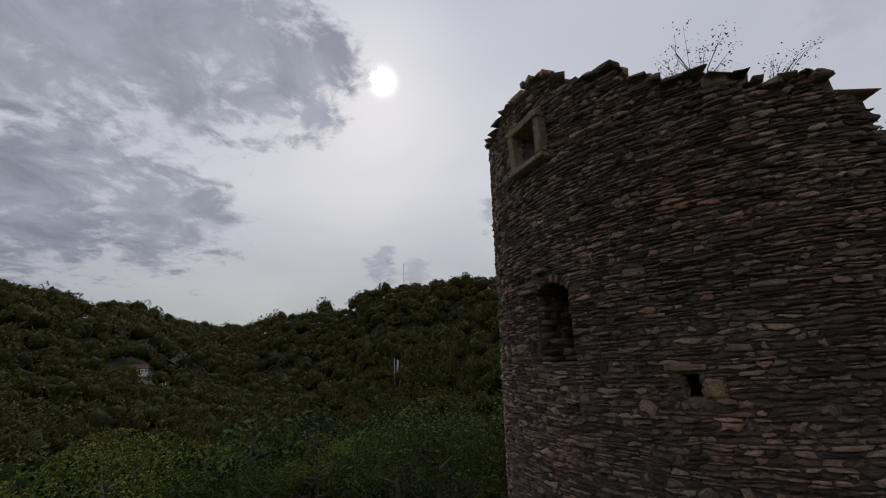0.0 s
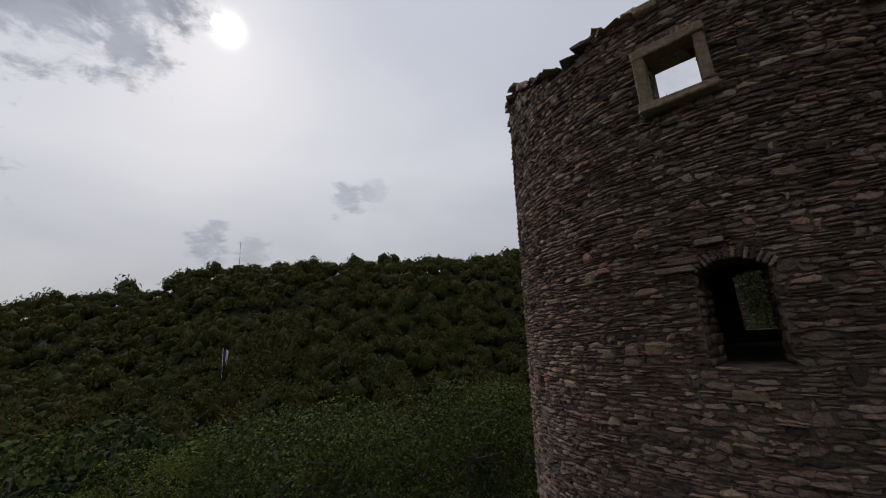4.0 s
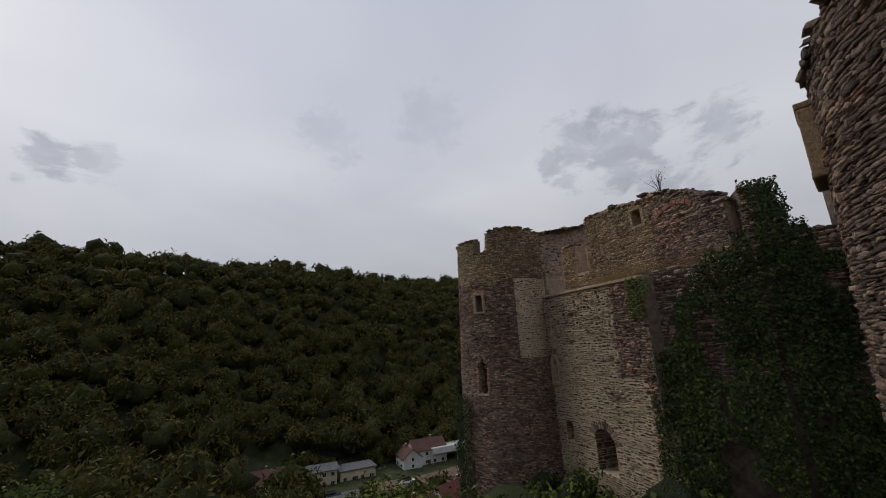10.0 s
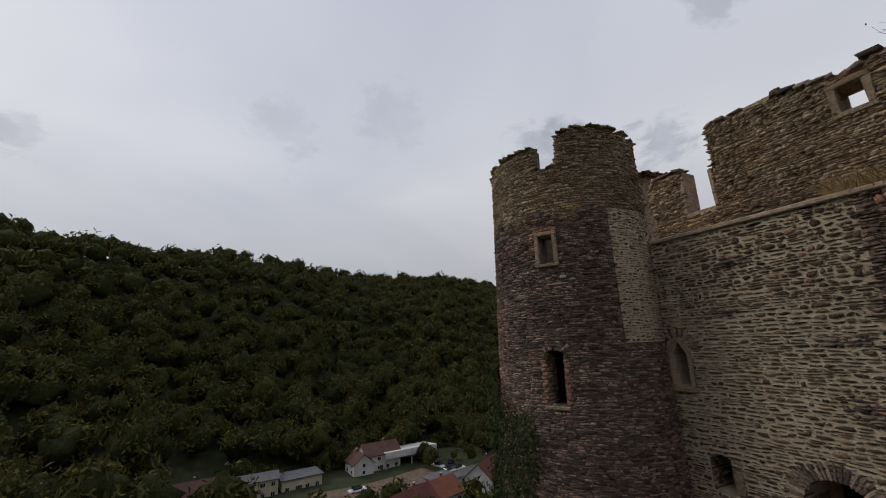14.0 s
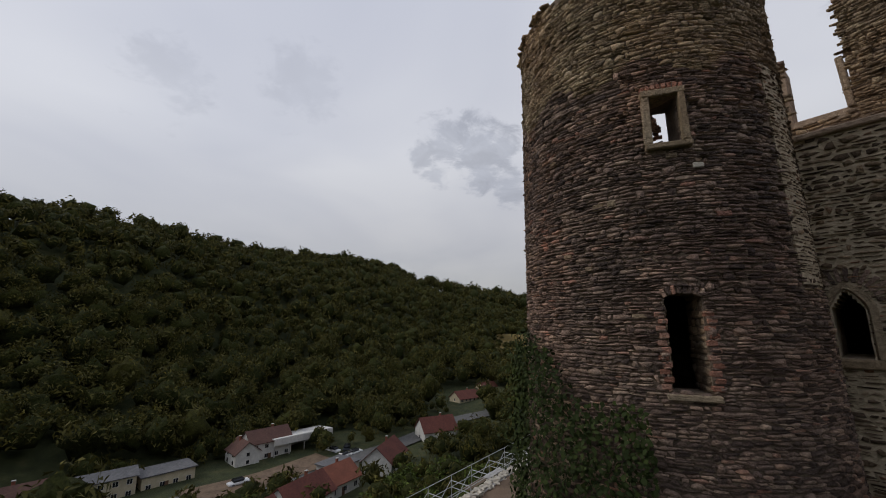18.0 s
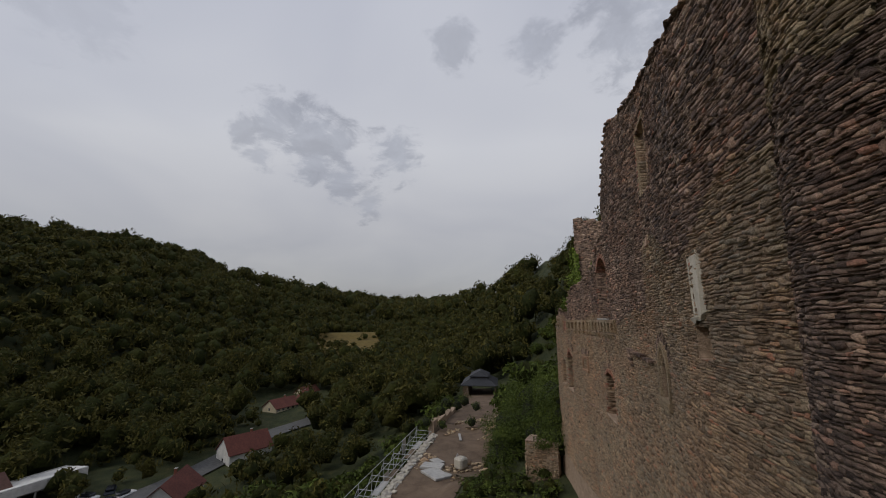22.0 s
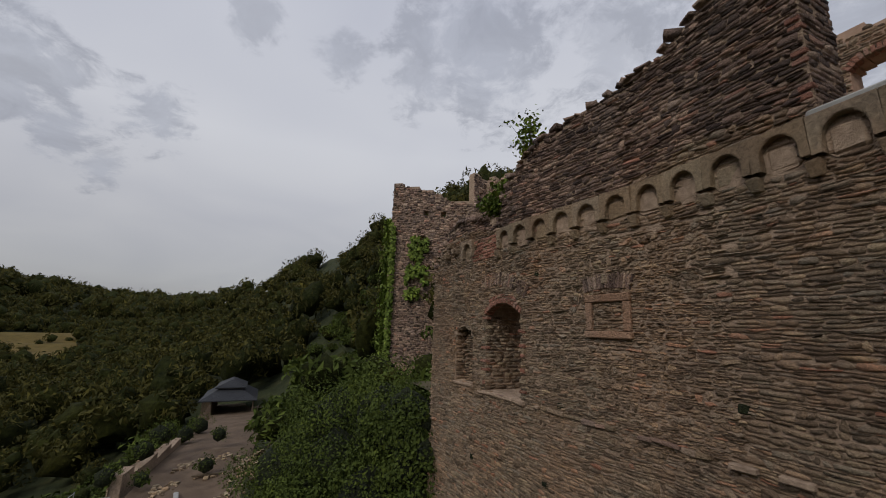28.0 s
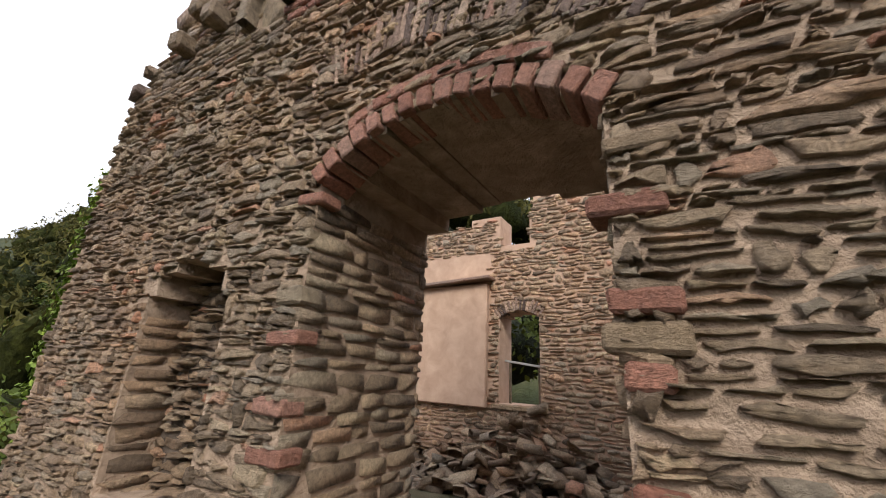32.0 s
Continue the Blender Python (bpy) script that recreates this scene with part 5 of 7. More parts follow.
south_wall = thing("south_wall", "inner hall wall of rubble with pinkish plaster", "wall", "structure")
backing("core", FR, 0, FR.s[-1], -4.5, top_R, holes_R, 0.6, plaster_mat, south_wall)
facing(FR, ur(0.5), ur(15.5), -4.0, top_R, holes_R, [MATS["Q"]], south_wall, 55, long=(0.09, 0.34), tall=(0.045, 0.10), proud=0.014, gap=0.012, skip=lambda u, z: (ur(9.75) < u < ur(13.5) and -2.6 < z) and z < 0.1)
fan(FR, holes_R[0], south_wall, "voussoir", edge_slate, (0.05, 0.22), 0.2, 0.02, 30)
fan(FR, holes_R[1], south_wall, "brick", brick_mat, (0.07, 0.16), 0.2, 0.03, 31)
slab(FR, ur(9.17), -2.71, 1.0, 0.09, south_wall, "sill", sandstone, 0.05, 0.4, "pale sill")
part("plaster_panel", bevel_box(-1.2, 1.2, -0.02, 0.12, -2.45, -0.25, 0.02), plaster_mat, south_wall, "smooth pinkish plastered projection", frame_at(FR, ur(10.95), -0.3))
part("slate_cover", bevel_box(-1.3, 1.3, -0.02, 0.28, -0.25, -0.19, 0.01), edge_slate, south_wall, "small slate cover over the plaster", frame_at(FR, ur(10.95), -0.3) @ Matrix.Rotation(0.05, 4, "Y"))
for i, x in enumerate((8.8, 9.54)):
    part("railing_post", bevel_box(-0.02, 0.02, -0.02, 0.02, -2.72, -1.95, 0.004), wood_mat, south_wall, "", frame_at(FR, ur(x) + (0.1 if i == 0 else -0.1), 0, -0.3))
part("handrail", bevel_box(-0.45, 0.45, -0.03, 0.03, -0.02, 0.02, 0.006), concrete_mat, south_wall, "pale handrail", frame_at(FR, ur(9.17), -1.98, -0.3) @ Matrix.Rotation(-0.12, 4, "Y"))
bm = bmesh.new()
nu, nw = 44, 14
grid = []
for i in range(nu + 1):
    row = []
    for j in range(nw + 1):
        u = QB - 6 + i * 0.5
        p, t, n = FQ.at(u, 0, -1.0 - j * 0.6)
        hgt = -3.75 + 0.12 * noise.noise(Vector((p[0] * 0.9, p[1] * 0.9, 0))) + (0.5 * max(0, j - 9) / 5 * max(0, noise.noise(Vector((p[0] * 0.5, p[1] * 0.5, 3))) + 0.3))
        row.append(bm.verts.new((p[0], p[1], hgt)))
    grid.append(row)
for i in range(nu):
    for j in range(nw):
        bm.faces.new((grid[i][j], grid[i][j + 1], grid[i + 1][j + 1], grid[i + 1][j]))
bmesh.ops.recalc_face_normals(bm, faces=bm.faces)
for f in bm.faces:
    f.smooth = True
moss_mat = rough_mat("mossy_earth", (0.055, 0.055, 0.022), (0.15, 0.115, 0.07), 1.6, 24, 0.8, 0.05)
floor = tagged(part("floor", bm, moss_mat, None), "mossy earthen floor of the roofless hall", "floor", kind="structure")
# rubble heap against the inner wall
rng = np.random.default_rng(8)
heap = thing("rubble_heap", "heap of fallen slate rubble on the hall floor", "rubble", "stuff")
vs = []
for i in range(420):
    u, d = ur(rng.uniform(7.0, 12.5)), rng.uniform(0.05, 1.6)
    p, t, n = FR.at(u, -3.75 + max(0, (1.5 - d)) * rng.uniform(0.1, 0.85) * (0.6 + 0.4 * math.sin(u * 2)), d)
    a = rng.uniform(0, 6.28)
    t2, n2 = np.array((math.cos(a), math.sin(a), rng.normal(0, 0.3))), np.array((-math.sin(a), math.cos(a), rng.normal(0, 0.3)))
    k = STONES[rng.integers(0, 24)]
    vs.append(p + k[:, 0:1] * rng.uniform(0.12, 0.4) * t2 + k[:, 1:2] * 0.05 * n2 + k[:, 2:3] * rng.uniform(0.05, 0.14) * np.array((0, 0, 1)))
part("stones", mesh_of("stones", np.concatenate(vs), (STONE_FACES[None] + (np.arange(len(vs)) * 12)[:, None, None]).reshape(-1, 4)), MATS["Q"][0], heap)

# ---- ivy, climbers and shrubs on the walls ----
def ivy(name, label, face, spread, seed, count, size, mat, bulge=0.2, top=None):
    """Leaves over a wall. spread: function of the generator giving u, z and depth."""
    rng = np.random.default_rng(seed)
    pts, nrm = [], []
    for _ in range(count):
        u, z, d = spread(rng)
        p, t, n = face.at(u, z, d)
        pts.append(p)
        nrm.append(n + np.array((0, 0, 0.35)))
    v, f = leaf_quads(rng, np.array(pts), np.array(nrm), size, 0.45)
    ob = thing(name, label, "ivy", "stuff")
    part("leaves", mesh_of("leaves", v, f), mat, ob)
    return ob


def lumpy(u, z, seed):
    return noise.noise(Vector((u * 0.8, z * 0.8, seed))) + 0.5 * noise.noise(Vector((u * 2.1, z * 2.1, seed)))


def ivy_B(rng):
    while True:
        dg, z = rng.uniform(62, 150), rng.uniform(-6, -0.1)
        lim = -0.45 + 0.5 * lumpy(ub(dg), z, 1) - abs(dg - 100) ** 1.6 / 500
        if z < lim:
            return ub(dg), z, abs(rng.normal(0.03, 0.10)) + max(0, 0.10 + 0.12 * lumpy(ub(dg), z, 2))


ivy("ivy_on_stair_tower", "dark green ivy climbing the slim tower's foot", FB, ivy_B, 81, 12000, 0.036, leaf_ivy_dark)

FI = Line([(12.75, 7.3), (11.95, 4.55), (11.95, 3.55), (11.3, -1.5), (8.0, -2.0)], -1)
top_I = profile([(0, 2.3), (2.3, 2.5), (2.8, 2.7), (2.86, 4.15), (3.55, 4.2), (3.62, 3.0), (4.6, 2.9), (4.7, 4.3), (5.6, 4.3), (5.7, 2.8), (12, 2.5)])
ruin_wall = thing("ivy_covered_wall", "ruined wall with battlements under thick ivy", "wall", "structure")
backing("core", FI, 0, 11.5, -5.0, top_I, [], 0.8, mortar_A, ruin_wall)
facing(FI, 0, 6.0, -0.5, top_I, [], [MATS["A"]], ruin_wall, 57, long=(0.1, 0.4), tall=(0.05, 0.1))


def ivy_W(rng):
    while True:
        u, z = rng.uniform(0.25, 9), rng.uniform(-5, 4.2)
        lim = top_I(u) + 0.08 + (0.0 if u > 1.6 else -1.2 + 0.5 * u)
        if u < 2.2 and z > -0.2 + 2.2 * (u - 0.25) * 0.8 + 0.5 * lumpy(u, z, 5):
            continue
        if z < lim and lumpy(u, z, 6) > -0.42:
            return u, z, abs(rng.normal(0.06, 0.12)) + max(0, 0.25 + 0.28 * lumpy(u, z, 7) + 0.10 * max(0, -z))


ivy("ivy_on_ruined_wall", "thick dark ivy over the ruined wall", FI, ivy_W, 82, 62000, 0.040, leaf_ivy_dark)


def ivy_P(rng):
    while True:
        u, z = rng.uniform(4.6, 5.4), rng.uniform(1.1, 2.2)
        if lumpy(u, z, 9) > -0.1:
            return u, z, abs(rng.normal(0.05, 0.08))


ivy("ivy_under_ledge", "sprig of ivy below the grassy ledge", FP, ivy_P, 83, 700, 0.032, leaf_ivy)


def blobs(name, label, rows, seed, leaf, per, size, category="bush", kind=""):
    """A shrub of leaf clumps round several centres: rows of x, y, z, radius."""
    rng = np.random.default_rng(seed)
    ob = thing(name, label, category, kind)
    vs, cs = [], []
    cv, cf = ico()
    for x, y, z, r in rows:
        n = int(per * r * r)
        p, w = crown_points(rng, n, 9, 0.95)
        v, f = leaf_quads(rng, p * r * 1.15 + np.array((x, y, z)), w, size)
        vs.append(v)
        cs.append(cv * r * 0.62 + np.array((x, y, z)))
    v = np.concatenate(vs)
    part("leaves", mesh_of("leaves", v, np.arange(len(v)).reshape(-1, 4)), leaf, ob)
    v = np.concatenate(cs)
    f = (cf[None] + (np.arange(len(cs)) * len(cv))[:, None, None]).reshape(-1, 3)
    # dark lumps within the leaves, their colour standing for the shade there
    part("inner_shade", mesh_of("inner_shade", v, f), hollow_shade_mat, ob)
    return ob


blobs("ivy_thicket", "tall thicket of ivy and brambles against the hall's corner", [(37.3, -0.2, -5.6, 1.7), (38.6, -1.0, -5.0, 2.0), (40.3, -1.8, -5.2, 2.2), (38.8, 0.4, -7.2, 2.0), (41.5, -0.6, -7.0, 2.5), (43.5, -2.6, -6.0, 2.6), (36.6, 0.9, -6.8, 1.3), (45.5, -4, -6.5, 2.8), (47, -2.5, -8.5, 2.5), (43, 0.2, -9, 2.2), (36.4, 0.55, -5.2, 0.8), (36.5, 0.5, -4.3, 0.6)], 91, leaf_ivy, 1900, 0.055)


def sprig(name, label, at, height, spread, leaves, size, seed, leaf, twigs=9):
    """A small shrub: bare twigs from one root, leaves near their ends."""
    rng = np.random.default_rng(seed)
    ob = thing(name, label, "shrub", at=Matrix.Translation(at))
    bm = bmesh.new()
    ends = []
    for _ in range(twigs):
        a, l = rng.uniform(0, 6.28), height * rng.uniform(0.5, 1.05)
        d = spread * rng.uniform(0.2, 1.0)
        pts = [Vector((0, 0, -0.1)), Vector((math.cos(a) * d * 0.3, math.sin(a) * d * 0.3, l * 0.4)), Vector((math.cos(a) * d * 0.7, math.sin(a) * d * 0.7, l * 0.75)), Vector((math.cos(a + 0.3) * d, math.sin(a + 0.3) * d, l))]
        tube(bm, pts, [0.012 * height, 0.009 * height, 0.005 * height, 0.002 * height], 4)
        ends += pts[1:]
        for k in range(3):
            q = pts[2] + Vector(rng.normal(0, 0.16 * height, 3))
            tube(bm, [pts[1 + k % 2], q], [0.005 * height, 0.002 * height], 3)
            ends.append(q)
    part("branchwork", bm, bark_mat, ob)
    if leaves:
        c = np.array([tuple(e) for e in ends])[rng.integers(0, len(ends), leaves)] + rng.normal(0, 0.09 * height, (leaves, 3))
        v, f = leaf_quads(rng, c, np.tile((0, 0, 1.0), (leaves, 1)), size, 0.8)
        part("leaves", mesh_of("leaves", v, f), leaf, ob)
    return ob


def on(face, u, z, out=-0.25):
    return tuple(face.at(u, z, out)[0])


sprig("wall_shrub", "airy shrub growing on the tower's broken rim", on(FA, ua(232), top_A(ua(232))), 0.55, 0.4, 420, 0.011, 101, leaf_near, 10)
sprig("wall_shrub", "low airy shrub on the tower's broken rim", on(FA, ua(243), top_A(ua(243))), 0.35, 0.4, 260, 0.010, 102, leaf_near, 8)
sprig("wall_shrub", "thorny shrub on the tower's rim", on(FA, ua(252), top_A(ua(252))), 0.3, 0.3, 180, 0.010, 103, leaf_near, 8)
sprig("bare_shrub", "leafless dry shrub on the ruined wall top", on(FPU, 5.1, 4.95), 0.8, 0.5, 40, 0.02, 104, leaf_near, 11)
sprig("bare_shrub", "dry twigs inside the tower's rim", (5.2, 3.1, 2.2), 1.4, 1.3, 0, 0.02, 105, leaf_near, 16)
sprig("maple_sapling", "bright green sapling rooted in the wall top", on(FQ, uq(8.62), 1.0), 0.85, 0.55, 950, 0.06, 106, leaf_bright, 9)
sprig("maple_sapling", "slender bright green sapling on the wall top", on(FQ, uq(7.45), 2.05), 1.25, 0.2, 380, 0.055, 107, leaf_bright, 5)
sprig("wall_shrub", "green shrub on the ivy wall", on(FI, 2.6, 2.7), 0.5, 0.4, 200, 0.035, 108, leaf_near, 7)


def tufts(name, label, face, us, z, count, seed, height, colour):
    rng = np.random.default_rng(seed)
    v = []
    for _ in range(count):
        u, d = rng.uniform(*us), rng.uniform(-0.6, 0.06)
        p, t, n = face.at(u, z + rng.normal(0, 0.03), d)
        h = height * rng.uniform(0.4, 1.2)
        lean = rng.normal(0, 0.45, 2) * h
        s = t * 0.006
        tip = p + np.array((lean[0], lean[1], h)) + n * 0.1 * h
        v += [p - s, p + s, tip + s * 0.2, tip - s * 0.2]
    ob = thing(name, label, "grass", "stuff")
    part("blades", mesh_of("blades", v, np.arange(len(v)).reshape(-1, 4)), colour, ob)


dry_mat = rough_mat("dry_grass", (0.22, 0.14, 0.06), (0.36, 0.25, 0.12), 8)
tufts("dry_grass", "dry straw-coloured grass hanging on the ledge", FPU, (3.9, 6.9), 2.45, 2600, 111, 0.35, dry_mat)
tufts("dry_grass", "dry straw-coloured grass on the wall's ledge", FP, (3.6, 4.9), 2.2, 1200, 112, 0.3, dry_mat)

# ---- the far ruined tower with climbers ----
# the face looks north, towards the valley
top_V = profile([(0, 14.0), (5.0, 15.0), (6, 14.8), (10.5, 13.6), (11.0, 12.8), (14, 12.4), (20, 11)])
holes_V = [Hole(8.0, 9.2, 6.6, 8.2, "arch", 0.5), Hole(8.6, 9.2, 11.0, 11.6), Hole(10.6, 11.2, 10.8, 11.4)]
far_tower = thing("far_ruined_keep", "distant ruined keep of grey rubble with climbers", "castle wall", "structure")
FVn = Line([(61.6, -25.4), (58.3, -21.6), (53.0, -23.9), (46.0, -27.0), (40.0, -28.0)], -1)
backing("core", FVn, 0, FVn.s[-1], -8.0, top_V, holes_V, 1.2, mortar_Q, far_tower, 0.5)
facing(FVn, 0, FVn.s[-1], -6.0, top_V, holes_V, [MATS["A"]], far_tower, 58, long=(0.3, 0.8), tall=(0.12, 0.26), proud=0.06, gap=0.03)
FK = Line([(50.4, -26.5), (49.8, -28.6), (46.6, -28.4), (46.2, -30.5)], -1)
pier = thing("ruined_wall_pier", "tall stub of rubble wall beside the far keep", "castle wall", "structure")
backing("core", FK, 0, FK.s[-1], -6, lambda u: 16.2 + 0.3 * math.sin(u * 3), [], 0.9, mortar_Q, pier, 0.4)
facing(FK, 0, FK.s[-1], 0, lambda u: 16.2 + 0.3 * math.sin(u * 3), [], [MATS["A"]], pier, 59, long=(0.3, 0.8), tall=(0.12, 0.26), proud=0.06, gap=0.03)


def vine_V(rng):
    while True:
        u, z = rng.uniform(2.0, 9.5), rng.uniform(-6, 12.5)
        if (2.4 < u < 5.6 and z < 10.5 + lumpy(u, z, 3) * 2) or (7.0 < u < 9.5 and 1.5 < z < 8.5 and lumpy(u, z, 4) > -0.1):
            return u, z, abs(rng.normal(0.1, 0.45))


ivy("climber_on_keep", "yellow-green climber hanging over the far keep", FVn, vine_V, 84, 6000, 0.2, leaf_bright)

blobs("yard_shrub", "dark leafy shrub beyond the inner window", [(31.6, -6.2, -1.6, 1.3), (33.2, -7.4, -1.8, 1.5), (30.4, -7.2, -0.6, 1.6), (32.4, -9.0, 0.4, 1.8)], 97, leaf_ivy, 500, 0.08)


# ---- closed boxes added to keep the small windows dark ----
def blackout_box(face, u, half, z0, z1, y0, y1):
    """An unseen box added behind a wall to keep light out: three walls, a floor and a ceiling."""
    room = thing("window_blackout", "closed box added behind windows to keep them dark", "room", "structure")
    m = frame_at(face, u, 0)
    part("back_wall", bevel_box(-half, half, y1 - 0.2, y1, z0, z1, 0), mortar_A, room, "", m)
    for s in (-1, 1):
        a, b = sorted((s * half, s * (half - 0.2)))
        part("side_wall", bevel_box(a, b, y1 + 0.003, y0, z0, z1, 0), mortar_A, room, "", m)
    part("vault", bevel_box(-half + 0.203, half - 0.203, y1 + 0.003, y0, z1 - 0.2, z1 - 0.003, 0), mortar_A, room, "", m)
    part("floor", bevel_box(-half + 0.203, half - 0.203, y1 + 0.003, y0, z0, z0 + 0.2, 0), earth_mat, room, "", m)


blackout_box(FP, 2.3, 2.1, -4.4, 2.0, -1.31, -3.6)
blackout_box(FQ, uq1(2.7), 1.5, -2.6, 0.44, -0.43, -3.2)


# ---- near trees and the woods under the castle ----
def tree_kind(seed, leaves, size):
    """Trunk with limbs, and a crown of leaf clumps, about ten metres high: two meshes."""
    rng = np.random.default_rng(seed)
    bm = bmesh.new()
    tube(bm, [(0, 0, -1.0), (0.1, 0, 2), (0.05, 0.15, 5), (0.1, 0, 8)], [0.26, 0.2, 0.14, 0.05], 7)
    pts, nrm = [], []
    for k in range(9):
        a, z = rng.uniform(0, 6.28), rng.uniform(3.0, 7.8)
        l = rng.uniform(1.6, 3.0) * (1.1 - (z - 3) / 9)
        e = Vector((math.cos(a) * l, math.sin(a) * l, z + rng.uniform(0.3, 1.4)))
        tube(bm, [(0.06, 0.05, z), (e.x * 0.5, e.y * 0.5, z + 0.25), tuple(e)], [0.09, 0.06, 0.02], 5)
        n = leaves // 9
        w = rng.normal(0, 1, (n, 3))
        w[:, 2] = np.abs(w[:, 2]) - 0.3
        w /= np.linalg.norm(w, axis=1)[:, None]
        rad = rng.uniform(1.1, 1.8)
        pts.append(np.array(e) + w * rad * rng.uniform(0.55, 1.05, n)[:, None] * np.array((1, 1, 0.75)))
        nrm.append(w)
    n = leaves // 5
    w = rng.normal(0, 1, (n, 3))
    w[:, 2] = np.abs(w[:, 2])
    w /= np.linalg.norm(w, axis=1)[:, None]
    pts.append(np.array((0, 0, 7.2)) + w * 2.0)
    nrm.append(w)
    trunk = bpy.data.meshes.new("trunk")
    bm.to_mesh(trunk)
    bm.free()
    trunk.materials.append(bark_mat)
    v, f = leaf_quads(rng, np.concatenate(pts), np.concatenate(nrm), size)
    return trunk, mesh_of("crown", v, f, [leaf_tree])


KINDS = [tree_kind(200 + k, 6200, 0.054) for k in range(4)] + [tree_kind(210 + k, 1100, 0.16) for k in range(4)]
rng = np.random.default_rng(33)
spots = []
tries = 0
# treetop limits by heading, set so trees stay below the camera's sight lines
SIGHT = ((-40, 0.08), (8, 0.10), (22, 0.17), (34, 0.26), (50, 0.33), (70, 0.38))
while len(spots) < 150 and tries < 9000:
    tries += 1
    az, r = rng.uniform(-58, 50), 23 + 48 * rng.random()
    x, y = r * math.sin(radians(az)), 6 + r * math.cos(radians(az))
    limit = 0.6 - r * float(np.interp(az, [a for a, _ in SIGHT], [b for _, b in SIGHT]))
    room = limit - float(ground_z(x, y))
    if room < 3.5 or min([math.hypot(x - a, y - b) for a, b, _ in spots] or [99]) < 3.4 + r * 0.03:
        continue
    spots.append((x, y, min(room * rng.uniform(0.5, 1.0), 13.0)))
for x, y, top in ((1.8, 12.6, -1.5), (3.6, 11.4, -1.6), (4.8, 10.4, -1.2), (6.6, 11.2, -1.7), (8.2, 11.6, -2.4), (5.5, 12.6, -2.0), (7.4, 13.6, -2.7), (9.0, 14.2, -3.4), (10.6, 15.0, -3.8), (8.0, 15.6, -3.6), (0.6, 15.0, -1.8), (3.2, 15.6, -2.6), (5.4, 16.6, -3.4)):
    spots.append((x, y, top - float(ground_z(x, y))))
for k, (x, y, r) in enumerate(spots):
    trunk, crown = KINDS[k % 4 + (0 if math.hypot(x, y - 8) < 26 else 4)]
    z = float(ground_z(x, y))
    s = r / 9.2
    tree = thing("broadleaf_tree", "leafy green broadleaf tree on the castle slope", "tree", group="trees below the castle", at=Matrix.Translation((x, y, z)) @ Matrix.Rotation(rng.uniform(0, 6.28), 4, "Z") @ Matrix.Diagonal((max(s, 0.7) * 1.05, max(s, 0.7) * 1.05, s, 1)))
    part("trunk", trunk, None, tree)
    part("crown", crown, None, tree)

# shrubs on the slope between castle and village
rows = []
rng = np.random.default_rng(34)
while len(rows) < 900:
    az, r = rng.uniform(30, 118), rng.uniform(15, 84)
    x, y = CENTRE[0] + r * math.sin(radians(az)), CENTRE[1] + r * math.cos(radians(az))
    # keep the terrace and its path clear
    side = (x - 39.2) * 0.636 + (y - 16.6) * 0.771
    if side < (1.9 if x < 60 else 1.0) or (x < 26 and y < 20):
        continue
    if any(math.hypot(x - a, y - b) < c for a, b, c in CLEARINGS):
        continue
    rad = rng.uniform(1.3, 3.0)
    rows.append((x, y, float(ground_z(x, y)) + rad * 0.2, rad, rad * 1.5))
forest("slope_scrub", "dense bright green scrub on the slope above the village", rows, 35, leaf_near, 150, 0.19)
rows = []
while len(rows) < 260:
    az, r = rng.uniform(108, 136), rng.uniform(24, 92)
    x, y = CENTRE[0] + r * math.sin(radians(az)), CENTRE[1] + r * math.cos(radians(az))
    if (x - 39.2) * 0.636 + (y - 16.6) * 0.771 > (-9.8 if x < 58 else -7.6) or r < 27:
        continue
    rad = rng.uniform(1.4, 2.8)
    rows.append((x, y, float(ground_z(x, y)), rad, rad * 1.6))
forest("hillfoot_scrub", "dark green scrub at the foot of the castle hill", rows, 36, leaf_near, 330, 0.14)
rows = []
while len(rows) < 330:
    x, y = rng.uniform(21, 48), rng.uniform(-1, 19)
    off = (x - 26.3) * 0.504 + (y - 6.44) * 0.864
    if off < 1.2 or off > 9 or (x > 37 and (x - 39.2) * 0.636 + (y - 16.6) * 0.771 > -8.2):
        continue
    rad = rng.uniform(0.4, 0.95)
    rows.append((x, y, float(ground_z(x, y)), rad, rad * 1.2))
forest("wall_foot_scrub", "low brown-green scrub below the hall wall", rows, 37, leaf_near, 140, 0.15)
blobs("shrub_by_west_wall", "leafy green shrub at the foot of the west wall", [(13.4, 9.4, -3.6, 0.9), (12.3, 9.6, -3.9, 1.1), (14.6, 10.6, -3.9, 0.7), (11.3, 8.4, -3.7, 1.2), (11.2, 7.2, -3.0, 1.0), (10.2, 9.8, -4.3, 1.4), (12.8, 11.5, -4.7, 1.2)], 92, leaf_near, 520, 0.075)
blobs("robinia_top", "feathery bright green treetop below the tower", [(1.0, 7.2, -4.6, 1.0), (0.2, 8.2, -5.2, 1.3), (1.8, 9.2, -5.3, 1.2)], 93, leaf_near, 420, 0.09, "tree")

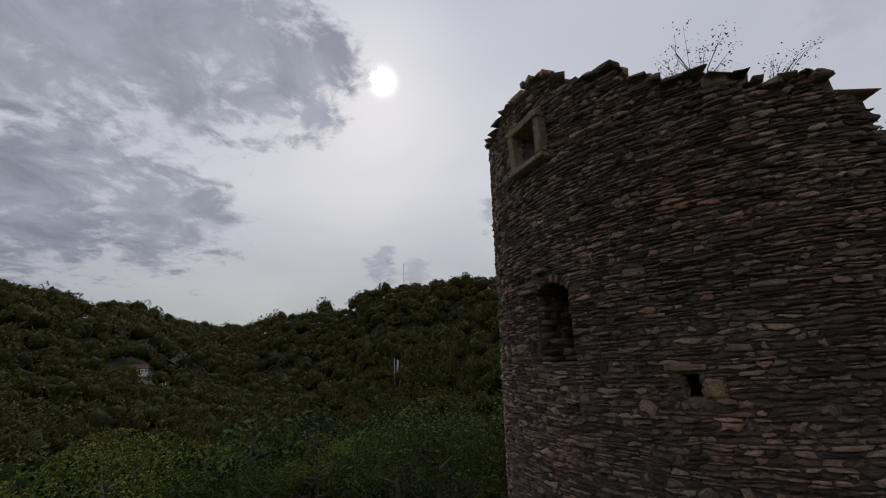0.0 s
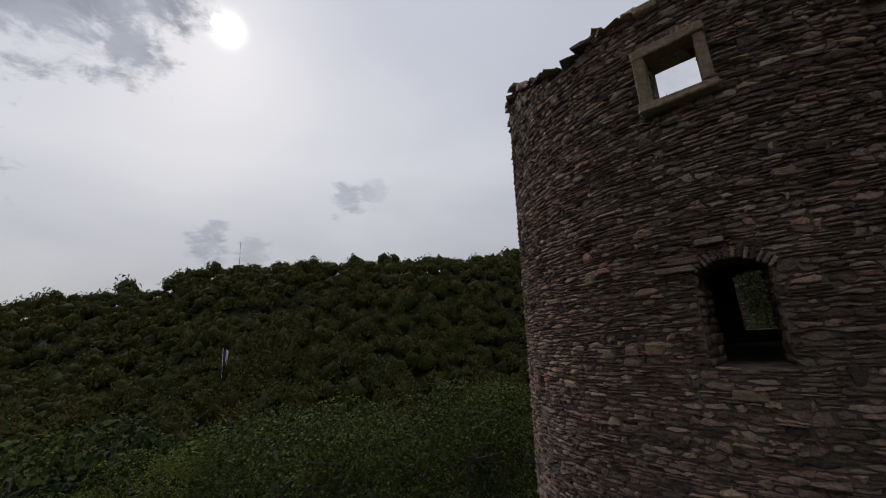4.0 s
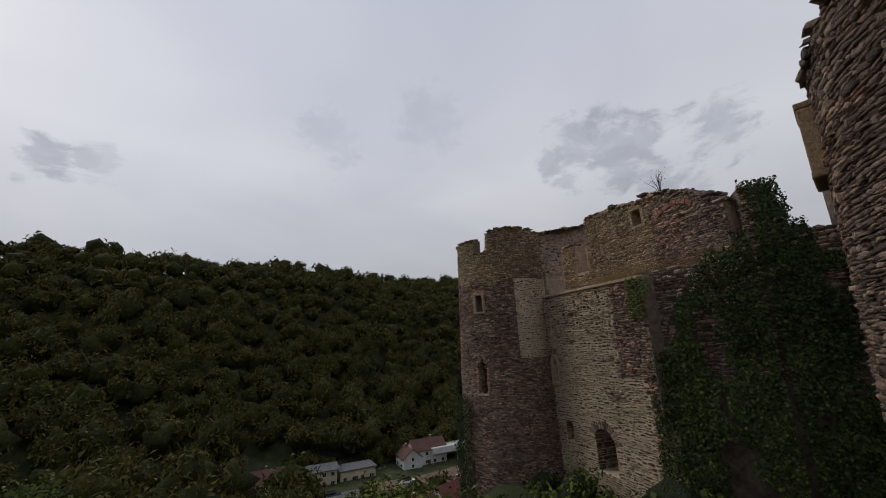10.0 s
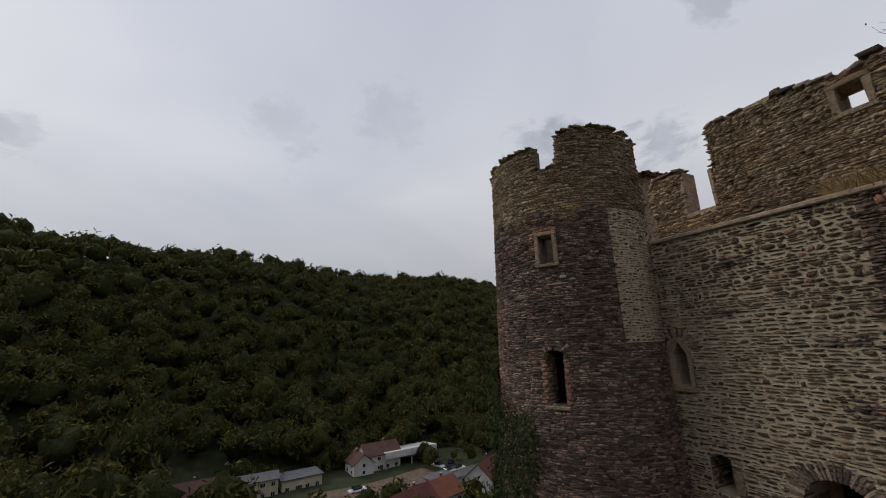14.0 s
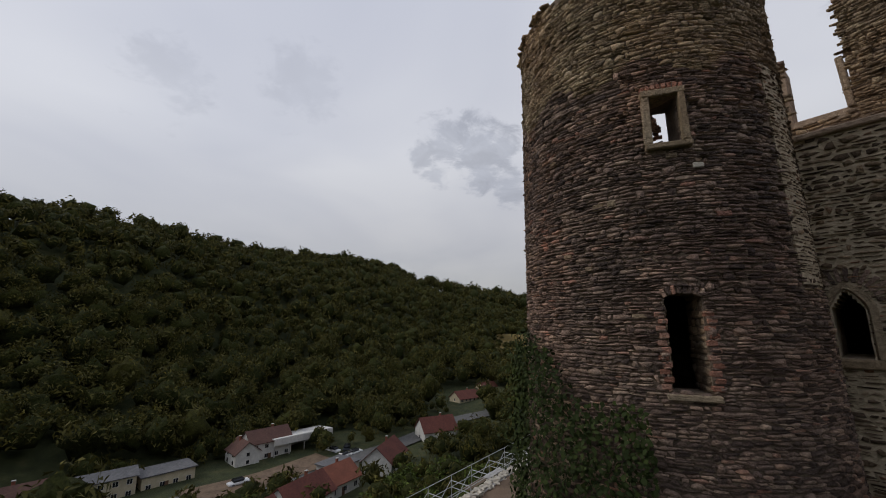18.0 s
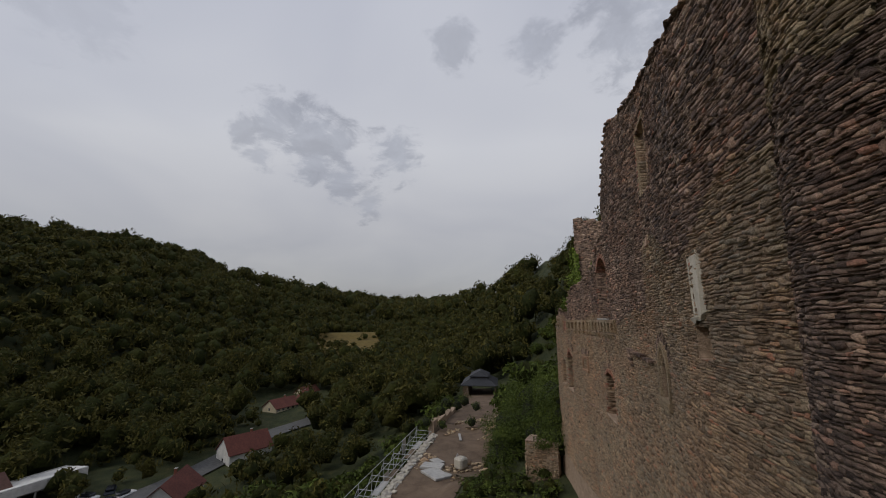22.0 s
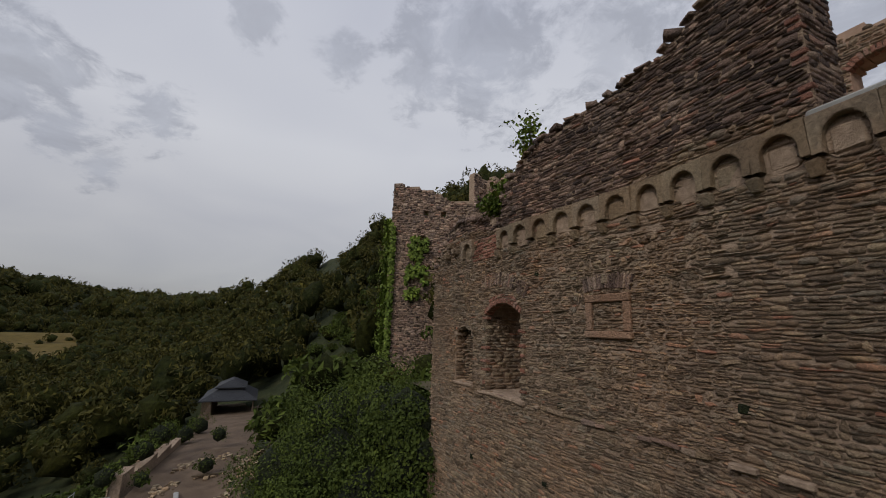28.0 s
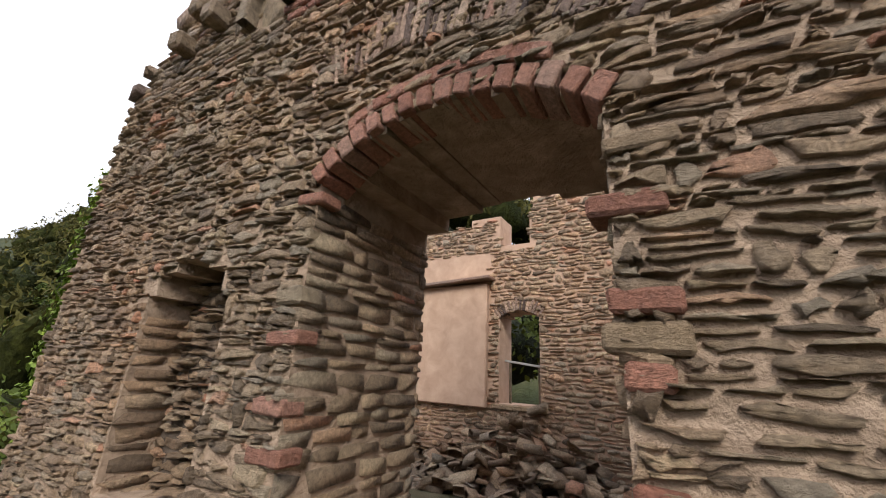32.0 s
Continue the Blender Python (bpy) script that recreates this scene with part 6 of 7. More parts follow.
# ---- the terrace with its scaffold ----
def sheet(name, label, pts, z, mat, category, step=1.2, lumps=0.12):
    """A flat piece of ground inside a polygon."""
    bm = bmesh.new()
    f = bm.faces.new([bm.verts.new((x, y, z)) for x, y in pts])
    bmesh.ops.triangulate(bm, faces=[f])
    bmesh.ops.subdivide_edges(bm, edges=bm.edges[:], cuts=6, use_grid_fill=True)
    for v in bm.verts:
        v.co.z = max(min(z, z - (v.co.x - 60) * 0.09), float(ground_z(v.co.x, v.co.y)) + 0.1) + lumps * noise.noise(v.co * 0.5)
    for g in bm.faces:
        g.smooth = True
    return tagged(part(name, bm, mat, None), label, category, kind="structure")


terrace = sheet("terrace", "bare trodden earth terrace beside the castle", [(33.0, 17.2), (35.0, 16.2), (46, 8.35), (57.0, 0.5), (62, -2.8), (72, -9.5), (84, -17.5), (92, -21.5), (88, -27), (76, -20.5), (66, -13), (56.5, -6.6), (50, -2.2), (44.5, 2.3), (39.8, 6.6), (35.5, 9.8), (31.5, 14.0)], -11.5, earth_mat, "ground")
steel_mat = material("galvanised_steel", lambda n, b: (n.put(b.inputs["Base Color"], n.ramp(n.noise(place(n), 14), [(0.3, (0.38, 0.39, 0.40)), (0.7, (0.55, 0.56, 0.57))])), n.put(b.inputs["Roughness"], 0.5), n.put(b.inputs["Metallic"], 0.5)))
A0, A1 = Vector((34.5, 16.8, -11.5)), Vector((57.2, 0.6, -11.5))
along = (A1 - A0).normalized()
turn = math.atan2(along.y, along.x)
bays = 11
bay = (A1 - A0).length / bays
scaffold = thing("scaffold", "galvanised steel scaffold along the terrace edge", "scaffold", at=Matrix.Translation(A0) @ Matrix.Rotation(turn, 4, "Z"))
for i in range(bays + 1):
    for dy, top in ((0.25, 0.42), (1.85, 0.78)):
        bm = bmesh.new()
        tube(bm, [(i * bay, dy, -2.6), (i * bay, dy, top)], [0.026, 0.026], 6)
        part("standard", bm, steel_mat, scaffold)
    for z in (-0.05, 0.36):
        bm = bmesh.new()
        tube(bm, [(i * bay, 0.25, z), (i * bay, 1.85, z + 0.04)], [0.024, 0.024], 6)
        part("transom", bm, steel_mat, scaffold)
    if i < bays:
        for dy, z in ((0.25, 0.0), (0.25, 0.38), (1.85, 0.0), (1.85, 0.74), (1.0, 0.02)):
            bm = bmesh.new()
            tube(bm, [(i * bay, dy, z), ((i + 1) * bay, dy, z)], [0.022, 0.022], 6)
            part("ledger", bm, steel_mat, scaffold)
        bm = bmesh.new()
        tube(bm, [(i * bay, 1.89, -1.4), ((i + 1) * bay, 1.89, 0.4)], [0.02, 0.02], 6)
        part("brace", bm, steel_mat, scaffold)
        if i % 3 != 1:
            part("deck_board", bevel_box(i * bay + 0.05, (i + 1) * bay - 0.05, 0.4, 0.9, 0.05, 0.09, 0.01), concrete_mat if i % 2 else wood_mat, scaffold, "worn scaffold boards")
part("tarpaulin", bevel_box(bay * 9.1, bay * 9.5, 1.9, 1.93, -0.5, 0.74, 0.005), white_plaster, scaffold, "pale tarpaulin sheet")
part("tarpaulin", bevel_box(bay * 6.1, bay * 6.6, 1.0, 1.03, -0.3, 0.36, 0.005), white_plaster, scaffold, "pale tarpaulin sheet")
rng = np.random.default_rng(12)
rim = thing("rubble_kerb", "kerb of pale broken stones along the terrace", "kerb", "stuff")
vs = []
for i in range(900):
    p = A0 + along * rng.uniform(0, (A1 - A0).length) + Vector((along.y, -along.x, 0)) * (abs(rng.normal(0, 0.2)) - 0.1)
    k = STONES[rng.integers(0, 24)]
    a = rng.uniform(0, 6.28)
    vs.append(np.array(p) + np.array((0, 0, rng.uniform(-0.02, 0.12))) + k[:, 0:1] * rng.uniform(0.12, 0.34) * np.array((math.cos(a), math.sin(a), 0.1)) + k[:, 1:2] * 0.10 * np.array((-math.sin(a), math.cos(a), 0)) + k[:, 2:3] * rng.uniform(0.08, 0.16) * np.array((0, 0, 1)))
part("stones", mesh_of("stones", np.concatenate(vs), (STONE_FACES[None] + (np.arange(len(vs)) * 12)[:, None, None]).reshape(-1, 4)), white_plaster, rim)
part("footing", bevel_box(0, (A1 - A0).length, -0.42, 0.2, -0.9, 0.06, 0.03), concrete_mat, rim, "pale rough wall top", Matrix.Translation(A0) @ Matrix.Rotation(turn, 4, "Z"))
bag = thing("rubble_sack", "white bulk sack standing on the terrace", "sack", at=Matrix.Translation((47.5, 2.1, -11.5)) @ Matrix.Rotation(0.4, 4, "Z"))
bm = bevel_box(-0.45, 0.45, -0.45, 0.45, 0, 0.85, 0.12)
part("body", bm, white_plaster, bag)
for x in (-0.35, 0.35):
    bm = bmesh.new()
    tube(bm, [(x, -0.2, 0.82), (x, 0, 1.05), (x, 0.2, 0.82)], [0.02, 0.02, 0.02], 5)
    part("strap", bm, steel_mat, bag)
for k, (x, y, w, d, a) in enumerate(((46.2, 3.4, 2.4, 0.3, 0.3), (47.0, 4.0, 2.0, 0.25, 0.5), (45.6, 2.6, 1.6, 0.5, 1.2), (55.0, -1.5, 2.2, 0.25, -0.4), (57.4, -5.0, 3.0, 0.2, 1.1), (49.5, 3.4, 1.2, 0.8, 0.2))):
    tagged(part("plank", bevel_box(-w / 2, w / 2, -d / 2, d / 2, 0, 0.09, 0.01), concrete_mat if k % 2 else wood_mat, None, "", Matrix.Translation((x, y, -11.42)) @ Matrix.Rotation(a, 4, "Z")), "loose grey plank lying on the terrace", "plank", "planks on the terrace")
for x, y, w, d, a, lb in ((46.9, 4.6, 2.2, 1.5, 0.2, "cracked pale concrete slab on the terrace"), (48.6, 4.2, 1.8, 1.3, 0.9, "broken pale concrete slab on the terrace")):
    tagged(part("slab", bevel_box(-w / 2, w / 2, -d / 2, d / 2, -0.05, 0.14, 0.03), concrete_mat, None, "", Matrix.Translation((x, y, -11.42)) @ Matrix.Rotation(a, 4, "Z") @ Matrix.Rotation(0.04, 4, "X")), lb, "slab", "slabs on the terrace")
# stub of wall below the hall
FS = Line([(35.9, 1.4), (37.4, 2.62), (38.35, 1.5)], 1)
stub = thing("wall_stub", "low rubble wall stub at the hall's foot", "wall", "structure")
backing("core", FS, 0, FS.s[-1], -11.6, lambda u: -6.65, [], 0.7, mortar_Q, stub, 0.3)
facing(FS, 0, FS.s[-1], -11.0, lambda u: -6.6, [], [MATS["Q"]], stub, 71, long=(0.12, 0.4), tall=(0.04, 0.1))
part("coping", bevel_box(-1.1, 1.0, -0.8, 0.06, 0.0, 0.08, 0.02), edge_slate, stub, "flat slate coping", frame_at(FS, 0.95, -6.66))
# retaining pieces and fence on the path to the pavilion
ret = thing("garden_wall", "overgrown dry-stone wall beside the path", "wall")
FG = Line([(59.0, 0.4), (62.0, -2.0), (70.0, -7.5)], 1)
backing("core", FG, 0, FG.s[-1], -13.0, lambda u: -10.5 - 0.1 * u, [], 0.6, mortar_Q, ret, 0.4)
facing(FG, 0, FG.s[-1], -12.0, lambda u: -10.45 - 0.1 * u, [], [MATS["Q"]], ret, 72, long=(0.2, 0.5), tall=(0.08, 0.18), proud=0.05, gap=0.02)
for k, spot in enumerate([(59.3, 0.6, -10.6, 0.9), (58.3, -0.9, -10.9, 0.7), (61, -1.8, -10.0, 1.0), (63.5, -3.6, -9.8, 1.2), (66, -5.2, -10.2, 1.1), (64.5, -8.5, -10.8, 0.9), (58, -4.4, -10.9, 0.8), (52.5, -5.2, -10.9, 0.9), (56, -7.6, -11, 1.1), (70, -8.3, -11.6, 1.2), (74, -11.5, -12, 1.3)]):
    blobs("garden_shrub", "rounded green shrub beside the sandy path", [spot], 94 + k, leaf_near, 420, 0.07)
fence = thing("path_fence", "simple wooden fence along the sandy path", "fence", at=Matrix.Translation((57.0, -8.2, -11.3)) @ Matrix.Rotation(-0.68, 4, "Z"))
for i in range(9):
    part("post", bevel_box(i * 2 - 0.05, i * 2 + 0.05, -0.05, 0.05, -0.3, 1.0, 0.01), wood_mat, fence)
for z in (0.45, 0.85):
    part("rail", bevel_box(0, 16, -0.025, 0.025, z, z + 0.09, 0.01), wood_mat, fence)

# ---- pavilion ----
dark_roof = rough_mat("dark_roof", (0.022, 0.023, 0.026), (0.048, 0.049, 0.054), 5, 20, 0.4, 0.03, 0.6)
pav = thing("pavilion", "open timber pavilion with a low dark two-tier roof", "pavilion", at=Matrix.Translation((89.8, -23.2, -14.0)) @ Matrix.Rotation(radians(-32), 4, "Z") @ Matrix.Scale(0.82, 4))


def hip(bm, x, y, z0, z1, rx, ry):
    lo = [bm.verts.new(p) for p in ((-x, -y, z0), (x, -y, z0), (x, y, z0), (-x, y, z0))]
    hi = [bm.verts.new(p) for p in ((-rx, -ry, z1), (rx, -ry, z1), (rx, ry, z1), (-rx, ry, z1))]
    un = [bm.verts.new(v.co - Vector((0, 0, 0.16))) for v in lo]
    for k in range(4):
        j = (k + 1) % 4
        bm.faces.new((lo[k], lo[j], hi[j], hi[k]))
        bm.faces.new((un[k], un[j], lo[j], lo[k]))
    bm.faces.new(hi)
    bm.faces.new(un[::-1])


bm = bmesh.new()
hip(bm, 6.2, 4.4, 2.5, 4.0, 3.6, 1.9)
part("lower_roof", bm, dark_roof, pav, "dark grey sheet roof")
bm = bmesh.new()
hip(bm, 4.0, 2.4, 4.3, 5.4, 2.4, 0.1)
part("upper_roof", bm, dark_roof, pav, "dark grey raised roof")
part("clerestory", bevel_box(-3.5, 3.5, -1.8, 1.8, 3.8, 4.4, 0.02), wood_mat, pav)
for x in (-5.6, -3.4, -1.1, 1.1, 3.4, 5.6):
    for y in (-3.8, 3.8):
        part("post", bevel_box(x - 0.1, x + 0.1, y - 0.1, y + 0.1, -1.5, 2.6, 0.01), wood_mat, pav)
part("back_wall", bevel_box(-5.4, 5.4, 2.4, 2.6, -1, 2.5, 0.02), wood_mat, pav, "dark timber back wall")
part("floor", bevel_box(-6, 6, -4.2, 4.2, -2.2, -0.1, 0.02), earth_mat, pav)

# ---- village ----
render_white = rough_mat("white_render", (0.56, 0.55, 0.52), (0.70, 0.69, 0.66), 2, 30, 0.2, 0.01)
render_cream = rough_mat("cream_render", (0.50, 0.43, 0.30), (0.62, 0.55, 0.40), 2, 30, 0.2, 0.01)
roof_red = rough_mat("red_tiles", (0.105, 0.038, 0.030), (0.17, 0.060, 0.044), 3, 16, 0.5, 0.05)
roof_orange = rough_mat("orange_tiles", (0.19, 0.068, 0.045), (0.27, 0.10, 0.062), 3, 16, 0.5, 0.05)
roof_brown = rough_mat("brown_tiles", (0.085, 0.045, 0.036), (0.14, 0.075, 0.06), 3, 16, 0.5, 0.05)
roof_grey = rough_mat("grey_roofing", (0.10, 0.10, 0.105), (0.17, 0.17, 0.175), 2, 16, 0.4, 0.03)
glass_mat = material("window_glass", lambda n, b: (n.put(b.inputs["Base Color"], (0.02, 0.022, 0.026, 1)), n.put(b.inputs["Roughness"], 0.08)))
timber_mat = rough_mat("timber", (0.09, 0.05, 0.03), (0.17, 0.10, 0.06), 8)


def house(label, x, y, z, yaw, length, depth, eaves, ridge, wall_mat, roof_mat, windows=4, floors=2, chimney=True, flat=False, gable_windows=1):
    """A house: walls, roof of two slopes with thickness, windows with frame and pane, door, chimney."""
    h = thing("house", label, "house", group="village houses", at=Matrix.Translation((x, y, z)) @ Matrix.Rotation(radians(yaw), 4, "Z") @ Matrix.Scale(0.77, 4))
    l, d = length / 2, depth / 2
    bm = bmesh.new()
    if flat:
        box(bm, -l, l, -d, d, -3, eaves)
    else:
        pts = [(-d, -3), (d, -3), (d, eaves), (0, ridge - 0.1), (-d, eaves)]
        a = [bm.verts.new((-l, p, q)) for p, q in pts]
        b = [bm.verts.new((l, p, q)) for p, q in pts]
        for k in range(5):
            bm.faces.new((a[k], a[(k + 1) % 5], b[(k + 1) % 5], b[k]))
        bm.faces.new(a[::-1])
        bm.faces.new(b)
    bmesh.ops.recalc_face_normals(bm, faces=bm.faces)
    part("wall", bm, wall_mat, h)
    o = 0.45
    if flat:
        part("roof", bevel_box(-l - o, l + o, -d - o, d + o, eaves + 0.005, eaves + 0.3, 0.03), roof_mat, h)
    else:
        rise = (ridge - eaves) / d
        bm = bmesh.new()
        for s in (-1, 1):
            q = [(-l - o, s * (d + o), eaves - rise * o), (l + o, s * (d + o), eaves - rise * o), (l + o, 0, ridge), (-l - o, 0, ridge)]
            lo = [bm.verts.new(p) for p in q]
            hi = [bm.verts.new((p[0], p[1], p[2] + 0.2)) for p in q]
            bm.faces.new(lo)
            bm.faces.new(hi)
            for k in range(4):
                bm.faces.new((lo[k], lo[(k + 1) % 4], hi[(k + 1) % 4], hi[k]))
        bmesh.ops.recalc_face_normals(bm, faces=bm.faces)
        part("roof", bm, roof_mat, h)
        if chimney:
            c = part("chimney", bevel_box(l * 0.3 - 0.3, l * 0.3 + 0.3, 0.3, 0.85, ridge - 0.8, ridge + 0.9, 0.02), roof_orange, h)
            part("cap", bevel_box(l * 0.3 - 0.38, l * 0.3 + 0.38, 0.22, 0.93, ridge + 0.9, ridge + 1.0, 0.02), concrete_mat, c)
    fh = eaves / floors
    for side in (-1, 1):
        for f in range(floors):
            for k in range(windows):
                wx = -l + (k + 0.5) * length / windows
                w = part("window", bevel_box(wx - 0.6, wx + 0.6, side * d - 0.05, side * d + 0.05, f * fh + 0.9, f * fh + 2.2, 0.01), render_white, h, "white window frame")
                for q in (-0.28, 0.28):
                    part("pane", bevel_box(wx + q - 0.24, wx + q + 0.24, side * d - 0.07, side * d + 0.07, f * fh + 1.0, f * fh + 2.1, 0.0), glass_mat, w)
    part("door", bevel_box(-l * 0.1 - 0.5, -l * 0.1 + 0.5, -d - 0.06, -d + 0.05, 0, 2.1, 0.01), timber_mat, h, "dark wooden door")
    for side in (-1, 1):
        for f in range(floors):
            for wy in ((0,) if gable_windows == 1 else (-d * 0.4, d * 0.4)):
                w = part("window", bevel_box(side * l - 0.05, side * l + 0.05, wy - 0.5, wy + 0.5, f * fh + 0.9, f * fh + 2.1, 0.01), render_white, h)
                part("pane", bevel_box(side * l - 0.07, side * l + 0.07, wy - 0.42, wy + 0.42, f * fh + 1.0, f * fh + 2.0, 0.0), glass_mat, w)
    return h


VZ = -33.2
house("white two-storey house with a dark brown tiled roof", 114.5, 63.5, VZ, -42, 13, 9, 5.6, 8.6, render_white, roof_brown, 4)
house("lower white wing with a brown roof", 109.0, 66.5, VZ, 48, 9, 7, 4.2, 7.0, render_white, roof_brown, 2)
barn = thing("long_shed", "long open shed with a pale metal roof", "shed", at=Matrix.Translation((119.5, 57.0, VZ)) @ Matrix.Rotation(radians(-42), 4, "Z"))
part("roof", bevel_box(-8, 8, -3.2, 3.4, 0, 0.22, 0.03), render_white, barn, "pale grey sheet roof", Matrix.Translation((0, 0, 4.2)) @ Matrix.Rotation(-0.10, 4, "X"))
part("fascia", bevel_box(-8, 8, -3.3, -3.15, 3.1, 4.5, 0.02), render_white, barn)
for x in (-7.8, -4, 0, 4, 7.8):
    for y in (-3.0, 3.0):
        part("post", bevel_box(x - 0.12, x + 0.12, y - 0.12, y + 0.12, -1, 4.2, 0.01), concrete_mat, barn)
part("back_wall", bevel_box(-7.8, 7.8, 3.0, 3.2, -1, 4.3, 0.02), concrete_mat, barn)
house("low cream house with a grey flat roof", 96.5, 76.0, VZ, -40, 12, 8, 4.0, 5.0, render_cream, roof_grey, 4, 1, False, True)
house("cream two-storey house with a grey roof", 89.0, 82.0, VZ, -44, 11, 8, 5.4, 6.6, render_cream, roof_grey, 4, 2, False)
house("pale brown workshop with a flat roof", 86.0, 89.0, VZ, -42, 8, 7, 4.5, 5, render_cream, roof_brown, 3, 1, False, True)
house("white house with a brown roof and a balcony", 78.0, 91.0, VZ, -40, 15, 9, 5.2, 7.8, render_white, roof_brown, 5)
house("white house with a red tiled roof", 85.5, 43.0, VZ, -24, 13, 9, 3.6, 7.2, render_white, roof_red, 4, 1)
house("house with a wide dark red tiled roof", 74.0, 48.0, VZ, -28, 15, 10, 3.0, 6.8, render_white, roof_red, 4, 1)
house("white house with an orange tiled roof", 94.5, 40.0, VZ, -30, 11, 9, 3.2, 6.4, render_white, roof_orange, 3, 1)
house("white house with a large red roof", 106.0, 31.5, VZ + 0.4, -12, 13, 9, 3.6, 7.4, render_white, roof_red, 3, 1)
house("white gabled house with a dark red roof", 128.5, 21.0, VZ + 0.6, -62, 13, 9, 3.8, 7.8, render_white, roof_red, 3, 1)
house("dark flat-roofed garage in the village", 104.5, 42.0, VZ, -30, 9, 8, 2.6, 3, concrete_mat, roof_grey, 2, 1, False, True)
house("half-timbered guest house with a red roof", 166.0, 12.0, -31.2, -52, 12.5, 8.5, 4.4, 7.4, render_cream, roof_red, 5, 2)
house("small white gabled annexe with a red roof", 172.0, 3.5, -30.0, 20, 8, 7, 3.4, 6.6, render_white, roof_red, 2, 1)
house("small red-roofed house among the trees", 182.0, 2.5, -29.6, -50, 10, 8, 3.4, 6.4, render_cream, roof_red, 3, 1)
house("white hamlet house far down the valley", -129.7, 252.0, float(ground_z(-129.7, 252.0)) + 0.6, 30, 9, 7, 3.6, 6.2, render_white, roof_brown, 4)
house("grey hamlet house far down the valley", -121.0, 257.0, float(ground_z(-121.0, 257.0)) + 0.4, 20, 7.5, 6, 3.0, 5.4, render_white, roof_grey, 3)
asphalt = rough_mat("asphalt", (0.085, 0.084, 0.082), (0.14, 0.138, 0.135), 2, 40, 0.3, 0.01)


def ribbon(name, label, pts, width, mat, category, lift=0.12):
    v, f = [], []
    p = np.array(pts, float)
    dense = np.concatenate([np.linspace(a, b, 14)[:-1] for a, b in zip(p, p[1:])] + [p[-1:]])
    d = np.gradient(dense, axis=0)
    n = np.stack([-d[:, 1], d[:, 0]], 1) / np.hypot(d[:, 0], d[:, 1])[:, None]
    for q, m in zip(dense, n):
        zz = float(max(ground_z(*(q + m * k)) for k in (-width / 2, 0, width / 2))) + lift
        v += [(*(q - m * width / 2), zz), (*(q + m * width / 2), zz)]
    f = [(2 * i, 2 * i + 1, 2 * i + 3, 2 * i + 2) for i in range(len(dense) - 1)]
    return tagged(part(name, mesh_of(name, v, [g[::-1] for g in f]), mat, None), label, category, kind="structure")


ribbon("road", "grey asphalt village road", [(50, 96), (74, 78), (90, 63), (103, 48), (118, 34), (136, 20), (150, 3), (175, -10)], 6.5, asphalt, "road")
ribbon("yard", "pale gravel yard beside the white house", [(88, 66), (98, 57), (112, 47)], 9.0, earth_mat, "yard", 0.10)
meadow_mat = rough_mat("dry_meadow", (0.11, 0.076, 0.014), (0.17, 0.118, 0.026), 0.25, 6, 0.5, 0.1)
ribbon("meadow", "dry ochre meadow on the far slope", [(246, -24), (280, -30), (334, -40)], 42, meadow_mat, "meadow", 0.6)
ribbon("field", "pale green field on the distant slope", [(-166, 300), (-148, 308), (-132, 318)], 34, rough_mat("field", (0.10, 0.12, 0.04), (0.17, 0.17, 0.06), 0.4), "field", 1.0)


def car(label, x, y, z, yaw, paint):
    c = thing("car", label, "car", group="parked cars", at=Matrix.Translation((x, y, z)) @ Matrix.Rotation(radians(yaw), 4, "Z"))
    part("body", bevel_box(-2.1, 2.1, -0.85, 0.85, 0.35, 0.85, 0.12), paint, c)
    part("cabin", bevel_box(-1.3, 1.0, -0.75, 0.75, 0.85, 1.42, 0.2), glass_mat, c, "dark glazed cabin")
    for wx in (-1.3, 1.3):
        for wy in (-0.8, 0.8):
            bm = bmesh.new()
            bmesh.ops.create_cone(bm, cap_ends=True, segments=14, radius1=0.34, radius2=0.34, depth=0.22)
            part("wheel", bm, roof_grey, c, "", Matrix.Translation((wx, wy, 0.34)) @ Matrix.Rotation(math.pi / 2, 4, "X"))


paint_white = material("white_paint", lambda n, b: (n.put(b.inputs["Base Color"], (0.75, 0.75, 0.75, 1)), n.put(b.inputs["Roughness"], 0.3)))
paint_dark = material("dark_paint", lambda n, b: (n.put(b.inputs["Base Color"], (0.03, 0.035, 0.045, 1)), n.put(b.inputs["Roughness"], 0.3)))
for k, (x, y, yaw, pm, lb) in enumerate(((113, 43, -30, paint_white, "white parked car beside the road"), (115.5, 41, -35, paint_white, "white parked car by the road"), (119, 44, 10, paint_dark, "dark parked car near the village houses"), (117, 47, 60, paint_white, "white parked van-like car"), (83, 73, -45, paint_dark, "dark car in front of the cream house"), (96, 60, -40, paint_white, "white car in the yard"))):
    car(lb, x, y, VZ + 0.25, yaw, pm)
rng = np.random.default_rng(66)
rows = []
for _ in range(320):
    x, y = rng.uniform(62, 150), rng.uniform(8, 95)
    if any(math.hypot(x - a, y - b) < r * 0.56 for a, b, r in CLEARINGS) or abs((x - 96) * 0.7 + (y - 56) * 0.71) < 7:
        continue
    r = rng.uniform(1.5, 3.6)
    rows.append((x, y, float(ground_z(x, y)), r, r * 1.9))
for _ in range(16):
    x, y = rng.uniform(272, 300), rng.uniform(-52, -8)
    r = rng.uniform(2.2, 4.2)
    rows.append((x, y, float(ground_z(x, y)) + 0.4, r, r * 1.5))
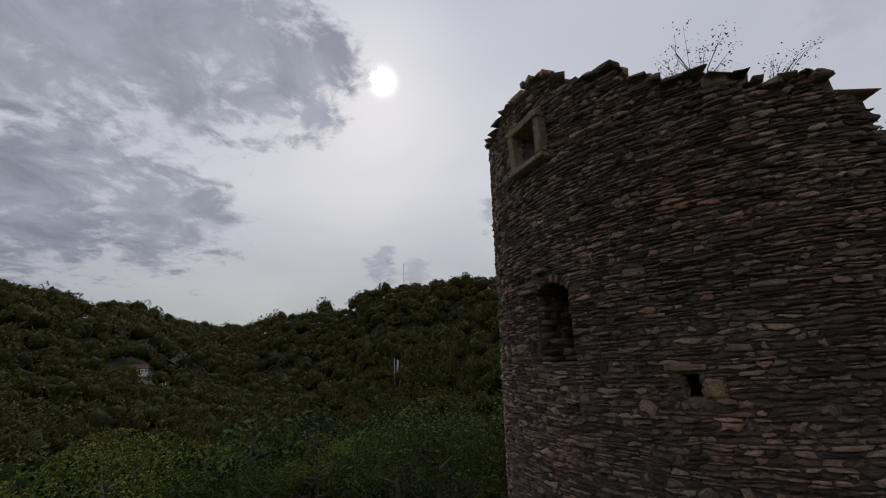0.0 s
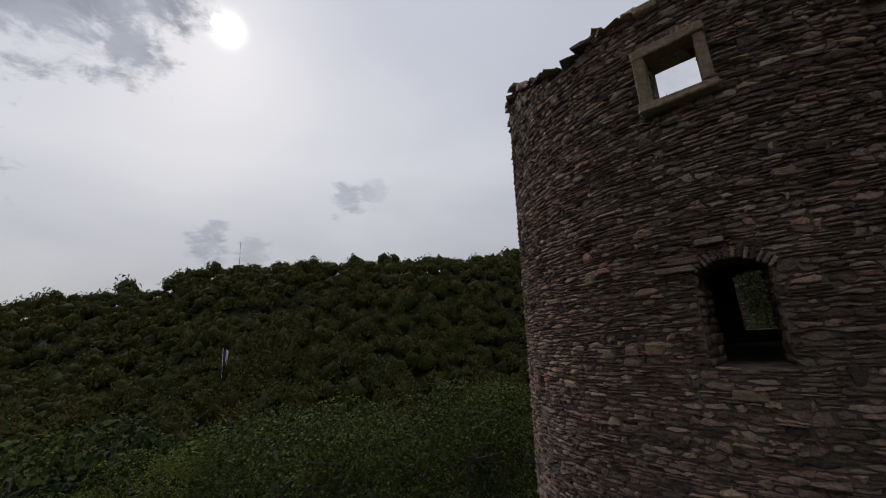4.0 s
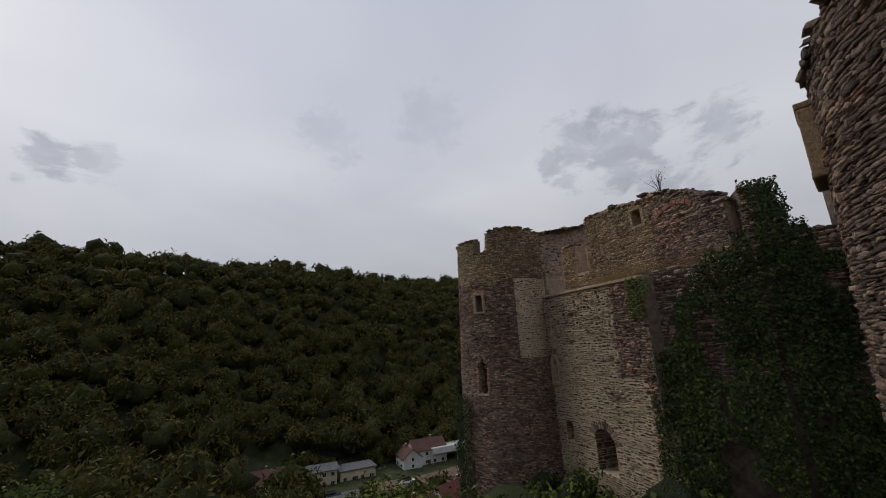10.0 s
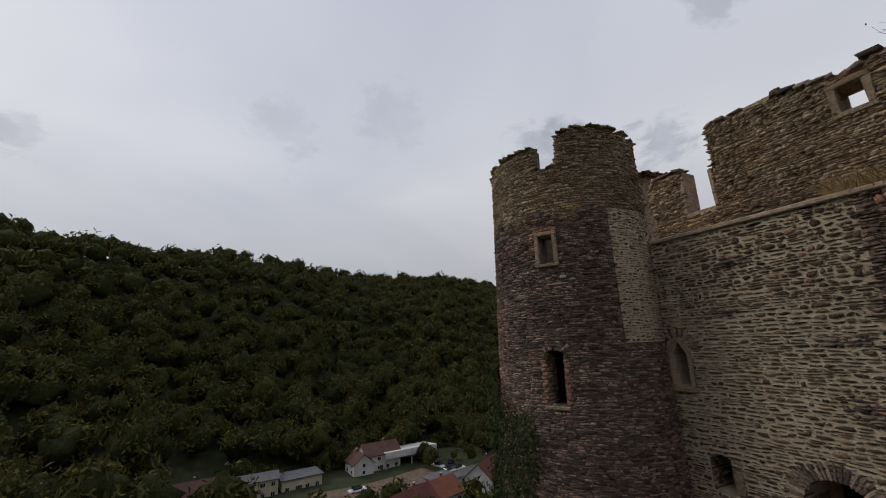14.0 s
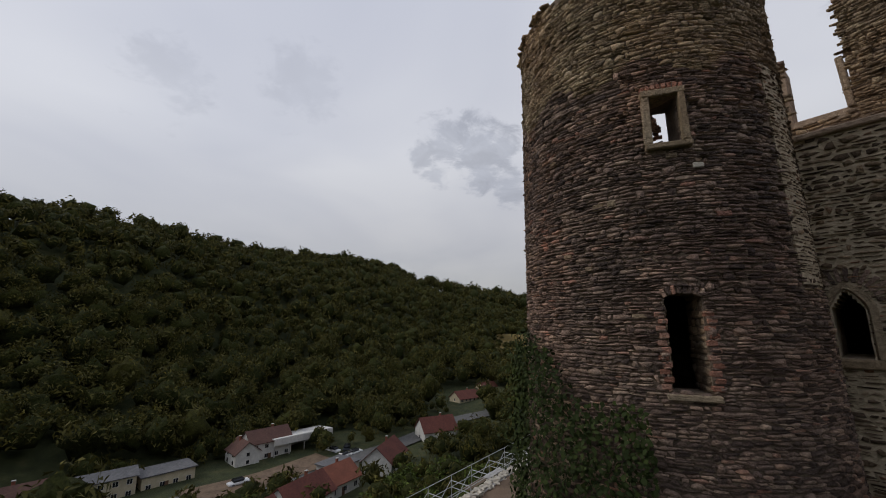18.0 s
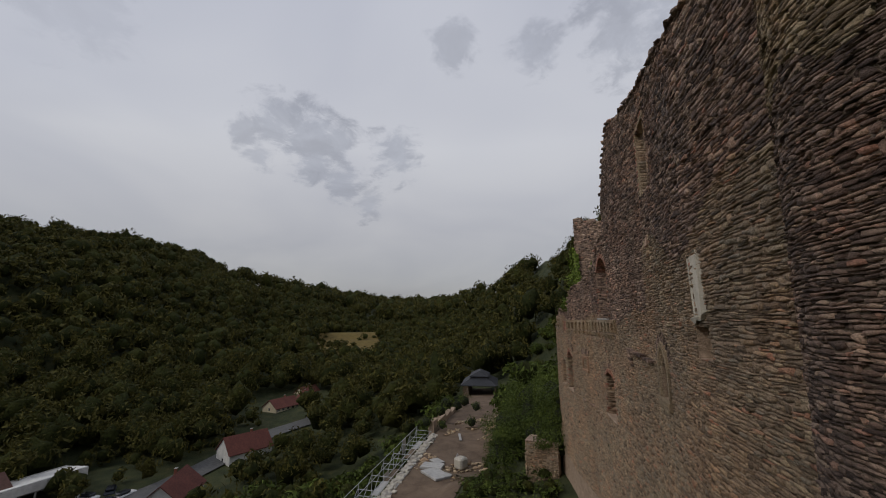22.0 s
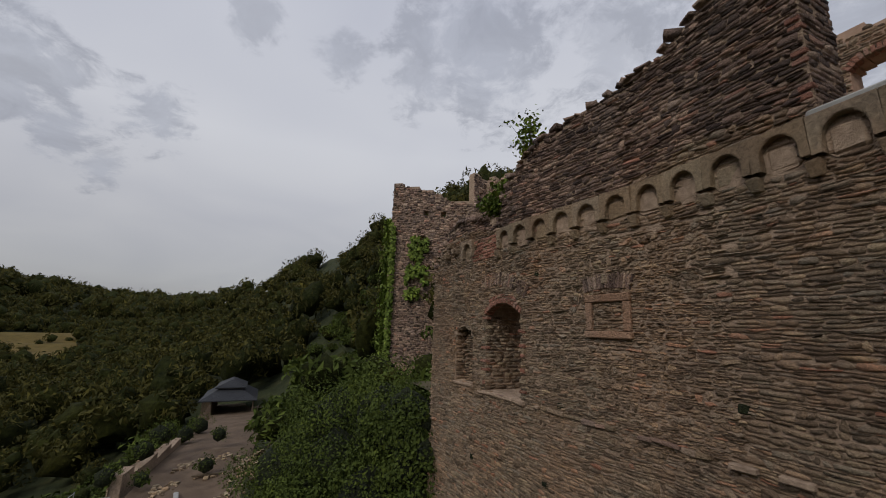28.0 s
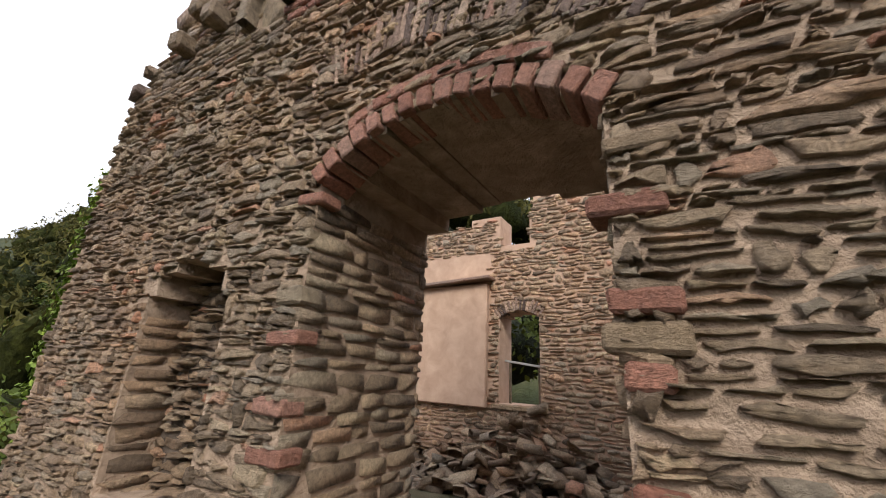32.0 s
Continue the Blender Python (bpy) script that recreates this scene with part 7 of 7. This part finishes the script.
for k in range(26):
    x, y = 246 + 90 * k / 25 + rng.uniform(-4, 4), -24 - 17 * k / 25 + (21 if k % 2 else -21) + rng.uniform(-4, 4)
    r = rng.uniform(2.0, 4.5)
    rows.append((x, y, float(ground_z(x, y)) + 0.4, r, r * 1.5))
forest("village_trees", "garden trees and hedges between the village houses", rows, 67, leaf_far, 130, 0.17)

# ---- mast and flag ----
mast = thing("radio_mast", "thin red and white radio mast on the ridge", "mast", at=Matrix.Translation((24.0, 301, float(ground_z(24.0, 301)))))
mz = 0.0
for k in range(6):
    bm = bmesh.new()
    tube(bm, [(0, 0, k * 5.4), (0, 0, (k + 1) * 5.4)], [0.28 - 0.03 * k, 0.25 - 0.03 * k], 6)
    part("section", bm, roof_orange if k % 2 else render_white, mast)
flag = thing("flagpole", "white flagpole with a hanging blue and white flag", "flagpole", at=Matrix.Translation((8.0, 162, float(ground_z(8.0, 162)))))
bm = bmesh.new()
tube(bm, [(0, 0, -1), (0, 0, 15.5)], [0.14, 0.09], 8)
part("pole", bm, render_white, flag)
blue_mat = rough_mat("blue_cloth", (0.02, 0.03, 0.09), (0.04, 0.055, 0.14), 2)
for k, mat in enumerate((blue_mat, render_white)):
    bm = bmesh.new()
    rowsv = []
    for i in range(13):
        zz = 15.0 - i * 0.8
        rowsv.append([bm.verts.new((0.15 + (k * 0.8 + j * 0.4) * (1 - 0.03 * i), 0.25 * math.sin(i * 0.7 + j * 1.9 + k), zz - 0.3 * j)) for j in range(3)])
    for a, b in zip(rowsv, rowsv[1:]):
        for j in range(2):
            bm.faces.new((a[j], a[j + 1], b[j + 1], b[j]))
    part("flag_cloth", bm, mat, flag, "blue stripe" if k == 0 else "white stripe")


# ---- loose rubble on the terrace ----
rng = np.random.default_rng(44)
scatter = thing("terrace_rubble", "scattered pale stones and broken slabs on the terrace", "rubble", "stuff")
vs = []
while len(vs) < 430:
    x, y = rng.uniform(40, 62), rng.uniform(-8, 12)
    side = (x - 39.2) * 0.636 + (y - 16.6) * 0.771
    ahead = (x - 34.5) * 0.815 - (y - 16.8) * 0.58
    if not -8.2 < side < -2.0 or ahead < (16.2 if len(vs) % 12 else 8) or noise.noise(Vector((x * 0.35, y * 0.35, 2))) < 0.12:
        continue
    z = max(-11.5, float(ground_z(x, y)) + 0.1) - (max(0.0, x - 60) * 0.09)
    k = STONES[rng.integers(0, 40)]
    a, w = rng.uniform(0, 6.28), rng.uniform(0.08, 0.36)
    vs.append(np.array((x, y, z + 0.03)) + k[:, 0:1] * w * np.array((math.cos(a), math.sin(a), rng.normal(0, 0.1))) + (k[:, 1:2] + 0.8) * w * 0.22 * np.array((-math.sin(a), math.cos(a), 0)) + k[:, 2:3] * w * 0.5 * np.array((0, 0, 1)))
part("stones", mesh_of("stones", np.concatenate(vs), (STONE_FACES[None] + (np.arange(len(vs)) * 12)[:, None, None]).reshape(-1, 4)), MATS["W"][0], scatter)
